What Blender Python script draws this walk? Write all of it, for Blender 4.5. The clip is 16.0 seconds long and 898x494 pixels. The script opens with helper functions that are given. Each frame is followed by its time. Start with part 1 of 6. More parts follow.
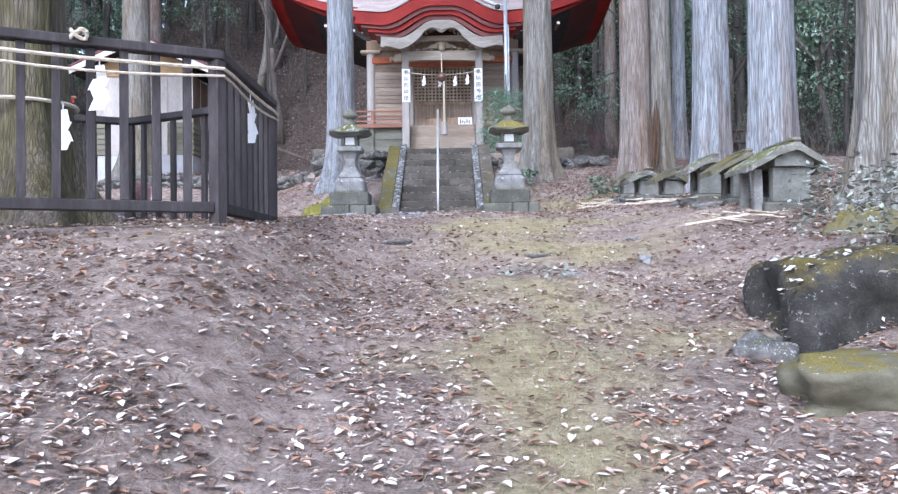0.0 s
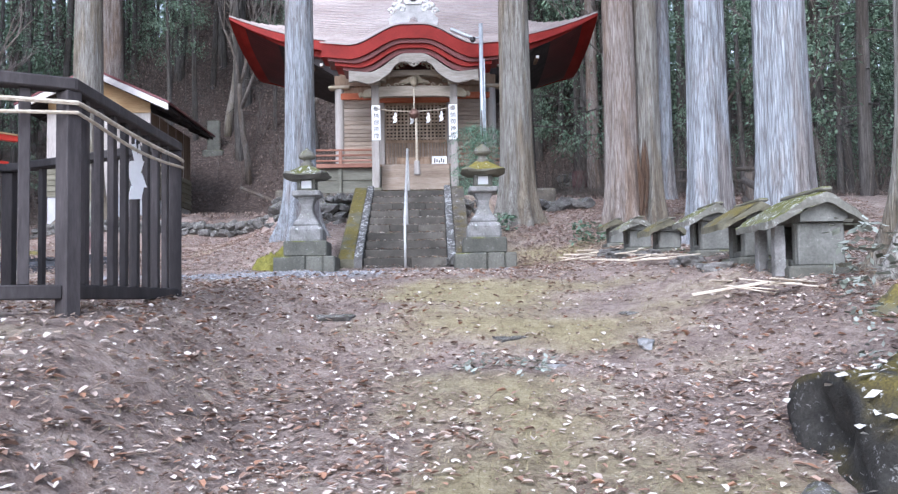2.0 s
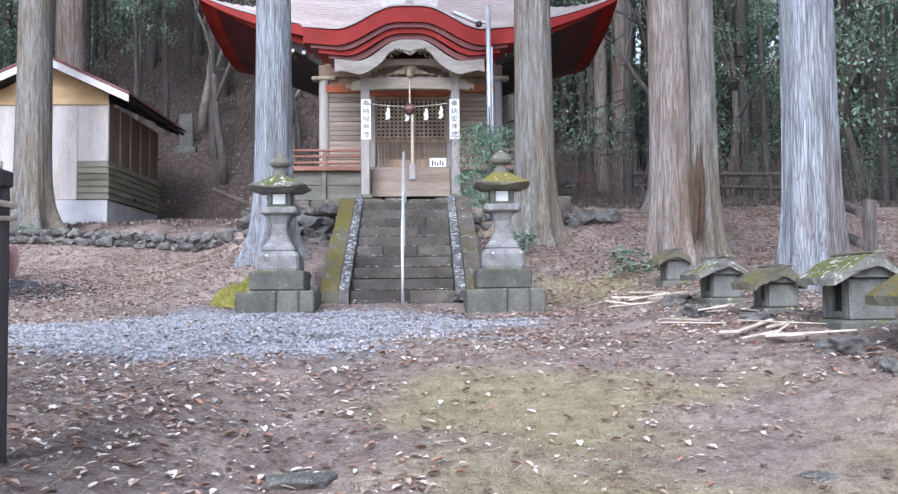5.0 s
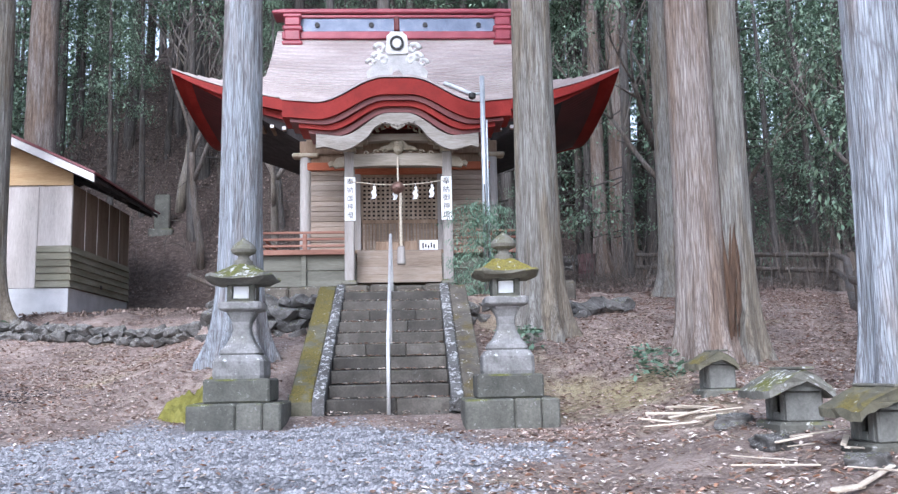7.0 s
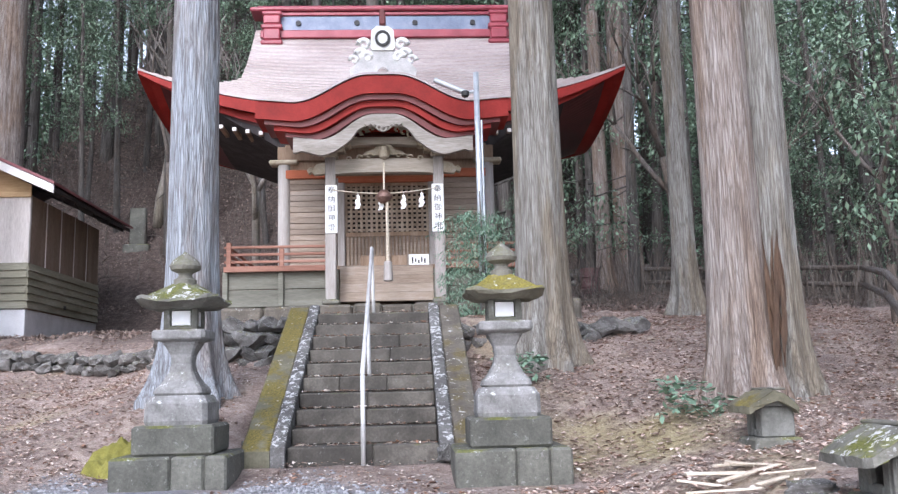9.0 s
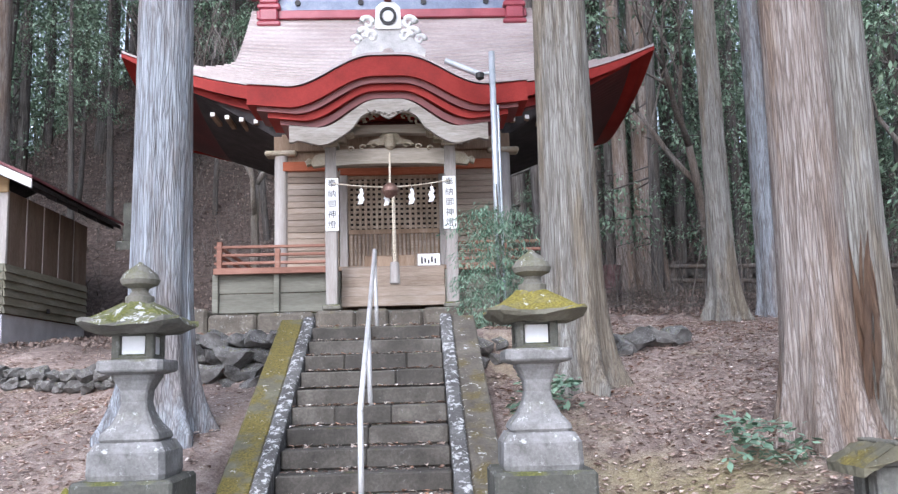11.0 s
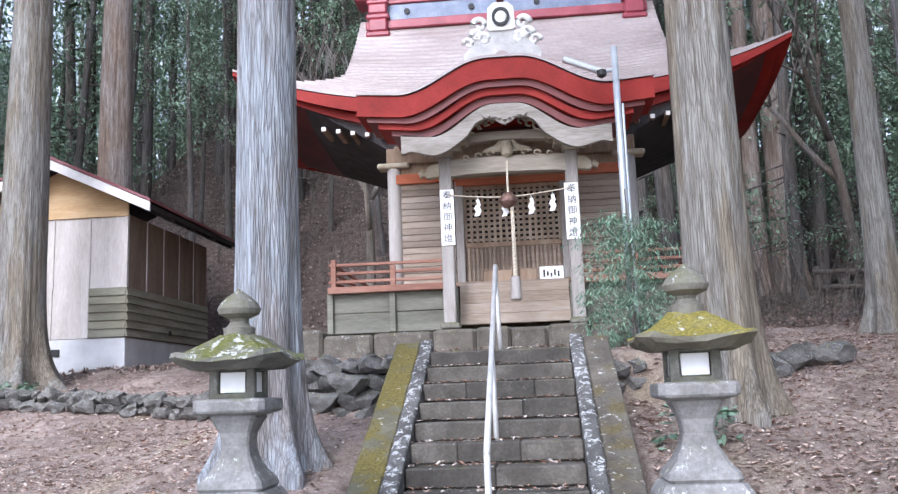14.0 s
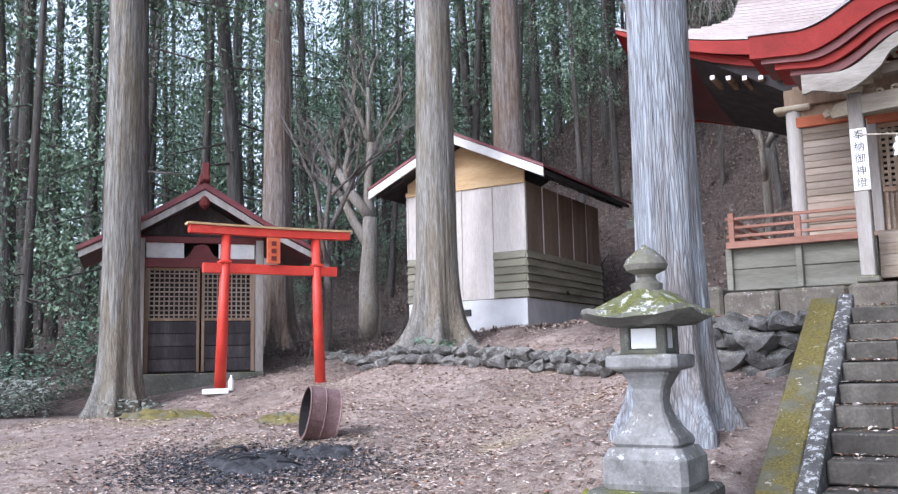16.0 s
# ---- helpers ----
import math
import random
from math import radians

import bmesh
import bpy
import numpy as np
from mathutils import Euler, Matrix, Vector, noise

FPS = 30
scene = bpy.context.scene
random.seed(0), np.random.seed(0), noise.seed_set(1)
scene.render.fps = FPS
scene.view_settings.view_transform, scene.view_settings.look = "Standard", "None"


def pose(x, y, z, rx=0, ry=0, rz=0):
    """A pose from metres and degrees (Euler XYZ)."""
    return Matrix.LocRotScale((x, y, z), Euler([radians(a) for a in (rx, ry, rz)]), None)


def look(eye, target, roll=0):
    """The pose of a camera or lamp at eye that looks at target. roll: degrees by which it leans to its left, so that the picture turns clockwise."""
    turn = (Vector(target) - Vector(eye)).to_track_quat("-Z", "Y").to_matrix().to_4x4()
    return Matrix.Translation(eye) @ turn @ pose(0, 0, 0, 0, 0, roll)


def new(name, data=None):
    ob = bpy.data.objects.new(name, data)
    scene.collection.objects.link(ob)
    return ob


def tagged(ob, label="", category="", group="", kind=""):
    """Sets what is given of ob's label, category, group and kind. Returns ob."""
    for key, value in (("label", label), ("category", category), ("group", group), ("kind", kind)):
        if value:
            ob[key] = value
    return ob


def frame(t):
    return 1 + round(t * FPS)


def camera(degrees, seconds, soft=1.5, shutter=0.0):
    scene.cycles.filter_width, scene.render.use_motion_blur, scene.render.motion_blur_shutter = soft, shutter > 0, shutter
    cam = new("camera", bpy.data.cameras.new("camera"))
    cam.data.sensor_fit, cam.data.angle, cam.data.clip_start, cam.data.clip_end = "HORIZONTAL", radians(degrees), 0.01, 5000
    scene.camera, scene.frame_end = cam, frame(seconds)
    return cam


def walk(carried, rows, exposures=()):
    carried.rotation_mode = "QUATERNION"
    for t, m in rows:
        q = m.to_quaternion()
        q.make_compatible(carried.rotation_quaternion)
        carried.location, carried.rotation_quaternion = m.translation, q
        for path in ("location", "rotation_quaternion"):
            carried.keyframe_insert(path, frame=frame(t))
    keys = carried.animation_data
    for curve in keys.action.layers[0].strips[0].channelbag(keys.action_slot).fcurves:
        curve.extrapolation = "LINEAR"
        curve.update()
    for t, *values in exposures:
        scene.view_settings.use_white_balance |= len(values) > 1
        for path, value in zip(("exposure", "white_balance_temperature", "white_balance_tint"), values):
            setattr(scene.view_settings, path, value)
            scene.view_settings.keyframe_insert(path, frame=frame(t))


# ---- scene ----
cam = camera(53.4, 16.0, 1.3)
PATH = [
    (0, (0.24, 0.4, 1.437), (0.238, 2.4, 1.472), -0.7),
    (0.5, (0.26, 0.76, 1.562), (0.287, 2.758, 1.638), -0.8),
    (1, (0.398, 1.084, 1.64), (0.431, 3.081, 1.743), -1.1),
    (1.5, (0.452, 1.517, 1.668), (0.486, 3.513, 1.782), -1.1),
    (2, (0.483, 2.03, 1.774), (0.521, 4.026, 1.888), -1.0),
    (2.5, (0.507, 2.544, 1.907), (0.545, 4.54, 2.021), -0.9),
    (3, (0.434, 3.051, 2.022), (0.48, 5.048, 2.122), -0.7),
    (3.5, (0.377, 3.561, 2.107), (0.44, 5.559, 2.173), -0.6),
    (4, (0.28, 4.04, 2.242), (0.344, 6.038, 2.303), -0.4),
    (4.2, (0.252, 4.225, 2.286), (0.316, 6.223, 2.348), -0.4),
    (6.3, (0.253, 6.244, 2.69), (0.329, 8.229, 2.916), -1.0),
    (6.5, (0.258, 6.423, 2.721), (0.335, 8.407, 2.966), -1.0),
    (7, (0.276, 6.781, 2.771), (0.367, 8.76, 3.047), -1.1),
    (7.5, (0.325, 7.162, 2.813), (0.443, 9.132, 3.14), -1.1),
    (8, (0.304, 7.609, 2.875), (0.419, 9.579, 3.203), -1.2),
    (8.5, (0.401, 8.09, 2.94), (0.498, 10.063, 3.249), -1.5),
    (9, (0.462, 8.52, 3.004), (0.559, 10.494, 3.313), -1.5),
    (9.2, (0.464, 8.699, 3.046), (0.559, 10.672, 3.359), -1.6),
    (11.5, (0.487, 10.401, 3.448), (0.559, 12.379, 3.735), -1.5),
    (12, (0.481, 10.674, 3.517), (0.554, 12.653, 3.803), -1.4),
    (12.5, (0.455, 10.85, 3.549), (0.544, 12.825, 3.857), -1.3),
    (13, (0.482, 10.898, 3.559), (0.593, 12.866, 3.898), -1.2),
    (13.5, (0.476, 10.925, 3.559), (0.575, 12.893, 3.904), -1.3),
    (14, (0.399, 10.966, 3.553), (0.216, 12.931, 3.876), -2.1),
    (14.5, (0.37, 10.976, 3.548), (-0.042, 12.912, 3.841), -1.9),
    (15, (0.33, 11.0, 3.546), (-0.256, 12.891, 3.824), -1.4),
    (15.5, (0.286, 11.022, 3.536), (-0.516, 12.834, 3.805), -1.4),
    (16, (0.259, 11.02, 3.539), (-0.735, 12.737, 3.798), -1.3),
]
walk(cam, [(t, look(eye, target, roll)) for t, eye, target, roll in PATH], exposures=[(0, 1.5, 5430, 14), (3, 1.46, 5620, 14), (6.5, 1.5, 5540, 14), (9, 1.58, 5850, 15), (12.5, 1.57, 5730, 14), (16, 1.63, 5700, 14)])

# ---- light ----
world = bpy.data.worlds.new("sky")
scene.world = world
world.use_nodes = True
wn = world.node_tree
sky = wn.nodes.new("ShaderNodeTexSky")
sky.sky_type = 'NISHITA'
sky.sun_disc = False
sky.sun_elevation, sky.sun_rotation = radians(38), radians(200)
sky.air_density, sky.dust_density, sky.ozone_density = 1.0, 1.5, 1.5
wn.nodes["Background"].inputs[1].default_value = 0.15
veil = wn.nodes.new("ShaderNodeHueSaturation")
veil.inputs["Saturation"].default_value = 0.45
wn.links.new(sky.outputs[0], veil.inputs["Color"])
wn.links.new(veil.outputs[0], wn.nodes["Background"].inputs[0])
sun = new("sun", bpy.data.lights.new("sun", 'SUN'))
sun.data.energy, sun.data.angle, sun.data.color = 1.1, radians(30), (1.0, 0.97, 0.94)
sun.matrix_world = look((0, 0, 60), (math.sin(radians(20)) * 40, 47, 20))

# ---- materials ----
def tree_of(name, rough=0.85, metal=0.0):
    m = bpy.data.materials.new(name)
    m.use_nodes = True
    nt = m.node_tree
    b = nt.nodes["Principled BSDF"]
    b.inputs["Roughness"].default_value, b.inputs["Metallic"].default_value = rough, metal
    return m, nt, b


def coords(nt, scale=(1, 1, 1), kind="Object"):
    tc = nt.nodes.new("ShaderNodeTexCoord")
    mp = nt.nodes.new("ShaderNodeMapping")
    mp.inputs["Scale"].default_value = scale
    nt.links.new(tc.outputs[kind], mp.inputs["Vector"])
    return mp.outputs[0]


def noise_of(nt, vec, scale, detail=6.0, rough=0.6):
    n = nt.nodes.new("ShaderNodeTexNoise")
    n.inputs["Scale"].default_value, n.inputs["Detail"].default_value, n.inputs["Roughness"].default_value = scale, detail, rough
    nt.links.new(vec, n.inputs["Vector"])
    return n.outputs[0]


def ramp(nt, fac, stops):
    r = nt.nodes.new("ShaderNodeValToRGB")
    el = r.color_ramp.elements
    while len(el) < len(stops):
        el.new(0.5)
    for e, (p, c) in zip(el, stops):
        e.position, e.color = p, (*c, 1)
    nt.links.new(fac, r.inputs[0])
    return r.outputs[0]


def mix(nt, fac, a, b, mode='MIX'):
    m = nt.nodes.new("ShaderNodeMix")
    m.data_type, m.blend_type = 'RGBA', mode
    for sock, v in ((m.inputs[0], fac), (m.inputs[6], a), (m.inputs[7], b)):
        if isinstance(v, (int, float)):
            sock.default_value = v
        elif isinstance(v, tuple):
            sock.default_value = (*v, 1)
        else:
            nt.links.new(v, sock)
    return m.outputs[2]


def bump(nt, b, height, strength=0.4, dist=0.02):
    n = nt.nodes.new("ShaderNodeBump")
    n.inputs["Strength"].default_value, n.inputs["Distance"].default_value = strength, dist
    nt.links.new(height, n.inputs["Height"])
    nt.links.new(n.outputs[0], b.inputs["Normal"])


def up_mask(nt, lo=0.3, hi=0.8):
    """Where a surface faces upwards, for moss and lichen that settle there."""
    g = nt.nodes.new("ShaderNodeNewGeometry")
    s = nt.nodes.new("ShaderNodeSeparateXYZ")
    nt.links.new(g.outputs["Normal"], s.inputs[0])
    r = nt.nodes.new("ShaderNodeMapRange")
    r.inputs[1].default_value, r.inputs[2].default_value = lo, hi
    nt.links.new(s.outputs[2], r.inputs[0])
    return r.outputs[0]


def times(nt, a, b, op='MULTIPLY'):
    m = nt.nodes.new("ShaderNodeMath")
    m.operation, m.use_clamp = op, True
    for sock, v in zip(m.inputs, (a, b)):
        if isinstance(v, (int, float)):
            sock.default_value = v
        else:
            nt.links.new(v, sock)
    return m.outputs[0]


def surface(name, dark, mid, light, scale=3.0, stretch=(1, 1, 1), rough=0.85, metal=0.0, relief=0.3, fine=40.0, dist=0.01, vary=0.0, moss=0.0, lichen=0.0, mosscol=((0.05, 0.06, 0.012), (0.17, 0.17, 0.03))):
    """A weathered surface: a broad stain, a fine grain, relief, and moss or lichen on what faces up."""
    m, nt, b = tree_of(name, rough, metal)
    v = coords(nt, stretch)
    broad, grain = noise_of(nt, v, scale), noise_of(nt, v, fine, 8, 0.7)
    f = times(nt, times(nt, broad, 0.62), times(nt, grain, 0.38), 'ADD')
    col = ramp(nt, f, [(0.33, dark), (0.5, mid), (0.67, light)])
    if vary:
        oi = nt.nodes.new("ShaderNodeObjectInfo")
        h = nt.nodes.new("ShaderNodeHueSaturation")
        r = nt.nodes.new("ShaderNodeMapRange")
        r.inputs[3].default_value, r.inputs[4].default_value = 1 - vary, 1 + vary
        nt.links.new(oi.outputs["Random"], r.inputs[0])
        nt.links.new(r.outputs[0], h.inputs["Value"])
        nt.links.new(col, h.inputs["Color"])
        col = h.outputs[0]
    w = coords(nt)
    if moss:
        patch = ramp(nt, noise_of(nt, w, 3.5, 5), [(0.62 - 0.3 * moss, (0, 0, 0)), (0.74 - 0.3 * moss, (1, 1, 1))])
        green = ramp(nt, noise_of(nt, w, 60, 4), [(0.3, mosscol[0]), (0.7, mosscol[1])])
        col = mix(nt, times(nt, patch, up_mask(nt)), col, green)
    if lichen:
        spot = ramp(nt, noise_of(nt, w, 14, 6, 0.75), [(0.66 - 0.2 * lichen, (0, 0, 0)), (0.7 - 0.2 * lichen, (1, 1, 1))])
        col = mix(nt, times(nt, spot, up_mask(nt, -0.2, 0.6)), col, (0.52, 0.52, 0.51))
    nt.links.new(col, b.inputs["Base Color"])
    bump(nt, b, f, relief, dist)
    return m


def plain(name, col, rough=0.6, metal=0.0, spread=0.15, scale=8.0):
    d = tuple(c * (1 - spread) for c in col)
    l = tuple(min(1, c * (1 + spread)) for c in col)
    return surface(name, d, col, l, scale, rough=rough, metal=metal, relief=0.12, dist=0.004)


def bark(name, dark, mid, light, tint, across=9.0):
    """Stringy bark: long upright plates parted by dark fissures, fine strands, broad patches of another hue."""
    m, nt, b = tree_of(name, 0.95)
    wob = nt.nodes.new("ShaderNodeVectorMath")
    wob.operation = 'MULTIPLY_ADD'
    wn_ = nt.nodes.new("ShaderNodeTexNoise")
    wn_.inputs["Scale"].default_value, wn_.inputs["Detail"].default_value = 3.0, 3.0
    nt.links.new(coords(nt, (1, 1, 0.5)), wn_.inputs["Vector"])
    nt.links.new(wn_.outputs["Color"], wob.inputs[0])
    wob.inputs[1].default_value = (0.05, 0.05, 0.02)
    nt.links.new(coords(nt, (1, 1, 0.055)), wob.inputs[2])
    cell = nt.nodes.new("ShaderNodeTexVoronoi")
    cell.feature = 'DISTANCE_TO_EDGE'
    cell.inputs["Scale"].default_value = across * 4.2
    nt.links.new(wob.outputs[0], cell.inputs["Vector"])
    plate = ramp(nt, cell.outputs["Distance"], [(0.0, (0.45, 0.45, 0.45)), (0.13, (1, 1, 1))])
    ridges = noise_of(nt, coords(nt, (1, 1, 0.09)), across * 1.8, 6, 0.65)
    strands = noise_of(nt, coords(nt, (1, 1, 0.035)), across * 9, 5, 0.7)
    patches = noise_of(nt, coords(nt, (1, 1, 0.16)), 2.6, 5, 0.65)
    f = times(nt, times(nt, ridges, 0.5), times(nt, strands, 0.5), 'ADD')
    col = ramp(nt, f, [(0.36, dark), (0.48, mid), (0.62, light)])
    col = mix(nt, ramp(nt, patches, [(0.46, (0, 0, 0)), (0.58, (0.95, 0.95, 0.95))]), col, mix(nt, 1.0, col, tint, 'MULTIPLY'))
    col = mix(nt, plate, dark, col)
    nt.links.new(col, b.inputs["Base Color"])
    bump(nt, b, times(nt, times(nt, plate, 0.5), times(nt, f, 0.5), 'ADD'), 0.8, 0.03)
    return m


STONE = surface("stone_grey", (0.10, 0.095, 0.085), (0.22, 0.21, 0.195), (0.34, 0.33, 0.31), 2.5, moss=0.25, lichen=0.25, relief=0.5)
STONE_STEP = surface("stone_step", (0.036, 0.031, 0.025), (0.082, 0.073, 0.061), (0.165, 0.148, 0.126), 3, vary=0.25, moss=0.05, lichen=0.15, relief=0.5)
STONE_DARK = surface("stone_plinth", (0.045, 0.046, 0.038), (0.11, 0.108, 0.09), (0.2, 0.195, 0.165), 2.2, vary=0.15, moss=0.35, lichen=0.3, relief=0.5)
STONE_LAN = surface("stone_lantern", (0.10, 0.095, 0.088), (0.22, 0.214, 0.205), (0.36, 0.35, 0.345), 4, moss=0.2, lichen=0.35, relief=0.7)
STONE_BROWN = surface("stone_brown", (0.05, 0.044, 0.034), (0.115, 0.1, 0.08), (0.2, 0.175, 0.14), 3, moss=0.35, lichen=0.3, relief=0.7, mosscol=((0.055, 0.042, 0.018), (0.17, 0.135, 0.055)))
STONE_MOSS = surface("stone_mossy", (0.085, 0.08, 0.065), (0.17, 0.16, 0.13), (0.26, 0.25, 0.21), 3, moss=0.6, lichen=0.3, relief=0.6)
STONE_MOSSY2 = surface("stone_mossy_thick", (0.07, 0.065, 0.045), (0.13, 0.12, 0.08), (0.2, 0.19, 0.14), 3, moss=0.72, lichen=0.16, relief=0.8, mosscol=((0.06, 0.05, 0.014), (0.22, 0.175, 0.04)))
STONE_KERB = surface("stone_lichened", (0.045, 0.043, 0.04), (0.1, 0.096, 0.09), (0.19, 0.185, 0.18), 3, lichen=0.62, relief=0.8, dist=0.02)
ROCK = surface("rock", (0.05, 0.046, 0.042), (0.125, 0.117, 0.108), (0.24, 0.23, 0.22), 2.0, vary=0.3, moss=0.3, lichen=0.5, relief=0.8, dist=0.03)
ROCK_PALE = surface("rock_pale", (0.16, 0.16, 0.16), (0.25, 0.25, 0.25), (0.34, 0.34, 0.34), 6.0, relief=0.4)
STONE_HOK = surface("stone_shrine_body", (0.075, 0.075, 0.066), (0.15, 0.15, 0.135), (0.25, 0.25, 0.23), 3.5, moss=0.3, lichen=0.15, relief=0.5)
PLASTER_OLD = surface("weathered_ornament", (0.36, 0.35, 0.345), (0.5, 0.49, 0.48), (0.62, 0.61, 0.6), 5, relief=0.3)
WOOD_SKIRT = surface("veranda_skirt", (0.09, 0.088, 0.066), (0.16, 0.155, 0.125), (0.25, 0.245, 0.205), 4, (0.15, 0.5, 1), relief=0.3, vary=0.15)
STONE_CAP = surface("stone_roof_lichened", (0.085, 0.08, 0.065), (0.16, 0.155, 0.13), (0.25, 0.24, 0.21), 3, moss=0.75, lichen=0.55, relief=0.7)
ROCK_DARK = surface("rock_dark", (0.014, 0.013, 0.011), (0.04, 0.037, 0.032), (0.09, 0.085, 0.075), 4.0, vary=0.2, moss=0.7, lichen=0.3, relief=1.0, dist=0.04, mosscol=((0.06, 0.045, 0.015), (0.2, 0.16, 0.035)))
MOSS = surface("moss", (0.085, 0.08, 0.016), (0.19, 0.175, 0.035), (0.31, 0.285, 0.075), 6, relief=1.0, fine=90, dist=0.02, rough=1.0)
MOSS_CAP = surface("stone_thick_moss_cap", (0.09, 0.085, 0.06), (0.16, 0.15, 0.11), (0.24, 0.23, 0.18), 3, moss=1.0, lichen=0.2, relief=0.9, mosscol=((0.09, 0.075, 0.014), (0.33, 0.275, 0.05)))
WOOD_GREY = surface("wood_grey", (0.20, 0.175, 0.155), (0.34, 0.31, 0.285), (0.46, 0.43, 0.41), 4, (1, 1, 0.12), relief=0.3)
WOOD_CARVED = surface("wood_carved", (0.22, 0.18, 0.12), (0.36, 0.31, 0.23), (0.48, 0.43, 0.35), 4, relief=0.35)
WOOD_BEAM = surface("wood_beam", (0.19, 0.16, 0.12), (0.32, 0.28, 0.23), (0.44, 0.4, 0.34), 4, (0.12, 1, 1), relief=0.3)
WOOD_BOARD = surface("wood_board", (0.17, 0.125, 0.09), (0.30, 0.24, 0.19), (0.42, 0.36, 0.31), 3, (0.12, 0.5, 1), relief=0.3, vary=0.18)
WOOD_BROWN = surface("wood_brown", (0.14, 0.085, 0.055), (0.26, 0.18, 0.12), (0.36, 0.27, 0.2), 4, (1, 1, 0.15), relief=0.3, vary=0.12)
WOOD_TAN = surface("wood_tan", (0.36, 0.22, 0.10), (0.50, 0.34, 0.18), (0.62, 0.46, 0.28), 4, (0.15, 1, 1), relief=0.2)
WOOD_PANEL = surface("shed_panel", (0.36, 0.32, 0.29), (0.52, 0.475, 0.44), (0.65, 0.61, 0.58), 2.5, (1, 1, 0.18), relief=0.2, vary=0.08)
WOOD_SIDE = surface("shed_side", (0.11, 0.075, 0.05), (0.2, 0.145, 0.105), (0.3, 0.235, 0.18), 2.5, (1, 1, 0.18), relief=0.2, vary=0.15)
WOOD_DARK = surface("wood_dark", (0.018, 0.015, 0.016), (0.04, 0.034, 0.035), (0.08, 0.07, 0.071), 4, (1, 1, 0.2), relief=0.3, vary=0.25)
WOOD_SIDING = surface("siding", (0.13, 0.12, 0.08), (0.22, 0.205, 0.15), (0.34, 0.325, 0.26), 4, (0.15, 0.15, 1), relief=0.3, vary=0.15)
WOOD_SPLIT = surface("split_wood", (0.40, 0.33, 0.25), (0.58, 0.5, 0.4), (0.72, 0.65, 0.56), 8, relief=0.3, vary=0.2)
WOOD_RAIL = surface("veranda_rail_wood", (0.16, 0.07, 0.048), (0.27, 0.135, 0.095), (0.36, 0.22, 0.17), 4, (0.15, 1, 1), relief=0.2)
WOOD_AGED = surface("wood_aged_gable", (0.17, 0.148, 0.125), (0.29, 0.262, 0.23), (0.41, 0.38, 0.345), 5, (0.15, 1, 1), relief=0.4)
WOOD_LATTICE = surface("wood_lattice", (0.2, 0.145, 0.1), (0.34, 0.265, 0.195), (0.46, 0.38, 0.3), 5, (1, 1, 0.3), relief=0.3, vary=0.15)
WOOD_RED = surface("red_lintel", (0.24, 0.06, 0.025), (0.36, 0.1, 0.045), (0.44, 0.16, 0.08), 4, (0.15, 1, 1), relief=0.2)
# Near-black that stands in for the unlit interior behind lattice doors.
INSIDE_SHADE = plain("inside_shade", (0.02, 0.017, 0.015), 0.9)
RED = surface("red_roof_paint", (0.16, 0.012, 0.009), (0.25, 0.019, 0.014), (0.32, 0.034, 0.025), 1.6, rough=0.6, relief=0.08)
RED.node_tree.nodes["Principled BSDF"].inputs["Specular IOR Level"].default_value = 0.22
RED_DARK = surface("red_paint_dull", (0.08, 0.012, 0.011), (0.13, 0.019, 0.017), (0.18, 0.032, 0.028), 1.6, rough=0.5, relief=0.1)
# The eaves' red, taken down in colour for the shade beneath them.
RED_SHADED = surface("red_shaded_under_eaves", (0.04, 0.009, 0.009), (0.07, 0.013, 0.013), (0.11, 0.022, 0.02), 1.6, rough=0.6, relief=0.1)
RIDGE_RED = surface("ridge_red", (0.20, 0.03, 0.045), (0.30, 0.05, 0.07), (0.40, 0.1, 0.12), 1.6, rough=0.35, relief=0.08)
RIDGE_BLUE = surface("ridge_sheet", (0.10, 0.13, 0.2), (0.17, 0.21, 0.3), (0.3, 0.34, 0.42), 2.5, rough=0.35, relief=0.1)
COPPER = surface("roof_sheet", (0.27, 0.215, 0.2), (0.39, 0.33, 0.315), (0.53, 0.47, 0.455), 1.1, (0.5, 1, 1), rough=0.42, metal=0.1, relief=0.12, fine=25)
VERMILION = surface("vermilion", (0.50, 0.035, 0.02), (0.64, 0.05, 0.03), (0.70, 0.09, 0.06), 3, rough=0.5, relief=0.08)
PLASTER = surface("white_ornament", (0.55, 0.55, 0.54), (0.72, 0.72, 0.7), (0.82, 0.82, 0.8), 4, relief=0.2)
LEAF_PALE = plain("pale_dry_leaf", (0.6, 0.57, 0.53), 0.9, spread=0.2)
PAPER = plain("white_paper", (0.82, 0.82, 0.82), 0.9, spread=0.06)
BLACK = plain("black", (0.015, 0.014, 0.014), 0.6)
ROPE = surface("rope", (0.36, 0.3, 0.22), (0.55, 0.48, 0.38), (0.7, 0.64, 0.55), 20, (1, 1, 3), relief=0.6)
STEEL = surface("galvanised_steel", (0.36, 0.39, 0.42), (0.48, 0.51, 0.54), (0.58, 0.6, 0.62), 6, rough=0.45, metal=0.6, relief=0.05)
RAIL_METAL = surface("handrail_steel", (0.5, 0.49, 0.48), (0.62, 0.61, 0.6), (0.7, 0.69, 0.68), 6, rough=0.4, metal=0.3, relief=0.05)
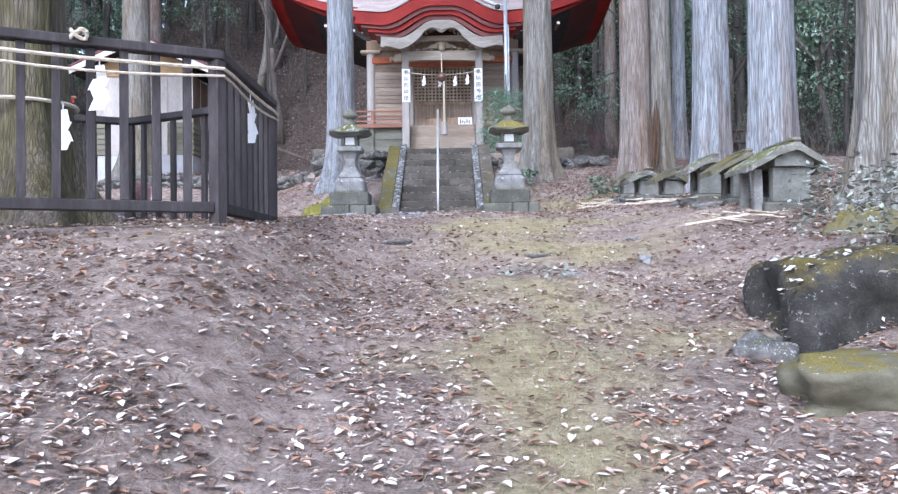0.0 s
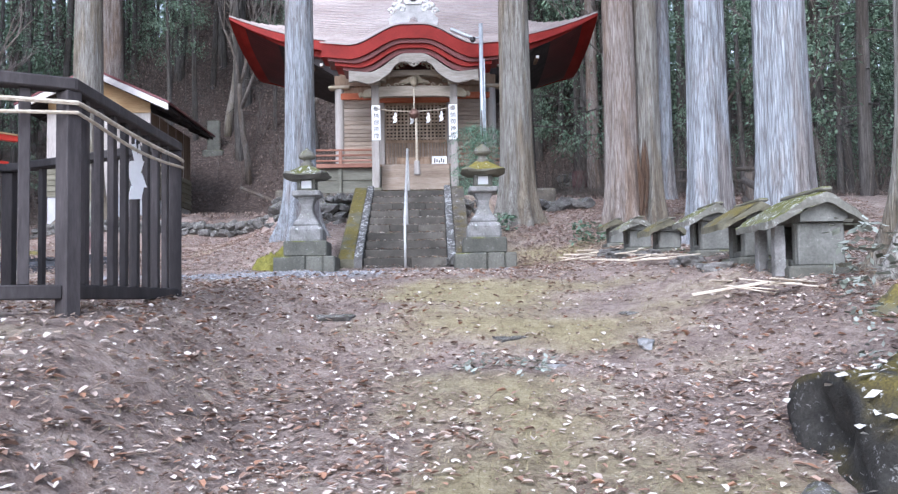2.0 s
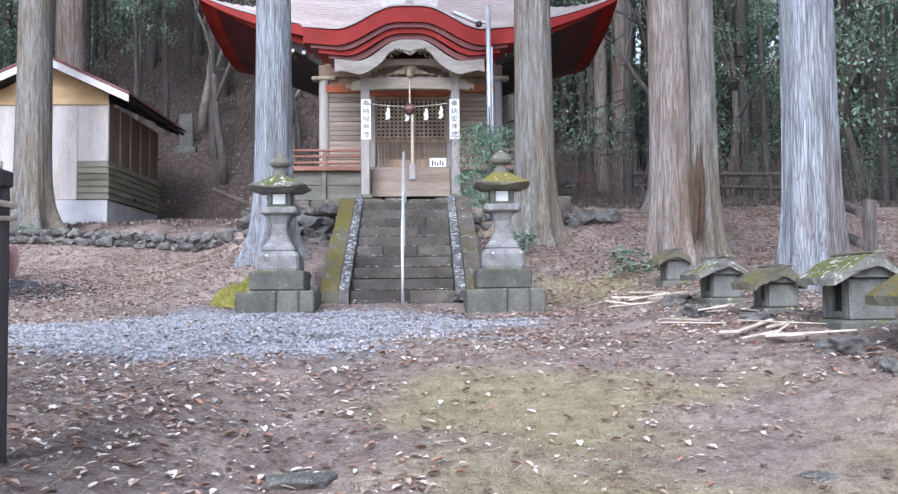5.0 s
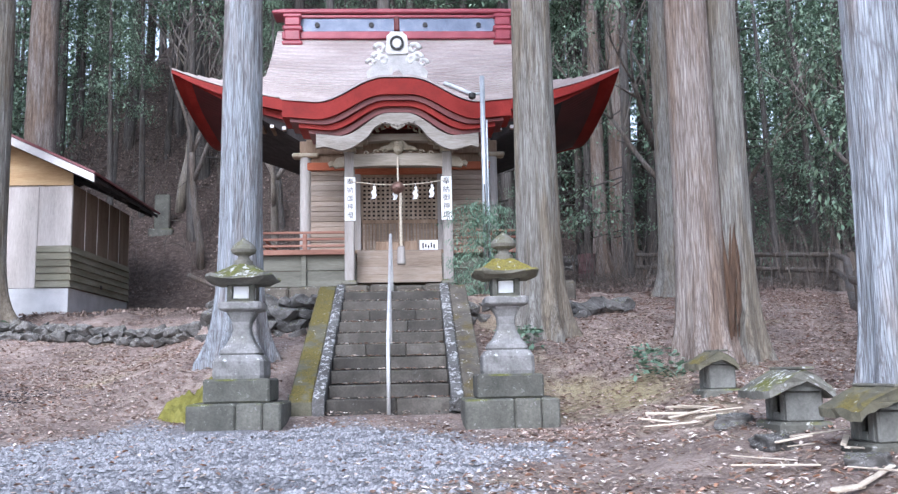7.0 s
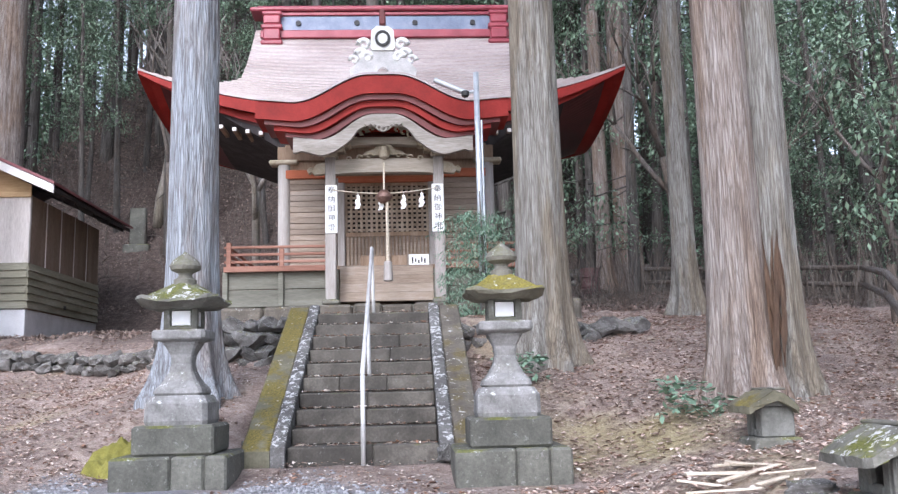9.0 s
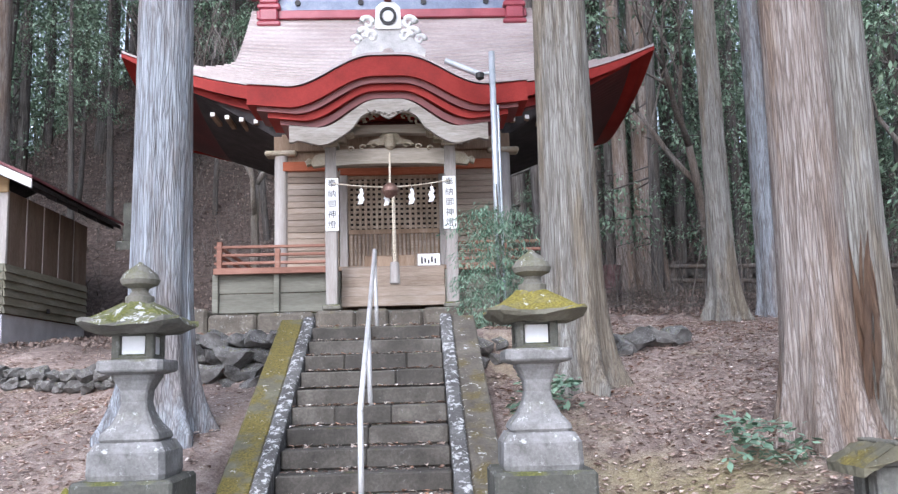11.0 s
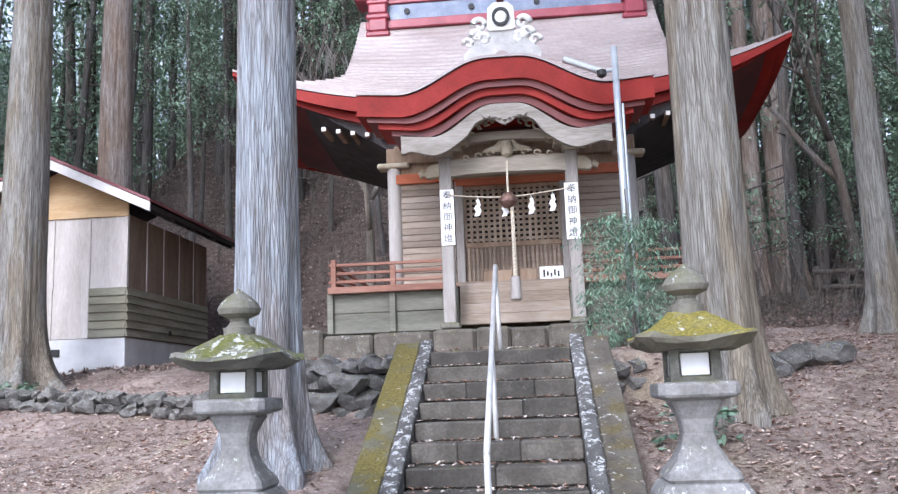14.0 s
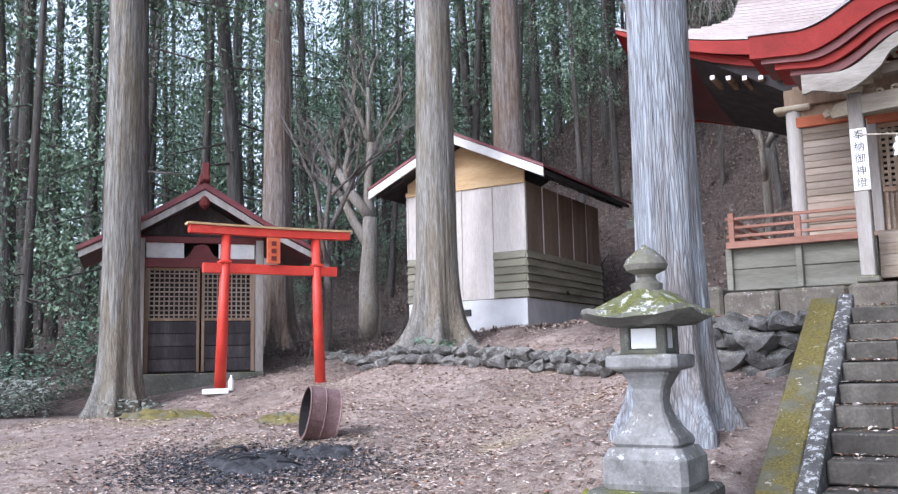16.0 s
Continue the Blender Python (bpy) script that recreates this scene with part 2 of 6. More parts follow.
RUST = surface("rusted_drum", (0.09, 0.05, 0.045), (0.17, 0.1, 0.095), (0.28, 0.19, 0.19), 5, rough=0.7, metal=0.3, relief=0.3)
BRONZE = surface("bell_metal", (0.11, 0.06, 0.05), (0.2, 0.12, 0.095), (0.3, 0.2, 0.16), 8, rough=0.5, metal=0.5, relief=0.2)
CONCRETE = surface("concrete", (0.42, 0.42, 0.43), (0.56, 0.56, 0.57), (0.68, 0.68, 0.69), 2, relief=0.2)
TIN_RED = surface("shed_roof_sheet", (0.10, 0.025, 0.03), (0.17, 0.04, 0.045), (0.24, 0.08, 0.08), 3, rough=0.5, relief=0.1)
FASCIA = plain("pale_fascia", (0.66, 0.62, 0.6), 0.6)
ASH = surface("ash", (0.012, 0.012, 0.014), (0.03, 0.03, 0.034), (0.09, 0.09, 0.1), 8, relief=1.0, dist=0.03)
BARK_GREY = bark("bark_grey", (0.085, 0.07, 0.057), (0.22, 0.207, 0.183), (0.36, 0.355, 0.33), (0.85, 0.75, 0.62))
BARK_PALE = bark("bark_pale", (0.10, 0.085, 0.08), (0.27, 0.29, 0.315), (0.46, 0.49, 0.53), (0.8, 0.68, 0.6))
BARK_RED = bark("bark_reddish", (0.09, 0.065, 0.052), (0.235, 0.195, 0.17), (0.38, 0.345, 0.32), (0.85, 0.74, 0.64))
BARK_BARE = bark("bark_bare_tree", (0.17, 0.14, 0.115), (0.31, 0.275, 0.24), (0.45, 0.42, 0.38), (0.85, 0.82, 0.72), 12)
BARK_MOSS = bark("bark_mossy", (0.045, 0.035, 0.025), (0.13, 0.105, 0.08), (0.24, 0.205, 0.17), (0.72, 0.78, 0.45))
BARK_THIN = bark("bark_thin", (0.07, 0.058, 0.048), (0.16, 0.138, 0.12), (0.28, 0.255, 0.235), (0.85, 0.76, 0.68), 14)
FOREST_TRUNK = bark("bark_forest", (0.035, 0.03, 0.027), (0.10, 0.09, 0.082), (0.19, 0.178, 0.168), (0.85, 0.78, 0.7), 6)


def leafy(name, dark, light, rough=0.7):
    m, nt, b = tree_of(name, rough)
    g = nt.nodes.new("ShaderNodeNewGeometry")
    nt.links.new(ramp(nt, g.outputs["Random Per Island"], [(0.0, dark), (1.0, light)]), b.inputs["Base Color"])
    return m


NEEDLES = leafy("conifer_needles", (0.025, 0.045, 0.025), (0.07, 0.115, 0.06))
# Forest green paled in the colour to stand for haze between the trees.
NEEDLES_HAZED = leafy("forest_needles_hazed", (0.09, 0.145, 0.095), (0.28, 0.39, 0.265))
FERN = leafy("young_conifer_needles", (0.08, 0.15, 0.10), (0.24, 0.36, 0.25))
TWIGS = leafy("bare_twigs", (0.12, 0.1, 0.085), (0.24, 0.21, 0.19))

lm, lnt, lb = tree_of("fallen_leaves", 0.8)
lg = lnt.nodes.new("ShaderNodeNewGeometry")
lnt.links.new(ramp(lnt, lg.outputs["Random Per Island"], [(0.0, (0.12, 0.075, 0.055)), (0.25, (0.24, 0.15, 0.11)), (0.42, (0.38, 0.2, 0.12)), (0.55, (0.46, 0.35, 0.29)), (0.78, (0.66, 0.56, 0.49)), (1.0, (0.88, 0.82, 0.77))]), lb.inputs["Base Color"])
LEAVES = lm
BANK_LEAVES = leafy("pinkish_leaves", (0.24, 0.15, 0.115), (0.72, 0.58, 0.5))
# Litter browns taken down in the colour for the slope's shade.
HILL_LEAVES_SHADED = leafy("hill_leaves_shaded", (0.06, 0.04, 0.032), (0.34, 0.26, 0.22))
STRAW = leafy("dry_needles", (0.13, 0.09, 0.068), (0.36, 0.275, 0.215))
GRAVELM = leafy("gravel_stones", (0.16, 0.157, 0.165), (0.42, 0.415, 0.43), 0.85)
HERB = leafy("low_plants", (0.09, 0.10, 0.07), (0.42, 0.45, 0.40))

# soil under litter, moss where it grows, grey stones before the steps
gm, gnt, gb = tree_of("forest_floor", 1.0)
gv = coords(gnt)
mid_, fine_ = noise_of(gnt, gv, 7, 8, 0.75), noise_of(gnt, gv, 55, 6, 0.8)
crumb = times(gnt, times(gnt, mid_, 0.5), times(gnt, fine_, 0.5), 'ADD')
soil = ramp(gnt, crumb, [(0.35, (0.105, 0.074, 0.062)), (0.44, (0.265, 0.2, 0.172)), (0.53, (0.43, 0.35, 0.31)), (0.64, (0.62, 0.54, 0.5))])
damp = ramp(gnt, noise_of(gnt, gv, 1.1, 5, 0.7), [(0.4, (0.72, 0.69, 0.68)), (0.6, (1.1, 1.08, 1.06))])
soil = mix(gnt, 1.0, soil, damp, 'MULTIPLY')
mosscol = ramp(gnt, crumb, [(0.36, (0.17, 0.135, 0.06)), (0.5, (0.40, 0.335, 0.18)), (0.63, (0.58, 0.5, 0.33))])
mat_ = gnt.nodes.new("ShaderNodeAttribute")
mat_.attribute_name = "mossy"
mossy_ = ramp(gnt, times(gnt, times(gnt, mat_.outputs["Fac"], 0.6), times(gnt, mid_, 0.8), 'ADD'), [(0.44, (0, 0, 0)), (0.95, (0.9, 0.9, 0.9))])
gcol = mix(gnt, mossy_, soil, mosscol)
# Woodland floor: brown litter, its colour darkened for shade under the trees.
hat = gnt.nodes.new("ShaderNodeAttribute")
hat.attribute_name = "woodland_shade"
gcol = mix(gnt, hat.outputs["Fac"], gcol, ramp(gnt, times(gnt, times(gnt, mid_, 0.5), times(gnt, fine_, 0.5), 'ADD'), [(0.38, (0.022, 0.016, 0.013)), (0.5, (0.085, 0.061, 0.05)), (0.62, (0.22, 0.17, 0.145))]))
gat = gnt.nodes.new("ShaderNodeAttribute")
gat.attribute_name = "stony"
gcol = mix(gnt, gat.outputs["Fac"], gcol, ramp(gnt, fine_, [(0.35, (0.15, 0.15, 0.16)), (0.65, (0.36, 0.36, 0.38))]))
gnt.links.new(gcol, gb.inputs["Base Color"])
bump(gnt, gb, times(gnt, times(gnt, mid_, 0.5), times(gnt, fine_, 0.5), 'ADD'), 1.0, 0.05)
SOIL = gm


# ---- mesh tools ----
class Shell:
    """Collects vertices and faces of one mesh."""
    def __init__(self):
        self.v, self.f = [], []

    def add(self, verts, faces):
        n = len(self.v)
        self.v += [tuple(p) for p in verts]
        self.f += [tuple(i + n for i in f) for f in faces]
        return self

    def box(self, x0, x1, y0, y1, z0, z1, c=0.006, m=None):
        """A box with chamfered edges."""
        c = min(c, (x1 - x0) / 3, (y1 - y0) / 3, (z1 - z0) / 3)
        lo, hi = (x0, y0, z0), (x1, y1, z1)
        vs, idx = [], {}
        for sx in (0, 1):
            for sy in (0, 1):
                for sz in (0, 1):
                    s = (sx, sy, sz)
                    for ax in range(3):
                        p = [(hi if s[i] else lo)[i] for i in range(3)]
                        for i in range(3):
                            if i != ax:
                                p[i] += -c if s[i] else c
                        idx[s, ax] = len(vs)
                        vs.append(p)
        fs = []
        for ax in range(3):
            a, b = (ax + 1) % 3, (ax + 2) % 3
            for side in (0, 1):
                q = []
                for ua, ub in ((0, 0), (1, 0), (1, 1), (0, 1)):
                    s = [0, 0, 0]
                    s[ax], s[a], s[b] = side, ua, ub
                    q.append(idx[tuple(s), ax])
                fs.append(q if side else q[::-1])
            for ua in (0, 1):
                for ub in (0, 1):
                    s, t = [0, 0, 0], [0, 0, 0]
                    s[a] = t[a] = ua
                    s[b] = t[b] = ub
                    s[ax], t[ax] = 0, 1
                    q = [idx[tuple(s), a], idx[tuple(t), a], idx[tuple(t), b], idx[tuple(s), b]]
                    fs.append(q if ua == ub else q[::-1])
        for s in ((i, j, k) for i in (0, 1) for j in (0, 1) for k in (0, 1)):
            q = [idx[s, 0], idx[s, 1], idx[s, 2]]
            fs.append(q if sum(s) % 2 else q[::-1])
        if m:
            vs = [m @ Vector(p) for p in vs]
        return self.add(vs, fs)

    def rings(self, rings, close=True, cap=True):
        """Rings of equal length, joined one to the next."""
        n = len(rings[0])
        vs = [p for r in rings for p in r]
        fs = []
        for i in range(len(rings) - 1):
            for j in range(n if close else n - 1):
                k = (j + 1) % n
                fs.append((i * n + j, i * n + k, (i + 1) * n + k, (i + 1) * n + j))
        if cap and close:
            fs += [tuple(range(n))[::-1], tuple((len(rings) - 1) * n + j for j in range(n))]
        return self.add(vs, fs)

    def lathe(self, prof, n=20, at=(0, 0, 0), square=False, turn=0.0):
        """A profile of (radius, height) turned about z; square: four-sided with chamfered corners."""
        out = []
        for r, z in prof:
            if square:
                k = 0.86
                base = [(-k, -1), (k, -1), (1, -k), (1, k), (k, 1), (-k, 1), (-1, k), (-1, -k)]
                pts = [(x * r, y * r) for x, y in base]
            else:
                pts = [(r * math.cos(2 * math.pi * j / n), r * math.sin(2 * math.pi * j / n)) for j in range(n)]
            c, s = math.cos(turn), math.sin(turn)
            out.append([(at[0] + x * c - y * s, at[1] + x * s + y * c, at[2] + z) for x, y in pts])
        return self.rings(out)

    def tube(self, pts, r, n=8, r1=None):
        """A round bar along points, tapering from r to r1."""
        r1 = r if r1 is None else r1
        pts = [Vector(p) for p in pts]
        out = []
        for i, p in enumerate(pts):
            d = (pts[min(i + 1, len(pts) - 1)] - pts[max(i - 1, 0)]).normalized()
            a = d.cross(Vector((0, 0, 1)) if abs(d.z) < 0.9 else Vector((1, 0, 0))).normalized()
            b = a.cross(d)
            rr = r + (r1 - r) * i / max(1, len(pts) - 1)
            out.append([p + (a * math.cos(2 * math.pi * j / n) + b * math.sin(2 * math.pi * j / n)) * rr for j in range(n)])
        return self.rings(out)

    def slab(self, outline, y0, y1):
        """An outline in x and z, drawn out along y."""
        n = len(outline)
        a = [(x, y0, z) for x, z in outline]
        b = [(x, y1, z) for x, z in outline]
        fs = [(j, (j + 1) % n, (j + 1) % n + n, j + n) for j in range(n)]
        return self.add(a + b, fs + [tuple(range(n))[::-1], tuple(range(n, 2 * n))])

    def band(self, top, low, y0, y1):
        """A strip between two curves in x and z with as many points, drawn out along y."""
        n = len(top)
        vs = [(x, y0, z) for x, z in top] + [(x, y0, z) for x, z in low] + [(x, y1, z) for x, z in top] + [(x, y1, z) for x, z in low]
        fs = []
        for i in range(n - 1):
            fs += [(n + i, n + i + 1, i + 1, i), (2 * n + i, 2 * n + i + 1, 3 * n + i + 1, 3 * n + i)]
            fs += [(i, i + 1, 2 * n + i + 1, 2 * n + i), (n + i + 1, n + i, 3 * n + i, 3 * n + i + 1)]
        fs += [(0, 2 * n, 3 * n, n), (n - 1, 2 * n - 1, 4 * n - 1, 3 * n - 1)]
        return self.add(vs, fs)

    def mesh(self, name, material, smooth=False):
        me = bpy.data.meshes.new(name)
        me.from_pydata(self.v, [], self.f)
        bm = bmesh.new()
        bm.from_mesh(me)
        bmesh.ops.recalc_face_normals(bm, faces=bm.faces) if len(self.f) < 60000 else None
        bm.to_mesh(me)
        bm.free()
        me.materials.append(material)
        if smooth:
            me.polygons.foreach_set("use_smooth", [True] * len(me.polygons))
        return me


def part(name, sh, material, parent=None, label="", smooth=False):
    ob = new(name, sh.mesh(name, material, smooth) if isinstance(sh, Shell) else sh)
    if parent:
        ob.parent = parent
    if label:
        tagged(ob, label)
    return ob


def thing(name, at, label, category, group="", kind=""):
    return tagged(new(name), label, category, group, kind) if at is None else put(tagged(new(name), label, category, group, kind), at)


def put(ob, at, rz=0.0):
    ob.matrix_basis = pose(*at, 0, 0, rz)
    return ob


# ---- the lie of the land ----
MIDDLE = [(-60, -9), (-10, -1.5), (0, 0.0), (7.7, 1.33), (8.7, 1.6), (11, 2.0), (13, 2.1), (16.1, 2.17), (17.2, 2.3), (18.3, 2.85), (19.6, 3.15), (22, 3.75), (24, 4.1), (27, 4.2), (31.5, 4.5), (34, 5.8), (39, 10), (52, 20), (80, 42), (200, 70)]
LEFT = [(-60, -9), (-10, -1.5), (0, 0.0), (3, 0.75), (6.2, 1.68), (8.4, 1.82), (11, 2.0), (16, 2.15), (19, 2.6), (22.7, 3.1), (23.6, 3.45), (26, 3.9), (28, 4.3), (32.5, 4.5), (34.5, 5.8), (41, 11.5), (56, 23), (80, 42), (200, 70)]
RIGHT = [(-60, -9), (-10, -1.3), (0, 0.3), (7.0, 1.55), (8.7, 1.88), (11, 2.15), (13, 2.35), (15.6, 2.54), (17.3, 2.76), (22, 3.75), (30, 4.9), (40, 6.2), (52, 14), (80, 36), (200, 60)]


def along(p, y):
    for (a, u), (b, v) in zip(p, p[1:]):
        if y <= b:
            return u + (v - u) * (y - a) / (b - a) if y > a else u
    return p[-1][1]


def ease(a, b, x):
    t = max(0.0, min(1.0, (x - a) / (b - a)))
    return t * t * (3 - 2 * t)


def land(x, y):
    """The ground's height."""
    def s(p):
        return (along(p, y - 0.35) + along(p, y) + along(p, y + 0.35)) / 3
    k = ease(10, 14, y)
    wl = (1 - k) * ease(-0.3, -1.3, x) + k * ease(-2.0, -4.5, x)
    wr = ease(1.8, 3.6, x)
    z = s(MIDDLE) * (1 - wl - wr) + s(LEFT) * wl + s(RIGHT) * wr
    if y > 28:
        z = 4.4 + (z - 4.4) * (1 - 0.62 * ease(-11, -20, x) - 0.45 * ease(8, 16, x)) if z > 4.4 else z
    z -= 0.42 * ease(-8.2, -10.6, x) * ease(19.5, 23.5, y) * ease(33, 27, y)
    if y > 16 and -3.2 < x < 3.0:
        flat = ease(-3.2, -2.6, x) * ease(3.0, 2.0, x) * ease(20.6, 20.9, y) * ease(32, 29, y)
        z += (3.97 - z) * flat
        z -= 0.75 * ease(-1.2, -0.95, x) * ease(1.25, 1.0, x) * ease(17.1, 17.5, y) * ease(20.75, 20.5, y)
    return z


def stony(x, y):
    """How far the grey stones before the steps cover the ground."""
    d = math.hypot((x + 1.5) / 2.9, (y - 13.9) / 2.9)
    return ease(1.1, 0.75, d + 0.25 * noise.noise((x * 1.3, y * 1.3, 0)))


def mossy(x, y):
    """How thickly moss covers the ground: along the path's crown, on the right bank, by the red gate, and in tufts."""
    crown = math.exp(-((x - 0.55 - 0.11 * (y - 3)) / (0.45 + 0.13 * max(0, y - 3))) ** 2) * ease(11.6, 10.2, y) * ease(-1, 2, y)
    bank = math.exp(-((x - 2.5) / 1.0) ** 2 - ((y - 17.0) / 1.5) ** 2)
    gate = math.exp(-((x + 11.3) / 1.6) ** 2 - ((y - 21.3) / 0.9) ** 2)
    n = noise.noise((x * 0.85, y * 0.85, 12)) + 0.5 * noise.noise((x * 2.4, y * 2.4, 5))
    return ease(0.05, 0.95, 0.6 * max(crown, bank, gate) + 0.7 * n) * (1 - stony(x, y)) * ease(26, 23, y)


# ---- ground ----
def steps_of(a, b, near0, near1, step, grow=1.22):
    out, x, s = [], near0, step
    while x > a:
        out.insert(0, x)
        s *= grow
        x -= s
    out.insert(0, a)
    x = near0 + step
    while x < near1:
        out.append(x)
        x += step
    s = step
    while x < b:
        out.append(x)
        s *= grow
        x += s
    return out + [b]


gx, gy = steps_of(-300, 300, -9, 6, 0.16), steps_of(-120, 400, 1.0, 25, 0.16)
ground = Shell()
ground.v = [(x, y, land(x, y) + (0.05 * noise.noise((x * 0.9, y * 0.9, 3)) + 0.025 * noise.noise((x * 3.1, y * 3.1, 7))) * (1 if y < 26 else 4)) for y in gy for x in gx]
nx = len(gx)
ground.f = [(j * nx + i, j * nx + i + 1, (j + 1) * nx + i + 1, (j + 1) * nx + i) for j in range(len(gy) - 1) for i in range(nx - 1)]
gme = bpy.data.meshes.new("ground")
gme.from_pydata(ground.v, [], ground.f)
gme.materials.append(SOIL)
gme.polygons.foreach_set("use_smooth", [True] * len(gme.polygons))
# How far the tree shade in the floor's colour reaches.
wod = gme.attributes.new("woodland_shade", 'FLOAT', 'POINT')
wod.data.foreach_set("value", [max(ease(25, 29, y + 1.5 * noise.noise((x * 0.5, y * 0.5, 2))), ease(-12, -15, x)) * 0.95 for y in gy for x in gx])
att = gme.attributes.new("stony", 'FLOAT', 'POINT')
att.data.foreach_set("value", [stony(x, y) for y in gy for x in gx])
mos = gme.attributes.new("mossy", 'FLOAT', 'POINT')
mos.data.foreach_set("value", [mossy(x, y) for y in gy for x in gx])
tagged(new("ground", gme), "sloping forest floor of soil, moss and leaf litter", "ground", kind="structure")


def scatter(name, label, material, count, where, maker, category, seed):
    rng = random.Random(seed)
    sh = Shell()
    for _ in range(count):
        x, y = where(rng)
        if x is None:
            continue
        maker(sh, rng, x, y, land(x, y) + 0.05 * noise.noise((x * 0.9, y * 0.9, 3)) + 0.025 * noise.noise((x * 3.1, y * 3.1, 7)))
    me = bpy.data.meshes.new(name)
    me.from_pydata(sh.v, [], sh.f)
    me.materials.append(material)
    return tagged(new(name, me), label, category, kind="stuff")


def free(x, y):
    return not (-1.3 < x < 1.3 and 17.2 < y < 26) and not (-2.2 < x < -1.0 and 16 < y < 17.4) and not (0.75 < x < 1.9 and 15.8 < y < 17)


def litter_spot(rng):
    y = 1.0 + 24 * rng.random() ** 1.5
    x = rng.uniform(-1, 1) * (3.2 + 0.32 * y) + 0.2
    if not free(x, y) or rng.random() < 0.85 * stony(x, y) or rng.random() < 0.8 * mossy(x, y) or noise.noise((x * 0.7, y * 0.7, 9)) + 0.5 * noise.noise((x * 2.6, y * 2.6, 5)) < rng.uniform(-0.75, 0.25):
        return None, None
    return x, y


def leaf(sh, rng, x, y, z):
    s, a = 0.008 + 0.024 * rng.random() ** 2.2, rng.random() * 6.3
    c, d = math.cos(a), math.sin(a)
    tilt, curl = rng.uniform(-0.5, 0.5), rng.uniform(0.1, 0.7)
    pts = []
    for u, w, h in ((-1, 0, 0), (-0.45, -0.55, curl * 0.7), (0.4, -0.6, curl), (1.05, 0, 0.15), (0.4, 0.6, curl), (-0.45, 0.55, curl * 0.7), (0.0, 0, 0.05)):
        pts.append((x + s * (u * c - w * d), y + s * (u * d + w * c), z + 0.012 + s * (h + tilt * u * 0.6 + 0.4 * abs(tilt))))
    sh.add(pts, [(0, 1, 2, 6), (6, 2, 3), (0, 6, 4, 5), (6, 3, 4)])


def needle(sh, rng, x, y, z):
    ln, a, w = rng.uniform(0.008, 0.03), rng.random() * 6.3, rng.uniform(0.001, 0.002)
    c, d = math.cos(a) * ln, math.sin(a) * ln
    e, f = -math.sin(a) * w, math.cos(a) * w
    h = rng.uniform(0, 0.03)
    sh.add([(x - c, y - d, z + 0.008), (x - c + e, y - d + f, z + 0.012), (x + c + e, y + d + f, z + 0.012 + h), (x + c, y + d, z + 0.008 + h)], [(0, 1, 2, 3)])


def pebble(sh, rng, x, y, z):
    s = rng.uniform(0.012, 0.032)
    p = [Vector((rng.uniform(0.6, 1) * sx, rng.uniform(0.6, 1) * sy, rng.uniform(0.4, 0.8) * sz)) * s for sx, sy, sz in ((1, 0, 0), (-1, 0, 0), (0, 1, 0), (0, -1, 0), (0, 0, 1))]
    sh.add([(x + q.x, y + q.y, z + max(0, q.z) + 0.003) for q in p], [(0, 2, 4), (2, 1, 4), (1, 3, 4), (3, 0, 4)])


def gravel_spot(rng):
    x, y = rng.uniform(-5, 1.8), rng.uniform(10.6, 17.2)
    return (x, y) if rng.random() < stony(x, y) and free(x, y) else (None, None)


scatter("fallen_leaves", "pale and brown fallen leaves lying over the soil", LEAVES, 185000, litter_spot, leaf, "leaves", 1)
scatter("dry_needles", "dry brown cedar needles and straw on the soil", STRAW, 75000, litter_spot, needle, "litter", 2)
scatter("gravel", "loose grey gravel before the stone steps", GRAVELM, 34000, gravel_spot, pebble, "gravel", 3)


def bank_spot(rng):
    x, y = (rng.uniform(1.3, 9.5), rng.uniform(14.5, 29)) if rng.random() < 0.6 else (rng.uniform(-13, -2), rng.uniform(16, 29))
    return (x, y) if free(x, y) and rng.random() > stony(x, y) and noise.noise((x * 0.9, y * 0.9, 4)) > rng.uniform(-0.9, 0.3) else (None, None)


def bank_leaf(sh, rng, x, y, z):
    leaf(sh, rng, x, y, z + 0.004)
    n = len(sh.v) - 7
    for i in range(n, n + 7):
        p = sh.v[i]
        sh.v[i] = (x + (p[0] - x) * 1.25, y + (p[1] - y) * 1.25, p[2])


def blade(sh, rng, x, y, z):
    h, a, w = rng.uniform(0.01, 0.035), rng.random() * 6.3, rng.uniform(0.001, 0.0025)
    c, d = math.cos(a), math.sin(a)
    k = rng.uniform(0.2, 1.2) * h
    sh.add([(x - w * d, y + w * c, z), (x + w * d, y - w * c, z), (x + c * k, y + d * k, z + h)], [(0, 1, 2)])


def grass_spot(rng):
    y = 1.0 + 13 * rng.random() ** 1.4
    x = rng.uniform(-1, 1) * (3.0 + 0.3 * y) + 0.2
    return (x, y) if rng.random() < 0.2 + mossy(x, y) and stony(x, y) < 0.5 else (None, None)


scatter("bank_leaves", "pinkish brown fallen leaves on the banks", BANK_LEAVES, 90000, bank_spot, bank_leaf, "leaves", 6)
scatter("short_grass", "short dry grass and moss shoots on the path", leafy("dry_grass", (0.17, 0.145, 0.06), (0.47, 0.41, 0.22)), 70000, grass_spot, blade, "grass", 7)


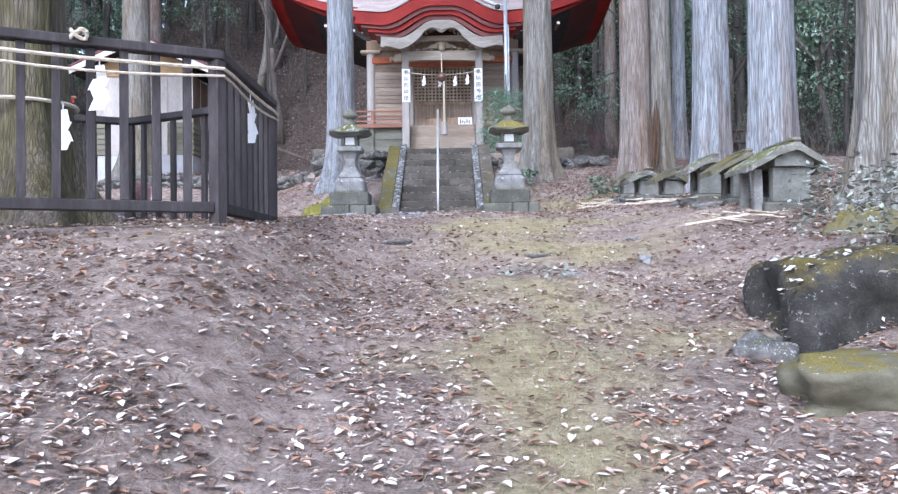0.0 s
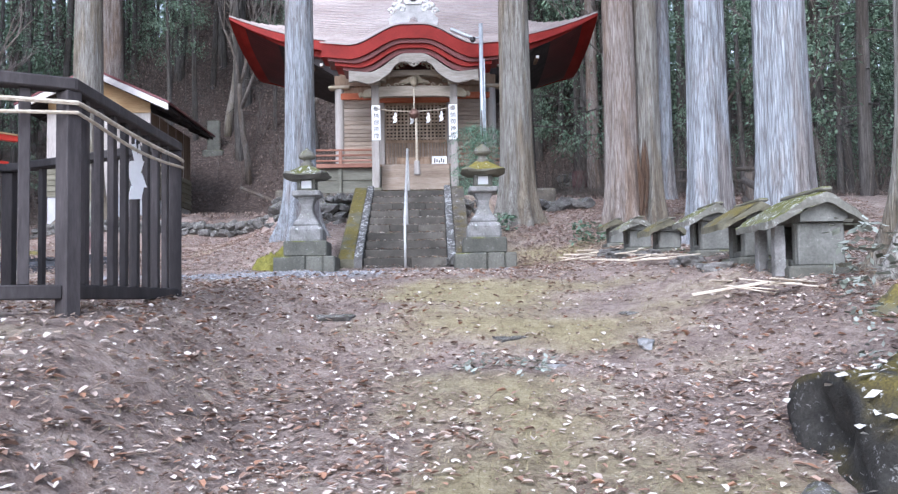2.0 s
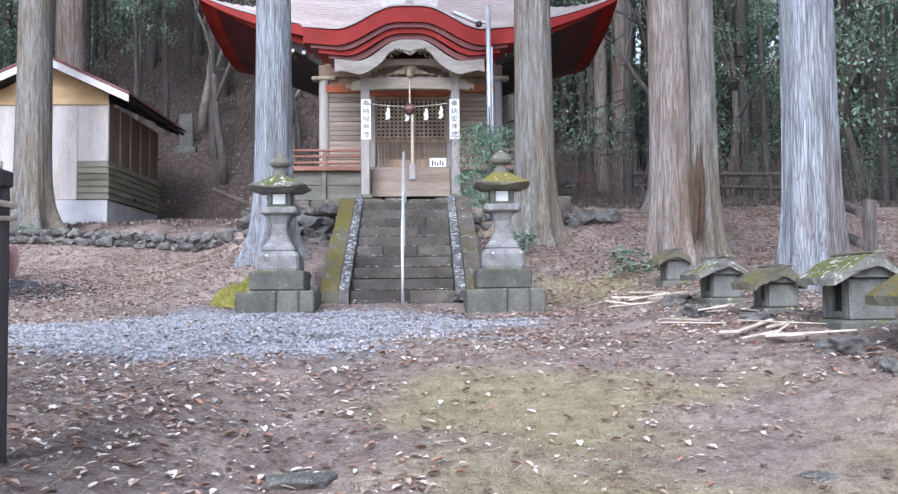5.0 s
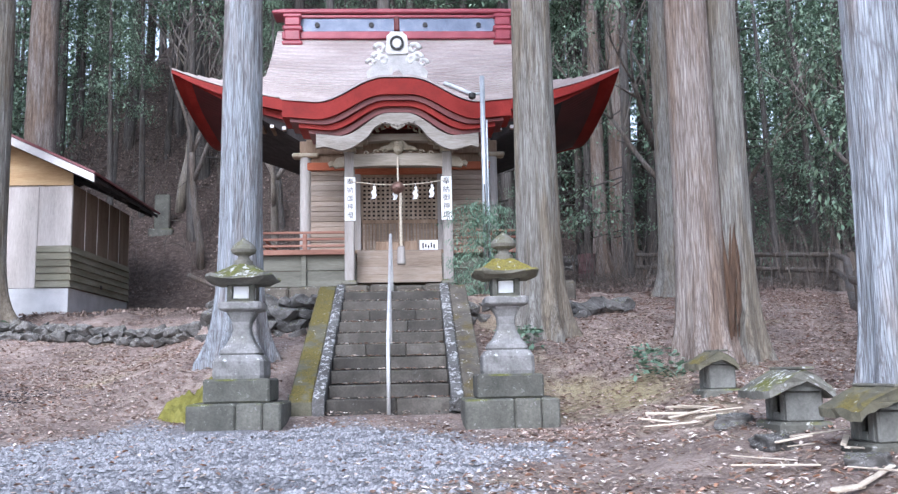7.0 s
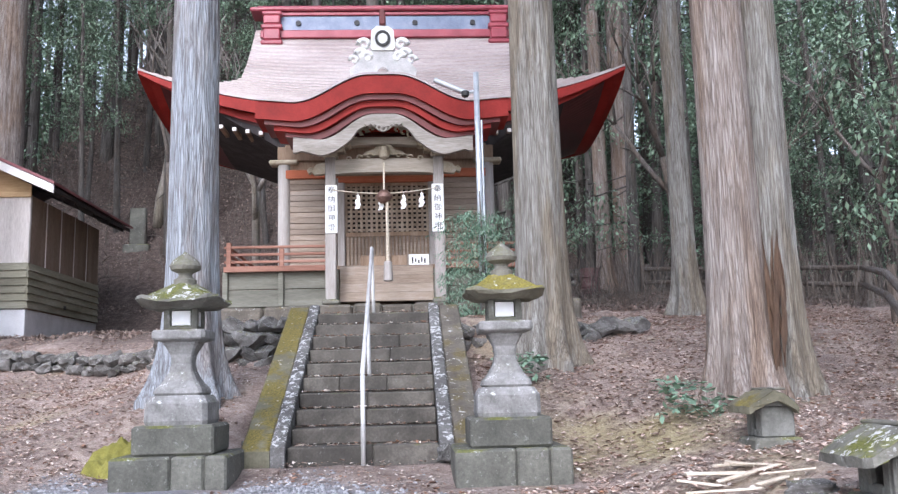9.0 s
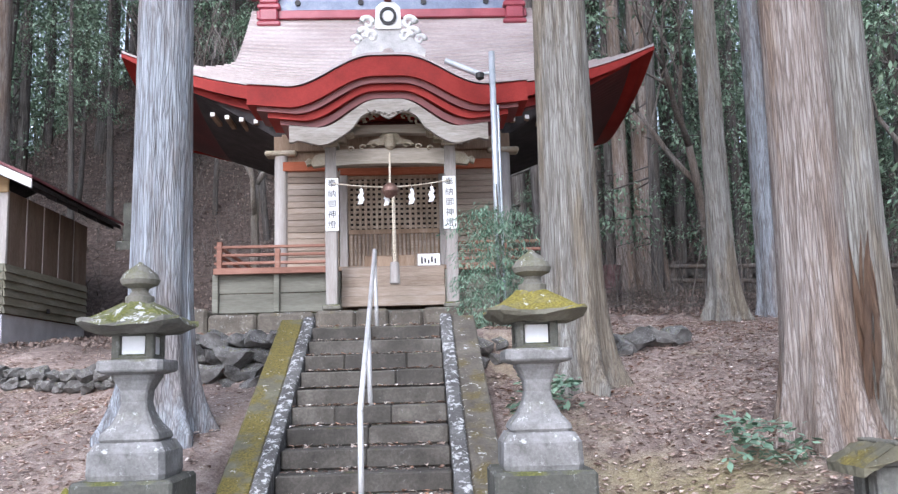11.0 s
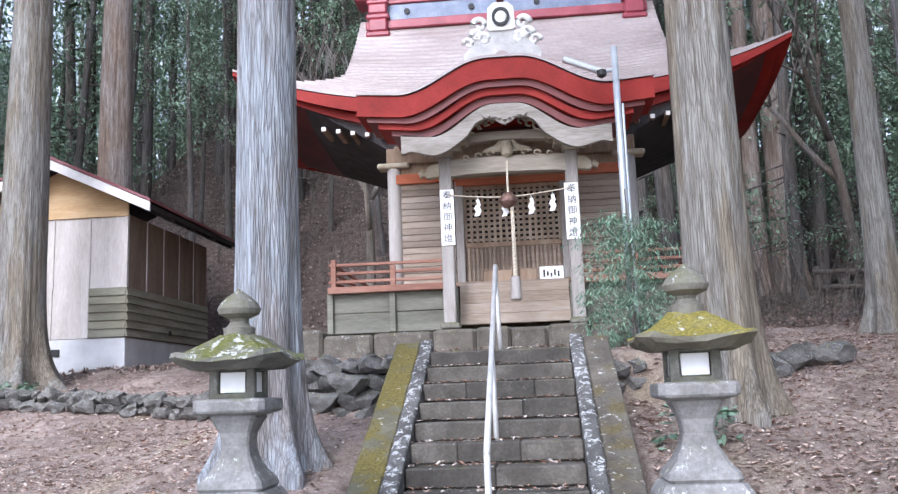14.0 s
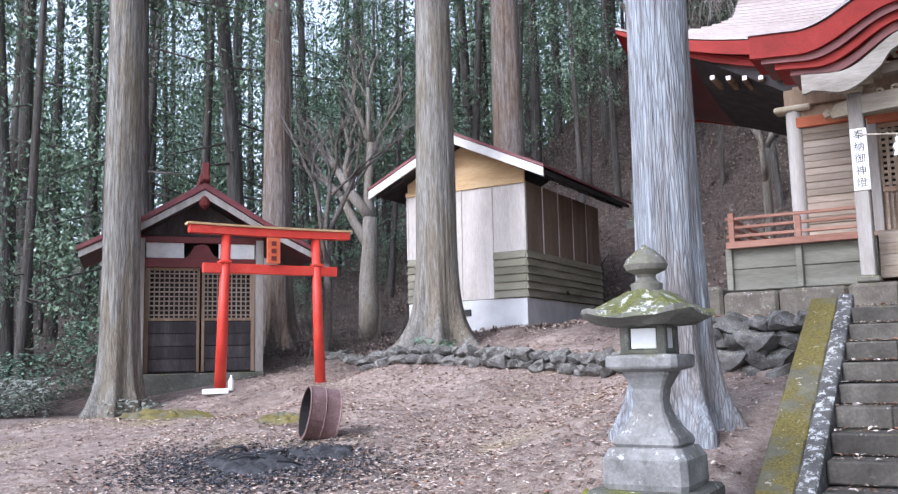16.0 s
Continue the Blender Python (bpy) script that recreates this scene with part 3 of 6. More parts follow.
def hill_spot(rng):
    y = 27 + 23 * rng.random()
    x = rng.uniform(-24, 17)
    if -3 < x < 3.5 and y < 32 or -11 < x < -7 and 27.8 < y < 32.6:
        return None, None
    return x, y


def bigleaf(sh, rng, x, y, z):
    leaf_s = rng.uniform(0.02, 0.055)
    a = rng.random() * 6.3
    c, d = math.cos(a) * leaf_s, math.sin(a) * leaf_s
    t = rng.uniform(-0.04, 0.06)
    sh.add([(x - c, y - d, z + 0.03), (x + d * 0.5, y - c * 0.5, z + 0.06 + t), (x + c, y + d, z + 0.04), (x - d * 0.5, y + c * 0.5, z + 0.06 - t)], [(0, 1, 2, 3)])


scatter("hillside_litter", "brown leaf litter, darkened for shade, covering the wooded slope", HILL_LEAVES_SHADED, 60000, hill_spot, bigleaf, "leaves", 4)

# ---- stone steps ----
SX, SY0, SY1, SZ0, SZ1 = 0.025, 17.2, 20.5, 2.3, 3.98
stairs = thing("stone_stairs", (SX, SY0, SZ0), "worn grey stone steps between mossy sloping side walls", "stairs")
rise, run = (SZ1 - SZ0) / 10, (SY1 - SY0) / 10
rng = random.Random(5)
for i in range(10):
    cuts = [-0.72, 0.72] if i in (1, 5, 8) else [-0.72, rng.uniform(-0.25, 0.3), 0.72] if i % 3 != 1 else [-0.72, rng.uniform(-0.35, -0.2), rng.uniform(0.15, 0.35), 0.72]
    for a, b in zip(cuts, cuts[1:]):
        sh = Shell().box(a + 0.001, b - 0.001, i * run + rng.uniform(-0.008, 0.008), i * run + run + 0.12, i * rise - 0.1 if i == 0 else i * rise + 0.004, (i + 1) * rise + rng.uniform(-0.006, 0.006), 0.014)
        part("step_stone", sh, STONE_STEP, stairs)
for side in (-1, 1):
    for (a, b, up, mat, name, lab) in ((0.725, 0.86, 0.1, STONE_KERB, "kerb", "stone kerb spotted with white lichen"), (0.864, 1.13, 0.07, STONE_MOSSY2, "side_wall", "side wall thick with moss")):
        prev = None
        n = 7
        for k in range(n):
            t0, t1 = k / n, (k + 1) / n
            y0, y1 = -0.12 + t0 * (SY1 - SY0 + 0.2), -0.12 + t1 * (SY1 - SY0 + 0.2) - 0.006
            z0, z1 = up + rise * 0.6 + t0 * (SZ1 - SZ0) * 0.97, up + rise * 0.6 + t1 * (SZ1 - SZ0) * 0.97
            x0, x1 = sorted((side * a, side * b))
            c = 0.018
            low = -0.35
            if name == "side_wall" and side == 1:
                mat, lab = STONE_BROWN, "brown side wall with thin moss"
            vs = [(x0, y0, low), (x1, y0, low), (x1, y1, low), (x0, y1, low), (x0, y0, z0 - c), (x1, y0, z0 - c), (x1, y1, z1 - c), (x0, y1, z1 - c), (x0 + c, y0 + c, z0), (x1 - c, y0 + c, z0), (x1 - c, y1 - c, z1), (x0 + c, y1 - c, z1)]
            part(name, Shell().add(vs, [(0, 1, 5, 4), (1, 2, 6, 5), (2, 3, 7, 6), (3, 0, 4, 7), (4, 5, 9, 8), (5, 6, 10, 9), (6, 7, 11, 10), (7, 4, 8, 11), (8, 9, 10, 11), (3, 2, 1, 0)]), mat, stairs, lab)

tl = Shell()
rng = random.Random(31)
for _ in range(1500):
    i = rng.randrange(10)
    q = rng.random() ** 2
    leaf(tl, rng, rng.uniform(-0.7, 0.7), i * run + run * (1 - q * 0.9) if rng.random() < 0.5 else i * run + 0.02 + 0.05 * rng.random(), (i + 1) * rise)
me = bpy.data.meshes.new("tread_leaves")
me.from_pydata(tl.v, [], tl.f)
me.materials.append(LEAVES)
put(tagged(new("tread_leaves", me), "pale dry leaves and needles lying on stone steps", "leaves", kind="stuff"), (SX, SY0, SZ0))

rail = thing("handrail", (0.03, 17.1, 2.28), "pale steel pipe handrail up the middle of the steps", "handrail")
part("pipe", Shell().tube([(0, 0.0, 0.86), (-0.01, 1.5, 1.62), (-0.03, 3.5, 2.62), (-0.03, 3.62, 2.6), (-0.03, 3.64, 2.5)], 0.024, 10), RAIL_METAL, rail, smooth=True)
for y in (0.02, 1.55, 3.3):
    top = 0.86 + y * 0.503
    part("post", Shell().tube([(0.0, y, max(0, y / run - 1) * rise - 0.05), (-0.008 * y, y, top)], 0.024, 10), RAIL_METAL, rail, smooth=True)


# ---- stone lanterns ----
def stone_lantern(at, rz, roofmat, label, wide=1.0):
    t = put(thing("stone_lantern", None, label, "stone lantern", "pair of stone lanterns"), at, rz)
    r = random.Random(int(at[0] * 10) + 30)
    for x0, x1 in ((-0.49, 0.02), (0.025, 0.30), (0.305, 0.49)):
        part("plinth_stone", Shell().box(x0, x1, -0.49, 0.49, -0.2, 0.31, 0.02), STONE_DARK, t)
    part("middle_plinth", Shell().box(-0.35, 0.35, -0.35, 0.35, 0.31, 0.565, 0.022), STONE_DARK, t)
    part("base_block", Shell().lathe([(0.265, 0.565), (0.275, 0.60), (0.27, 0.75), (0.23, 0.815), (0.2, 0.82)], square=True), STONE_LAN, t)
    part("pedestal", Shell().lathe([(0.20, 0.82), (0.215, 0.84), (0.205, 0.875), (0.15, 0.94), (0.105, 1.03), (0.09, 1.10), (0.1, 1.18), (0.135, 1.25), (0.15, 1.27), (0.15, 1.29)], square=True), STONE_LAN, t)
    part("platform", Shell().lathe([(0.16, 1.29), (0.225, 1.31), (0.235, 1.325), (0.235, 1.38), (0.225, 1.395), (0.15, 1.40)], square=True), STONE_LAN, t)
    box = part("fire_box", Shell().box(-0.152, 0.152, -0.152, 0.152, 1.396, 1.41, 0.004), STONE_DARK, t)
    for sx in (-1, 1):
        for sy in (-1, 1):
            part("box_post", Shell().box(min(sx * 0.15, sx * 0.09), max(sx * 0.15, sx * 0.09), min(sy * 0.15, sy * 0.09), max(sy * 0.15, sy * 0.09), 1.405, 1.60, 0.008), STONE_DARK, box)
    for q in range(4):
        m = pose(0, 0, 0, 0, 0, 90 * q)
        part("box_sill", Shell().box(-0.1, 0.1, -0.147, -0.1, 1.405, 1.432, 0.006, m), STONE_DARK, box)
        part("box_head", Shell().box(-0.1, 0.1, -0.147, -0.1, 1.572, 1.60, 0.006, m), STONE_DARK, box)
    for q in (0, 1, 2, 3):
        part("paper_pane", Shell().box(-0.082, 0.082, -0.128, -0.118, 1.437, 1.567, 0.002, pose(0, 0, 0, 0, 0, 90 * q)), PAPER, box, "white paper pane")
    rings = []
    for k, (rad, z, up) in enumerate(((0.12, 1.585, 0), (0.26, 1.59, 0.0), (0.345, 1.612, 0.045), (0.375, 1.632, 0.06), (0.365, 1.655, 0.06), (0.32, 1.672, 0.035), (0.25, 1.715, 0.01), (0.17, 1.775, 0), (0.12, 1.81, 0))):
        ring = []
        for j in range(24):
            a = 2 * math.pi * j / 24 + math.pi / 24
            ca, sa = math.cos(a), math.sin(a)
            q = max(abs(ca), abs(sa))
            corner = (1 / q - 1) / 0.414
            sq = rad * wide / q * (0.97 - 0.07 * corner)
            ring.append((ca * sq + r.uniform(-0.012, 0.012), sa * sq + r.uniform(-0.012, 0.012), z + up * corner + r.uniform(-0.011, 0.011)))
        rings.append(ring)
    part("roof", Shell().rings(rings), roofmat, t, "stone roof overgrown with moss")
    part("finial", Shell().lathe([(0.10, 1.80), (0.105, 1.86), (0.075, 1.875), (0.06, 1.90), (0.065, 1.92), (0.13, 1.95), (0.145, 1.985), (0.12, 2.03), (0.07, 2.075), (0.03, 2.10), (0.012, 2.12)], 16), STONE_MOSS, t)
    return t


stone_lantern((-1.56, 16.75, 2.17), 0, STONE_CAP, "grey stone lantern with a lichened mossy roof beside the steps", 1.07)
stone_lantern((1.33, 16.55, 2.17), 0, MOSS_CAP, "grey stone lantern with a bright mossy roof beside the steps")

# ---- main shrine ----
CX = 0.085
FZ, GZ = 4.62, 3.97
shrine = thing("shrine", (CX, 25.2, FZ), "weathered wooden shrine with a red-edged curved sheet-metal roof", "shrine")


def sp(name, sh, mat, parent=shrine, label="", smooth=False):
    return part(name, sh, mat, parent, label, smooth)


rng = random.Random(8)
x = -3.6
while x < 3.6:
    w = rng.uniform(0.45, 0.95)
    h = rng.uniform(-0.12, 0.0)
    sp("foundation_stone", Shell().box(x, x + w - 0.012, -0.32 + rng.uniform(-0.03, 0.03), 0.25, GZ - FZ - 0.1, h if abs(x + w / 2) > 1.3 else -0.06 + 0.3 * h, 0.05), STONE_BROWN)
    x += w
sp("foundation", Shell().box(-3.5, 3.5, 0.26, 7.2, GZ - FZ - 0.3, -0.05, 0.03), STONE_DARK)
for s in (-1, 1):
    sp("post_base", Shell().box(s * 1.025 - 0.16, s * 1.025 + 0.16, -0.16, 0.16, -0.058, 0.03, 0.02), STONE_MOSS)
    post = sp("porch_post", Shell().box(s * 1.025 - 0.1, s * 1.025 + 0.1, -0.1, 0.1, 0.03, 2.75, 0.015), WOOD_GREY)
    # bracket blocks on the post
    for k, (hw, z0, z1) in enumerate(((0.14, 2.75, 2.84), (0.28, 2.84, 2.93), (0.4, 2.95, 3.02))):
        sp("bracket", Shell().box(s * 1.025 - hw, s * 1.025 + hw, -0.13 - 0.02 * k, 0.13, z0, z1, 0.02), WOOD_CARVED)
    for k in (-1, 0, 1):
        sp("bracket_block", Shell().box(s * 1.025 + k * 0.3 - 0.07, s * 1.025 + k * 0.3 + 0.07, -0.17, 0.1, 2.93, 3.04, 0.02), WOOD_CARVED)
    # carved nosings beyond the post, in two tiers
    for z, out in ((2.42, 1.47), (2.8, 1.4)):
        o = [(s * 1.126, z + 0.02), (s * (out - 0.14), z), (s * (out - 0.1), z + 0.05), (s * (out - 0.03), z + 0.02), (s * out, z + 0.09), (s * (out - 0.06), z + 0.15), (s * (out - 0.12), z + 0.12), (s * (out - 0.18), z + 0.2), (s * 1.126, z + 0.24)]
        sp("nosing", Shell().slab(o if s > 0 else o[::-1], -0.07, 0.07), WOOD_CARVED)
        sp("nosing_curl", Shell().tube([(s * (out - 0.08) + 0.045 * math.cos(a / 2.2) * (1 - a / 16), -0.075, z + 0.09 + 0.045 * math.sin(a / 2.2) * (1 - a / 16)) for a in range(13)], 0.014, 6, 0.008), WOOD_CARVED)
    for k in range(3):
        sp("beam_carving", Shell().tube([(s * (0.28 + 0.2 * k) + (0.075 - 0.012 * k) * math.cos(a / 2.4) * (1 - a / 20), -0.1, 2.76 - 0.025 * k + 0.05 * math.sin(a / 2.4) * (1 - a / 20)) for a in range(15)], 0.022, 6, 0.01), WOOD_CARVED)
# rainbow beam
n = 24
xs = [-0.93 + 1.86 * i / n for i in range(n + 1)]
sp("tie_beam", Shell().band([(x, 2.70 + 0.015 * (1 - (x / 0.93) ** 2)) for x in xs], [(x, 2.42 + 0.03 * (1 - (x / 0.93) ** 4)) for x in xs], -0.09, 0.09), WOOD_BEAM)
sp("upper_beam", Shell().band([(x * 1.5, 3.13) for x in xs], [(x * 1.5, 2.98 + 0.015 * math.cos(x * 6)) for x in xs], -0.1, 0.1), WOOD_BEAM)
frog = [(-0.42, 2.79), (-0.35, 2.86), (-0.2, 2.9), (-0.14, 2.98), (0, 3.03), (0.14, 2.98), (0.2, 2.9), (0.35, 2.86), (0.42, 2.79)]
sp("frog_leg_strut", Shell().slab(frog[::-1], -0.06, 0.06), WOOD_CARVED)
sp("dragon_boss", Shell().lathe([(0.02, -0.17), (0.09, -0.12), (0.11, 0), (0.08, 0.09), (0.02, 0.12)], 12, (0, -0.1, 2.85)), WOOD_CARVED)
for s in (-1, 1):
    for k in range(3):
        r0 = 0.1 - 0.02 * k
        pts = [(s * (0.52 - 0.13 * k) + r0 * math.cos(a / 3) * (1 - a / 30), -0.3, 3.12 + 0.05 * k + r0 * math.sin(a / 3) * (1 - a / 30)) for a in range(0, 16)]
        sp("cloud_scroll", Shell().tube(pts, 0.035, 7, 0.015), WOOD_CARVED)


def gable(x, w, h, p=1.0):
    """The rise of the undulating gable at x."""
    t = min(1.0, abs(x) / w)
    return h * (0.5 + 0.5 * math.cos(math.pi * max(0, min(1, (t - 0.1) / 0.6)))) + 0.06 * max(0, t - 0.7) / 0.3


def curve(w, z, h, n=40):
    return [(-w + 2 * w * i / n, z + gable(-w + 2 * w * i / n, w, h)) for i in range(n + 1)]


FY = -0.82
def board_depth(x):
    return 0.2 + 0.1 * ease(0.45, 0.62, abs(x)) - 0.05 * ease(1.1, 1.6, abs(x)) + 0.05 * ease(1.5, 1.62, abs(x))


sp("gable_board", Shell().band(curve(1.66, 2.95, 0.48, 90), [(x, z - board_depth(x)) for x, z in curve(1.66, 2.95, 0.48, 90)], FY + 0.2, FY + 0.3), WOOD_AGED, label="grey curved wooden gable board")
pend = [(-0.42, 3.42), (-0.36, 3.34), (-0.2, 3.3), (-0.1, 3.2), (0, 3.14), (0.1, 3.2), (0.2, 3.3), (0.36, 3.34), (0.42, 3.42), (0.2, 3.45), (-0.2, 3.45)]
pend = [(x * 0.85, 3.26 + (z - 3.45) * 0.62) for x, z in pend]
pendant = sp("gable_pendant", Shell().slab(pend, FY + 0.14, FY + 0.198), WOOD_AGED)
for k in range(-3, 4):
    part("carved_curl", Shell().lathe([(0.01, -0.03), (0.04, 0), (0.01, 0.03)], 8, (k * 0.08, FY + 0.135, 3.205 - 0.022 * (3 - abs(k)))), WOOD_AGED, pendant)
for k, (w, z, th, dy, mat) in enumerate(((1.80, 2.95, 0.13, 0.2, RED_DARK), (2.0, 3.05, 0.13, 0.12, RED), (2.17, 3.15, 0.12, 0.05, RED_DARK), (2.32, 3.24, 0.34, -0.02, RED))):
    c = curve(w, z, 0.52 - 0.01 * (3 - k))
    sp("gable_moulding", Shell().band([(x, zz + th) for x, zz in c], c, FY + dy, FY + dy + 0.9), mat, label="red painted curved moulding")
# sheet roof over the porch, in courses, running back into the main roof
top = Shell()
m, nrow = 48, 15
strip = []
for r in range(nrow):
    t0, t1 = r / nrow, (r + 1) / nrow
    rows = []
    for t, lift in ((t0, 0.035), (t1, 0.0)):
        y = FY - 0.06 + t * 2.9
        rows.append([(-2.36 + 4.72 * i / m, y, 3.595 + gable(-2.36 + 4.72 * i / m, 2.36, 0.52) + 0.74 * t + 0.32 * t * t + lift) for i in range(m + 1)])
    strip += [[(x, y + 0.004, z - 0.042) for x, y, z in rows[0]]] + rows
top.rings(strip, close=False)
sp("porch_roof", top, COPPER, label="pale coppery sheet roofing in courses")

# main roof: hipped skirt below, gabled above, in courses
RY, RZ, EY, EZ = 4.1, 7.05, 1.62, 4.32


def eave_z(u):
    return EZ + 0.85 * abs(u) ** 2.6


def side_z(u):
    return EZ + 0.27 + 0.58 * ((1 - u) / 2) ** 1.1


def back_z(u):
    return EZ + 0.27 * abs(u) ** 2.6


mr = Shell()
m, nrow = 60, 24
for back in (0, 1):
    strip = []
    for r in range(nrow):
        rows = []
        for t, lift in ((r / nrow, 0.035), ((r + 1) / nrow, 0.0)):
            s = t * 0.55 + 0.45 * t * t
            half = 3.22 + (5.2 - 3.22) * max(0, 1 - t / 0.42) ** 1.5 if t < 0.42 else 3.22 - 0.12 * (t - 0.42)
            row = []
            for i in range(m + 1):
                u = -1 + 2 * i / m
                z = (back_z if back else eave_z)(u * half / 5.2) * (1 - s) + RZ * s + lift
                d = RY - EY
                y = EY + d * t
                row.append((u * half, y if not back else 2 * RY - y, z))
            rows.append(row)
        strip += [[(x, y + (0.004 if not back else -0.004), z - 0.042) for x, y, z in rows[0]]] + rows
    mr.rings(strip, close=False)
for side in (-1, 1):
    strip = []
    for r in range(10):
        rows = []
        for t, lift in ((r / 10 * 0.42, 0.02), ((r + 1) / 10 * 0.42, 0.0)):
            s = t * 0.55 + 0.45 * t * t
            half = 3.22 + (5.2 - 3.22) * max(0, 1 - t / 0.42) ** 1.5
            yh = (RY - EY) * (1 - t)
            rows.append([(side * half, RY - yh * (1 - 2 * i / 20), (EZ + (side_z(-1 + i / 10) - EZ) * (half / 5.2) ** 2.6) * (1 - s) + RZ * s + lift) for i in range(21)])
        strip += [[(x - side * 0.004, y, z - 0.042) for x, y, z in rows[0]]] + rows
    mr.rings(strip, close=False)
main_roof = sp("main_roof", mr, COPPER, label="pale coppery sheet roofing in many courses")
# the red eaves: a deep fascia all round and a boarded underside
fa = Shell()
for depth, inset, off in ((0.30, 0.0, 0.0), (0.2, 0.2, -0.3)):
    loop = []
    thin = []
    for i in range(41):
        u = -1 + i / 20
        loop.append((u * (5.2 - inset), EY + inset, eave_z(u) - 0.03 + off * (1 - 0.75 * abs(u) ** 3)))
        thin.append(1 - 0.8 * abs(u) ** 3)
    for i in range(1, 40):
        u = -1 + i / 20
        loop.append((5.2 - inset, RY + u * (RY - EY - inset), side_z(u) - 0.03 + off * (1 - 0.75 * abs(u) ** 3)))
        thin.append(1 - 0.8 * abs(u) ** 3)
    for i in range(40, -1, -1):
        u = -1 + i / 20
        loop.append((u * (5.2 - inset), 2 * RY - EY - inset, back_z(u) - 0.03 + off * (1 - 0.75 * abs(u) ** 3)))
        thin.append(1 - 0.8 * abs(u) ** 3)
    for i in range(39, 0, -1):
        u = -1 + i / 20
        loop.append((-5.2 + inset, RY + u * (RY - EY - inset), side_z(u) - 0.03 + off * (1 - 0.75 * abs(u) ** 3)))
        thin.append(1 - 0.8 * abs(u) ** 3)
    inner = [(x * 0.93, RY + (y - RY) * 0.9, z) for x, y, z in loop]
    fa.rings([inner, loop, [(x, y, z - depth * k) for (x, y, z), k in zip(loop, thin)], [(x * 0.93, RY + (y - RY) * 0.9, z - depth * k) for (x, y, z), k in zip(loop, thin)]])
fascia = sp("eaves_fascia", fa, RED, label="red painted upswept eaves")
# Both rings of boards carry the shade under the roof in their colour.
for lab, mat, q0, q1 in (("red outer boards painted dark for shade under the eaves", RED_SHADED, 0.0, 0.35), ("inner boards painted dark for shade under the eaves", WOOD_DARK, 0.35, 1.0)):
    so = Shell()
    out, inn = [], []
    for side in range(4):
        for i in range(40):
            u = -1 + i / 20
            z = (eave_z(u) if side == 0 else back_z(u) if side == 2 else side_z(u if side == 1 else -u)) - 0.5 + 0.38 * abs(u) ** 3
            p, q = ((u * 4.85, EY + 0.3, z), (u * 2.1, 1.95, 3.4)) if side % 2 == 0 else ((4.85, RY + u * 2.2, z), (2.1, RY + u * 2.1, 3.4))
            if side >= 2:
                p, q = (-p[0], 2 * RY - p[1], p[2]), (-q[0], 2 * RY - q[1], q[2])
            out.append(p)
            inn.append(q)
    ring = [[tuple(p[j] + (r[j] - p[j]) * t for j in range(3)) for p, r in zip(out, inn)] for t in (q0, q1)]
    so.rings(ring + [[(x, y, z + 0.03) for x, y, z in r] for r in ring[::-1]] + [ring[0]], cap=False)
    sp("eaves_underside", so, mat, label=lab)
for i in range(34):
    x = -4.6 + 9.2 * i / 33
    if abs(x) < 1.9 or abs(x) > 3.6:
        continue
    z = eave_z(x / 5.2) - 0.62
    sp("rafter_end", Shell().box(x - 0.045, x + 0.045, EY + 0.2, EY + 0.9, z - 0.09, z, 0.008), WOOD_BROWN, label="rafter with a pale painted end")
    sp("rafter_cap", Shell().box(x - 0.04, x + 0.04, EY + 0.185, EY + 0.198, z - 0.085, z - 0.005, 0.002), FASCIA)
# ridge
sp("ridge_base", Shell().box(-3.0, 3.0, RY - 0.3, RY + 0.3, RZ - 0.32, RZ - 0.12, 0.02), RIDGE_RED)
sp("ridge_box", Shell().box(-2.8, 2.8, RY - 0.22, RY + 0.22, RZ - 0.12, RZ + 0.26, 0.01), RIDGE_BLUE, label="blue-grey sheet-clad ridge box")
sp("ridge_band", Shell().box(-2.9, 2.9, RY - 0.27, RY + 0.27, RZ + 0.262, RZ + 0.34, 0.012), RIDGE_RED)
sp("ridge_cap", Shell().box(-3.25, 3.25, RY - 0.34, RY + 0.34, RZ + 0.36, RZ + 0.46, 0.03), RIDGE_RED, label="dark red ridge cap")
sp("ridge_top", Shell().box(-3.1, 3.1, RY - 0.2, RY + 0.2, RZ + 0.462, RZ + 0.54, 0.03), RIDGE_RED)
for k in range(4):
    sp("ridge_stud", Shell().lathe([(0.065, -0.02), (0.065, 0.02)], 12), BLACK).matrix_basis = pose(-2.1 + 1.4 * k, RY - 0.24, RZ + 0.07, 90)
for s in (-1, 1):
    e = Shell()
    for k, (hw, z0, z1) in enumerate(((0.26, -0.52, -0.4), (0.2, -0.4, -0.12), (0.25, -0.12, 0.0), (0.2, 0.0, 0.22), (0.24, 0.22, 0.32))):
        e.box(s * 2.72 - hw, s * 2.72 + hw, RY - 0.42, RY - 0.2, RZ + z0, RZ + z1, 0.03)
    sp("ridge_end_block", e, RIDGE_RED, label="stepped red ridge ornament")
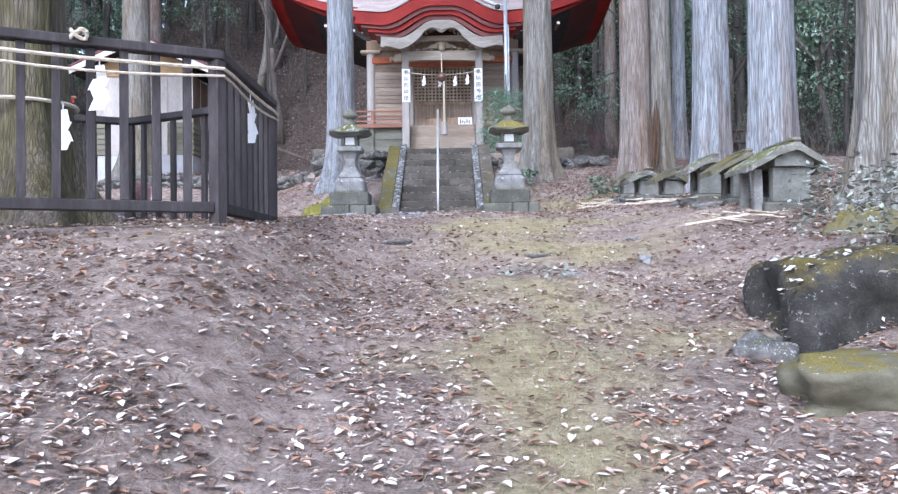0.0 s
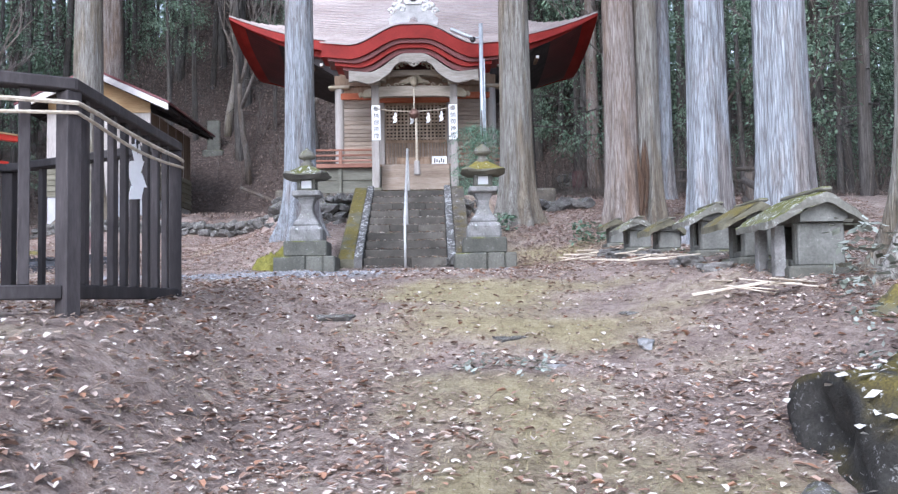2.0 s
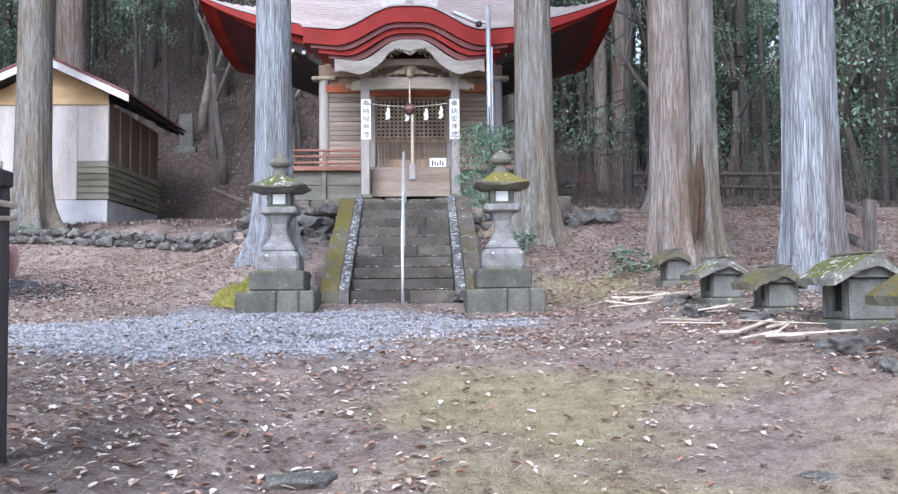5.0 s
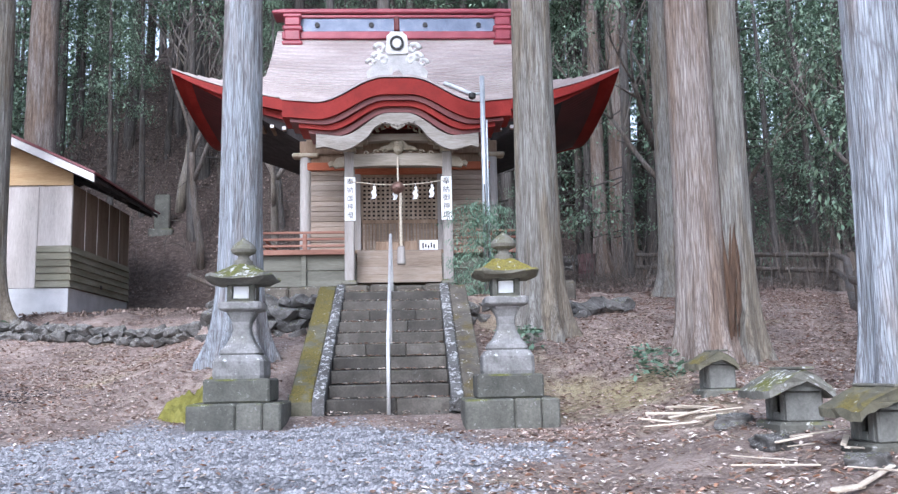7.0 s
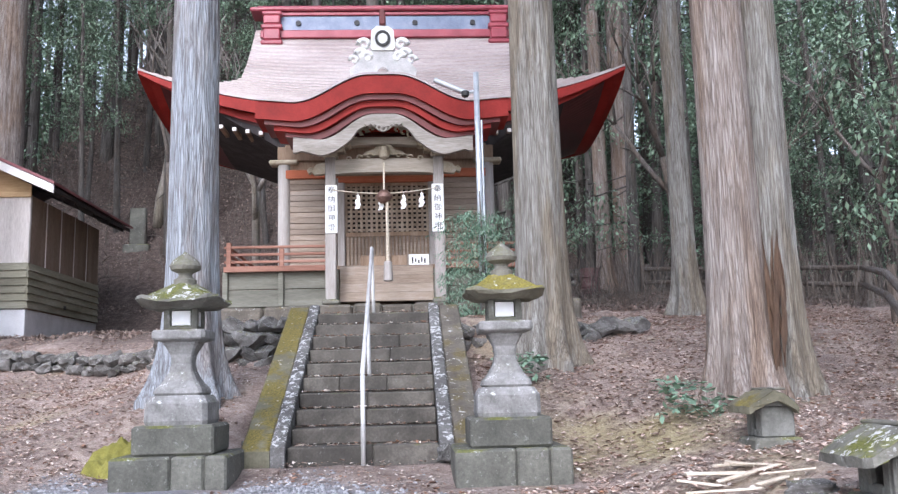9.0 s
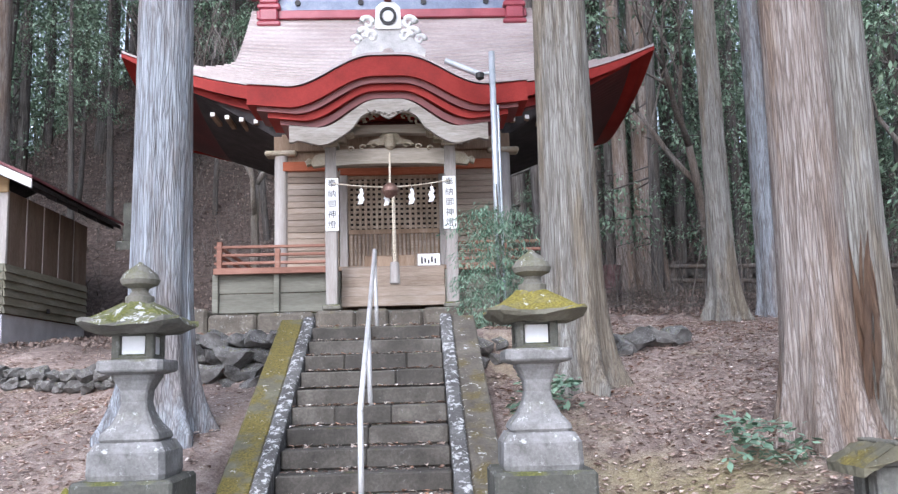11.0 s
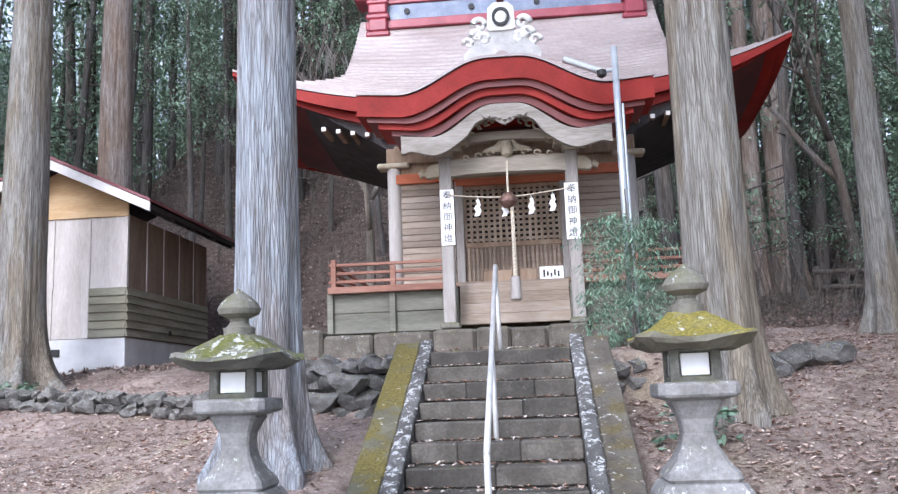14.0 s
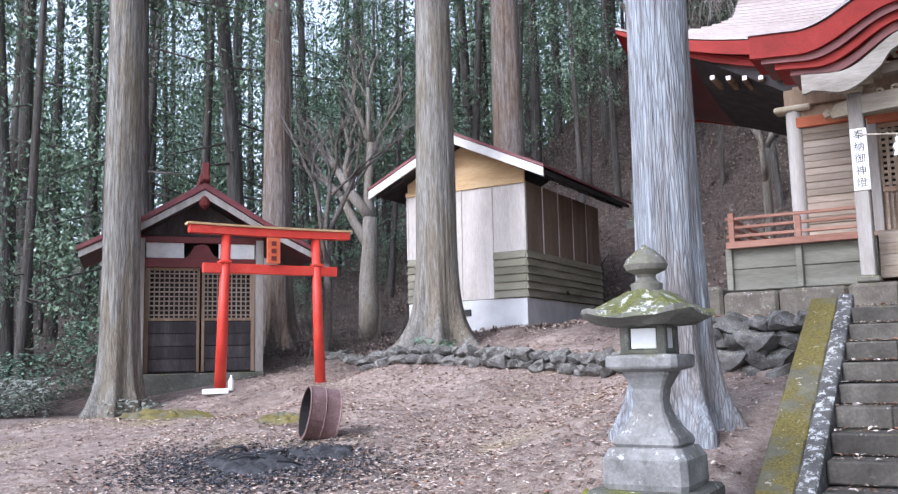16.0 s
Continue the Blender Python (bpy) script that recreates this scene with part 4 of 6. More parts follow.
# end gables of the upper roof
for s in (-1, 1):
    sp("gable_wall", Shell().add([(s * 2.9, RY - 1.3, 5.2), (s * 2.9, RY + 1.3, 5.2), (s * 2.9, RY, RZ - 0.2), (s * 2.7, RY - 1.3, 5.2), (s * 2.7, RY + 1.3, 5.2), (s * 2.7, RY, RZ - 0.2)], [(0, 1, 2), (3, 5, 4), (0, 3, 4, 1), (1, 4, 5, 2), (2, 5, 3, 0)]), WOOD_BROWN)
# white crest on the porch gable
orn = sp("crest_ornament", Shell().slab([(-0.2, 4.95), (-0.24, 5.0), (-0.22, 5.35), (-0.12, 5.45), (0.12, 5.45), (0.22, 5.35), (0.24, 5.0), (0.2, 4.95)][::-1], FY + 0.9, FY + 1.05), PLASTER, label="white plaster crest with a black ring")
part("ring", Shell().rings([[(r * math.cos(a * math.pi / 12), FY + dy, 5.18 + 1.1 * r * math.sin(a * math.pi / 12)) for a in range(24)] for r, dy in ((0.105, 0.895), (0.105, 0.86), (0.15, 0.86), (0.15, 0.895), (0.105, 0.895))], cap=False), BLACK, orn)
part("disc", Shell().rings([[(r * math.cos(a * math.pi / 12), FY + dy, 5.18 + 1.1 * r * math.sin(a * math.pi / 12)) for a in range(24)] for r, dy in ((0.1, 0.897), (0.1, 0.88), (0.08, 0.87))]), PLASTER, orn)
for s in (-1, 1):
    for (cx, cz, r0, th) in ((0.36, 5.08, 0.13, 0.06), (0.42, 4.88, 0.12, 0.055), (0.56, 4.76, 0.1, 0.045), (0.3, 4.82, 0.12, 0.06)):
        pts = [(s * (cx + r0 * math.cos(a / 2.6) * (1 - a / 22)), FY + 0.96, cz + r0 * math.sin(a / 2.6) * (1 - a / 22)) for a in range(18)]
        part("scroll", Shell().tube(pts, th, 8, th * 0.5), PLASTER, orn, smooth=True)
    part("foot", Shell().slab(([(0, 4.3), (s * 0.62, 4.34), (s * 0.66, 4.56), (s * 0.52, 4.7), (s * 0.38, 4.84), (s * 0.2, 4.97), (0, 4.97)])[::s], FY + 0.94, FY + 1.03), PLASTER_OLD, orn, "weathered grey foot")
part("finial_tile", Shell().box(-0.06, 0.06, FY + 0.85, FY + 1.2, 5.46, 5.78, 0.02), RED_DARK, orn)
sp("porch_ridge", Shell().tube([(0, FY + 0.2, 4.2), (0, FY + 1.2, 4.6), (0, FY + 2.6, 5.2)], 0.11, 10), COPPER)

# walls
WY = 1.6
sp("door_sill", Shell().box(-1.02, 1.02, 0.9, 1.75, 0.72, 0.80, 0.012), WOOD_BROWN)
for k in range(4):
    sp("step_board", Shell().box(-0.9, 0.9, 0.28 + 0.06 * k, 0.33 + 0.06 * k, 0.02 + 0.175 * k, 0.19 + 0.175 * k, 0.008), WOOD_BOARD)
sp("step_top", Shell().box(-0.9, 0.9, 0.5, 0.9, 0.705, 0.74, 0.01), WOOD_BOARD)
for s in (-1, 1):
    sp("wall_post", Shell().lathe([(0.13, -0.05), (0.13, 3.05)], 18, (s * 2.12, WY, 0)), WOOD_GREY, smooth=True)
    sp("door_jamb", Shell().box(s * 0.94 - 0.075, s * 0.94 + 0.075, WY - 0.1, WY + 0.08, 0.72, 2.75, 0.012), WOOD_GREY)
    sp("red_lintel", Shell().box(min(s * 1.0, s * 2.16), max(s * 1.0, s * 2.16), WY - 0.12, WY - 0.02, 2.72, 2.90, 0.01), WOOD_RED, label="red-brown lintel board")
    for k in range(17):
        z = 0.72 + k * 0.118
        sp("wall_board", Shell().box(min(s * 1.03, s * 2.0), max(s * 1.03, s * 2.0), WY - 0.05 - 0.01 * (k % 2), WY + 0.03, z, z + 0.113, 0.01), WOOD_BOARD)
    sp("frieze_board", Shell().box(min(s * 1.0, s * 2.12), max(s * 1.0, s * 2.12), WY - 0.03, WY + 0.03, 2.9, 3.1, 0.01), WOOD_BROWN)
    sp("wall_bracket", Shell().box(s * 2.12 - 0.3, s * 2.12 + 0.3, WY - 0.16, WY + 0.16, 3.02, 3.12, 0.03), WOOD_CARVED)
    # side walls
    for k in range(8):
        sp("side_board", Shell().box(s * 2.12 - 0.04, s * 2.12 + 0.04, WY + 0.1, WY + 4.8, 0.72 + k * 0.31, 1.025 + k * 0.31, 0.01), WOOD_BROWN)
sp("back_wall", Shell().box(-2.15, 2.15, WY + 4.8, WY + 4.9, -0.05, 3.2, 0.02), WOOD_BROWN)
sp("inner_floor", Shell().box(-2.1, 2.1, WY + 0.05, WY + 4.79, 0.6, 0.7, 0.01), WOOD_BROWN)
sp("inner_ceiling", Shell().box(-2.1, 2.1, WY - 0.1, WY + 4.79, 3.38, 3.44, 0.01), WOOD_BROWN)
# Dark sheet added behind the lattice so its holes read as shade.
sp("shade_sheet", Shell().box(-2.05, 2.05, WY + 0.5, WY + 0.56, 0.7, 3.37, 0.01), INSIDE_SHADE)
sp("frieze_beam", Shell().box(-2.25, 2.25, WY - 0.1, WY + 0.1, 3.1, 3.4, 0.015), WOOD_BROWN)
sp("door_head", Shell().box(-1.0, 1.0, WY - 0.11, WY + 0.06, 2.62, 2.76, 0.012), WOOD_RED)
sp("door_panel_above", Shell().box(-1.0, 1.0, WY - 0.03, WY + 0.03, 2.76, 3.1, 0.01), WOOD_BROWN)
door = sp("lattice_door", Shell().box(-0.86, 0.86, WY - 0.05, WY + 0.0, 1.49, 1.58, 0.008).box(-0.86, 0.86, WY - 0.05, WY, 0.8, 0.87, 0.008).box(-0.86, 0.86, WY - 0.05, WY, 2.55, 2.62, 0.008).box(-0.03, 0.03, WY - 0.055, WY, 0.87, 2.55, 0.006), WOOD_BROWN, label="brown wooden lattice doors over slatted panels")
for i in range(17):
    x = -0.84 + 1.68 * i / 16
    part("lattice_bar", Shell().box(x - 0.026, x + 0.026, WY - 0.045, WY - 0.02, 1.58, 2.55, 0.003), WOOD_LATTICE, door)
for j in range(10):
    z = 1.63 + 0.87 * j / 9
    part("lattice_rail", Shell().box(-0.86, 0.86, WY - 0.03, WY - 0.008, z - 0.025, z + 0.025, 0.003), WOOD_LATTICE, door)
for i in range(22):
    x = -0.84 + 1.68 * (i + 0.5) / 22
    part("slat", Shell().box(x - 0.024, x + 0.024, WY - 0.04, WY - 0.015, 0.87, 1.49, 0.004), WOOD_BOARD, door)
part("back_panel", Shell().box(-0.86, 0.86, WY + 0.005, WY + 0.02, 0.87, 1.49, 0.003), WOOD_BROWN, door)
# veranda at each side of the porch
for s in (-1, 1):
    a, b = (-3.02, -0.95) if s < 0 else (0.95, 3.02)
    sp("veranda_deck", Shell().box(a, b, 0.1, 1.9, 0.62, 0.70, 0.012), WOOD_RAIL)
    sp("veranda_edge", Shell().box(a - 0.02, b + 0.02, 0.05, 0.1, 0.60, 0.71, 0.01), WOOD_RAIL)
    sp("veranda_side_deck", Shell().box(s * 2.95 - 0.09 if s > 0 else -3.02, 3.02 if s > 0 else -2.25, 1.91, 6.2, 0.62, 0.70, 0.012), WOOD_RAIL)
    for i in range(3):
        x = a + (b - a) * i / 2
        sp("skirt_post", Shell().box(x - 0.05, x + 0.05, 0.13, 0.23, -0.05, 0.62, 0.01), WOOD_SKIRT)
    for k in range(2):
        sp("skirt_board", Shell().box(a + 0.02, b - 0.02, 0.2, 0.24, -0.05 + k * 0.335, 0.275 + k * 0.335, 0.008), WOOD_SKIRT)
    for xx in (a + 0.06, a + 1.05) if s < 0 else (b - 0.06, b - 1.05):
        sp("rail_post", Shell().box(xx - 0.045, xx + 0.045, 0.14, 0.23, 0.7, 1.18 if abs(xx) > 2.5 else 1.05, 0.01), WOOD_RAIL)
    for z, th in ((0.78, 0.05), (0.92, 0.05), (1.06, 0.05)):
        sp("rail_bar", Shell().box(a - 0.03 if s < 0 else a, b if s < 0 else b + 0.03, 0.16, 0.21, z, z + th, 0.008), WOOD_RAIL)
    for z in (0.78, 0.92, 1.06):
        sp("side_rail_bar", Shell().box(s * 2.96 - 0.025, s * 2.96 + 0.025, 0.25, 6.1, z, z + 0.05, 0.008), WOOD_RAIL)

# ---- things at the shrine's front ----
def glyphs(text, size, parent, mat, at, rx=90):
    cu = bpy.data.curves.new("lettering", 'FONT')
    cu.body, cu.size, cu.align_x, cu.align_y, cu.extrude = text, size, 'CENTER', 'CENTER', 0.001
    tmp = new("lettering", cu)
    bpy.context.view_layer.update()
    me = bpy.data.meshes.new_from_object(tmp.evaluated_get(bpy.context.evaluated_depsgraph_get()))
    bpy.data.objects.remove(tmp)
    me.materials.clear()
    me.materials.append(mat)
    ob = new("lettering", me)
    ob.parent = parent
    ob.matrix_basis = pose(*at, rx)
    return ob


for x in (-0.92, 1.085):
    sb = put(tagged(new("sign_board", Shell().box(-0.112, 0.112, -0.02, 0.0, 0, 0.92, 0.006).mesh("sign_board", PAPER)), "white vertical sign board with black brush lettering on a porch post", "sign", "pair of porch signs"), (x, 25.098, 5.90))
    for k, ch in enumerate("奉納御神燈"):
        glyphs(ch, 0.15, sb, BLACK, (0, -0.024, 0.815 - 0.178 * k))


def shide(name, at, s, rz=0.0, label="white zigzag paper streamer hanging from a rope"):
    sh = Shell()
    x, z = 0.0, -0.1
    for k, (dx, dz, w) in enumerate(((0.03, -0.17, 0.05), (-0.06, -0.13, 0.085), (0.05, -0.13, 0.085), (-0.05, -0.13, 0.08))):
        y = -0.006 * k
        q = [(x - w, y, z), (x + w, y, z + 0.02), (x + dx + w, y - 0.012, z + dz + 0.02), (x + dx - w, y - 0.012, z + dz)]
        q = [(u * s, v * s, t * s) for u, v, t in q]
        sh.add(q + [(u, v + 0.002, t) for u, v, t in q], [(0, 1, 2, 3), (7, 6, 5, 4), (0, 4, 5, 1), (1, 5, 6, 2), (2, 6, 7, 3), (3, 7, 4, 0)])
        x, z = x + dx * 0.6, z + dz + 0.015
    sh.tube([(0, 0, 0), (0, 0, -0.14 * s)], 0.004, 5)
    return put(tagged(new(name, sh.mesh(name, PAPER)), label, "paper streamer", "paper streamers"), at, rz)


shim = tagged(new("sacred_rope", Shell().tube([(-0.9 + 1.98 * i / 20, 25.05, 6.72 + 0.02 * i / 20 - 0.09 * math.sin(math.pi * i / 20)) for i in range(21)], 0.011, 6).mesh("sacred_rope", ROPE)), "thin straw rope strung between the porch posts", "rope")
for x, z in ((-0.42, 6.66), (0.02, 6.63), (0.44, 6.645), (0.78, 6.68)):
    shide("paper_streamer", (x, 25.04, z), 0.52)
bell = thing("shrine_bell", (0.075, 24.95, 6.55), "round brown metal bell above the doorway", "bell")
part("body", Shell().lathe([(0.01, -0.13), (0.08, -0.11), (0.13, -0.04), (0.14, 0.0), (0.13, 0.05), (0.08, 0.12), (0.02, 0.14)], 20), BRONZE, bell, smooth=True)
part("band", Shell().lathe([(0.13, -0.02), (0.15, -0.018), (0.15, 0.012), (0.13, 0.015)], 20), BRONZE, bell)
part("hanger", Shell().tube([(0, 0, 0.13), (0.0, 0.1, 0.5), (0, 0.25, 0.9)], 0.02, 6), ROPE, bell)
br = thing("bell_rope", (0.13, 24.93, 4.95), "thick twisted white rope hanging from the bell", "rope")
for ph in (0, 2.1, 4.2):
    part("strand", Shell().tube([(0.016 * math.cos(k * 0.9 + ph) + (0.06 - 0.06 * min(1, (60 - k) / 8)) * 0, 0.016 * math.sin(k * 0.9 + ph), 0.35 + k * 0.0335) for k in range(38)], 0.019, 6), ROPE, br)
part("grip", Shell().lathe([(0.05, 0.38), (0.075, 0.36), (0.085, 0.1), (0.09, 0.02), (0.06, 0.0)], 14), WOOD_GREY, br, "wrapped grip")
nb = thing("notice_board", (0.72, 25.95, 5.36), "white notice board with dark marks leaning at the doorway", "notice")
part("panel", Shell().box(-0.2, 0.2, -0.012, 0.0, 0, 0.25, 0.004, pose(0, 0, 0, -12)), PAPER, nb)
for k in range(5):
    part("mark", Shell().box(-0.14 + 0.06 * k, -0.12 + 0.06 * k + 0.01, -0.016, -0.0135, 0.06 + 0.02 * (k % 2), 0.19 - 0.03 * (k % 3), 0.001, pose(0, 0, 0, -12)), BLACK, nb)
for x, w in ((-0.18, 0.5), (0.33, 0.28)):
    ob = put(thing("offering_box", None, "brown wooden offering box on the porch step", "box"), (x, 26.0, 5.36))
    part("case", Shell().box(-w / 2, w / 2, -0.12, 0.12, 0, 0.2, 0.01), WOOD_BROWN, ob)
    for k in range(5):
        part("top_slat", Shell().box(-w / 2, w / 2, -0.11 + k * 0.05, -0.09 + k * 0.05, 0.202, 0.22, 0.004), WOOD_BROWN, ob)
pole = thing("lamp_pole", (1.78, 23.85, 3.97), "galvanised steel pole carrying a wall lamp arm", "pole")
part("shaft", Shell().tube([(0, 0, 0), (0, 0, 4.6)], 0.055, 12, 0.05), STEEL, pole, smooth=True)
part("conduit", Shell().tube([(0.07, -0.03, 0), (0.07, -0.03, 3.7)], 0.018, 8), STEEL, pole)
part("arm", Shell().tube([(0, 0, 4.25), (-0.25, 0.1, 4.25)], 0.03, 8), STEEL, pole)
part("lamp_head", Shell().tube([(-0.15, 0.05, 4.22), (-0.75, 0.1, 4.5)], 0.05, 10), STEEL, pole, "long tube lamp head")
part("sensor", Shell().lathe([(0.03, -0.06), (0.07, -0.03), (0.07, 0.05), (0.03, 0.07)], 12, (-0.2, 0.02, 4.2)), BLACK, pole)


# ---- trees ----
def spray(sh, rng, c, r, count, size, droop=0.3, width=0.28):
    """A loose clump of flat needle sprays about c."""
    for _ in range(count):
        d = Vector((rng.gauss(0, 1), rng.gauss(0, 1), rng.gauss(0, 0.6))).normalized() * r * rng.random() ** 0.5
        p = Vector(c) + d
        a = Vector((d.x + rng.uniform(-0.4, 0.4) * r, d.y + rng.uniform(-0.4, 0.4) * r, -droop * r + rng.uniform(-0.3, 0.3) * r)).normalized() * size * rng.uniform(0.6, 1.3)
        b = a.cross(Vector((rng.uniform(-0.5, 0.5), rng.uniform(-0.5, 0.5), 1))).normalized() * a.length * width
        sh.add([p, p + a * 0.45 + b, p + a, p + a * 0.5 - b], [(0, 1, 2, 3)])


def trunk_shell(h, r, top, flare, seed, lean=(0, 0), seg=110, lobes=7):
    """A tapered trunk with a root flare and long upright ridges of bark."""
    rng = random.Random(seed)
    ph = [rng.uniform(0, 6.28) for _ in range(6)]
    rings = []
    zs = [-0.5, -0.2, 0, 0.08, 0.18, 0.3, 0.45, 0.65, 0.9] + [1.2 + 0.35 * k for k in range(24)] + [10, 11, 12.5, 15, 18]
    zs = [z for z in zs if z < h - 1] + [h]
    for z in zs:
        f = flare * math.exp(-max(0, z) / 0.42)
        rr = r + (top - r) * max(0, z) / h
        ring = []
        for j in range(seg):
            a = 2 * math.pi * j / seg
            ca, sa = math.cos(a), math.sin(a)
            lobe = 0.5 + 0.5 * math.cos(lobes * a + ph[0] + 0.5 * math.sin(2 * a + ph[1]))
            k = 1 + f * (0.45 + 0.9 * lobe ** 2) + 0.05 * math.cos(lobes * a + ph[0]) * math.exp(-max(0, z) / 3) + 0.03 * math.sin(3 * a + ph[2] + z * 0.3)
            k += 0.05 * (0.5 - abs(noise.noise((ca * 5 + seed, sa * 5, z * 0.22)))) + 0.03 * noise.noise((ca * 12, sa * 12 + seed, z * 0.35))
            ring.append((rr * k * ca + lean[0] * z, rr * k * sa + lean[1] * z, z))
        rings.append(ring)
    return Shell().rings(rings)


def cedar(x, y, r, mat, label, h=20.0, flare=0.9, lean=(0, 0), crown=True, seed=1, z=None, lobes=7):
    t = thing("cedar_tree", (x, y, (land(x, y) if z is None else z) - 0.03), label, "tree", "tall cedars")
    part("trunk", trunk_shell(h, r, r * 0.45, flare, seed, lean, lobes=lobes), mat, t, smooth=True)
    rng = random.Random(seed + 50)
    if crown:
        limbs, green = Shell(), Shell()
        for k in range(34):
            zz = h * 0.55 + (h * 0.47) * k / 34
            a = k * 2.4 + rng.uniform(-0.3, 0.3)
            ln = (1 - (zz - h * 0.5) / (h * 0.55)) * 2.6 + 0.5
            p0 = Vector((lean[0] * zz, lean[1] * zz, zz))
            p1 = p0 + Vector((math.cos(a) * ln, math.sin(a) * ln, -0.25 * ln))
            limbs.tube([p0, (p0 + p1) / 2 + Vector((0, 0, 0.12)), p1], 0.045, 5, 0.012)
            for q in (0.45, 0.75, 1.0):
                spray(green, rng, p0 + (p1 - p0) * q, 0.5, 14, 0.45, 0.35, 0.12)
        part("limbs", limbs, BARK_THIN, t)
        part("crown", green, NEEDLES, t, "dark green needle crown")
    return t


cedar(-1.98, 18.75, 0.29, BARK_PALE, "tall cedar with grey fissured bark beside the steps", seed=2, flare=0.75)
cedar(2.22, 20.0, 0.335, BARK_GREY, "tall cedar with straight grey bark by the steps", seed=3, flare=0.6)
cedar(3.80, 17.4, 0.29, BARK_RED, "massive twin-stemmed cedar with reddish bark", seed=4, flare=0.5)
cedar(4.32, 17.65, 0.25, BARK_GREY, "grey second stem grown against a reddish cedar", seed=5, flare=0.6)
cedar(4.2, 13.8, 0.27, BARK_PALE, "cedar with pale bluish-grey bark behind the stone shrines", seed=6, flare=0.5)
cedar(4.2, 11.3, 0.28, BARK_PALE, "thick pale-barked cedar behind the stone shrines", seed=7, flare=0.5)
cedar(4.42, 8.7, 0.33, BARK_GREY, "grey cedar with ivy and moss at its foot", seed=8, flare=0.9)
cedar(5.87, 25.5, 0.22, BARK_GREY, "grey cedar with spreading root flare", seed=10)
cedar(6.88, 26.0, 0.2, BARK_PALE, "pale straight cedar near the log fence", seed=11, flare=0.4)
cedar(7.96, 38.0, 0.45, BARK_RED, "reddish cedar far up by the stone wall", seed=12)
cedar(7.05, 37.6, 0.27, BARK_RED, "dark cedar behind the shrine", seed=13)
cedar(-8.75, 26.1, 0.42, BARK_GREY, "big grey cedar before the wooden shed", seed=14, flare=1.0)
cedar(-13.75, 22.6, 0.37, BARK_GREY, "big grey cedar beside the small red shrine", seed=15, flare=0.7)
cedar(-15.4, 29.0, 0.42, BARK_RED, "brown cedar behind the red gate", seed=16)
cedar(-11.2, 34.5, 0.52, BARK_RED, "large cedar with orange-brown bark behind the shed", seed=17)
cedar(-18.8, 26.5, 0.3, BARK_THIN, "slim dark cedar at the wood's edge", seed=18)
sacred = cedar(-3.2, 7.5, 0.37, BARK_MOSS, "old sacred cedar with mossy bark inside a hexagonal fence", seed=19, flare=1.0, h=16, lobes=5)
# torn bark strip on the twin cedar
TORN = surface("torn_bark_wood", (0.03, 0.018, 0.012), (0.095, 0.055, 0.033), (0.2, 0.13, 0.085), 7, (1, 1, 0.12), relief=0.9, dist=0.03, vary=0.35)
scar = put(thing("bark_scar", None, "torn orange-brown bark scar between two cedar stems", "bark"), (4.08, 17.2, land(4.0, 17.2)))
rng = random.Random(77)
for k in range(16):
    x, z0 = rng.uniform(-0.13, 0.13), rng.uniform(0.3, 0.9)
    h = rng.uniform(0.5, 1.15) * (1.2 - 3 * abs(x))
    w, y = rng.uniform(0.012, 0.035), rng.uniform(-0.02, 0.1)
    part("bark_strip", Shell().rings([[(x + w * f * cx + 0.03 * math.sin(3 * q + k), y + 0.022 * f * cy - 0.05 * q * q * (k % 3 == 0), z0 + h * q) for cx, cy in ((-1, 0), (-0.3, -1), (0.5, -0.8), (1, 0), (0, 0.8))] for q, f in ((0, 0.4), (0.25, 1), (0.6, 0.9), (0.85, 0.6), (1, 0.1))]), TORN, scar)


def bare_tree(x, y, h, r, seed, label, fork=0.35, skin=BARK_THIN):
    t = thing("bare_tree", (x, y, land(x, y) - 0.1), label, "tree", "bare trees")
    rng = random.Random(seed)
    sh, tw = Shell(), Shell()

    def grow(p, d, ln, rad, depth):
        q = [p]
        for k in range(4):
            d = (d + Vector((rng.uniform(-0.16, 0.16), rng.uniform(-0.16, 0.16), 0.04))).normalized()
            q.append(q[-1] + d * ln / 4)
        (sh if rad > 0.02 else tw).tube(q, rad, 9 if rad > 0.06 else 5, rad * 0.62)
        if depth:
            for k in range(3 if depth > 1 else 4):
                nd = (d + Vector((rng.uniform(-1, 1), rng.uniform(-1, 1), rng.uniform(-0.1, 0.5))) * 0.75).normalized()
                grow(q[-1 - (k % 2)], nd, ln * rng.uniform(0.5, 0.72), rad * rng.uniform(0.42, 0.6), depth - 1)

    grow(Vector((0, 0, 0)), Vector((rng.uniform(-0.1, 0.1), rng.uniform(-0.1, 0.1), 1)).normalized(), h * fork, r, 4)
    part("trunk", sh, skin, t, smooth=True)
    tagged(part("twigwork", tw, TWIGS, t), "fine bare twigs", kind="stuff")
    return t


bare_tree(-13.3, 30.2, 13, 0.3, 21, "leafless pale-barked tree with forked limbs", 0.26, BARK_BARE)
bare_tree(-12.6, 27.4, 9, 0.13, 24, "slim leafless tree by the small shrine")
bare_tree(-7.6, 37.5, 13, 0.17, 25, "leafless leaning tree on the slope", 0.3, BARK_BARE)
bare_tree(-6.2, 34.8, 11, 0.14, 26, "leafless forked tree on the slope")
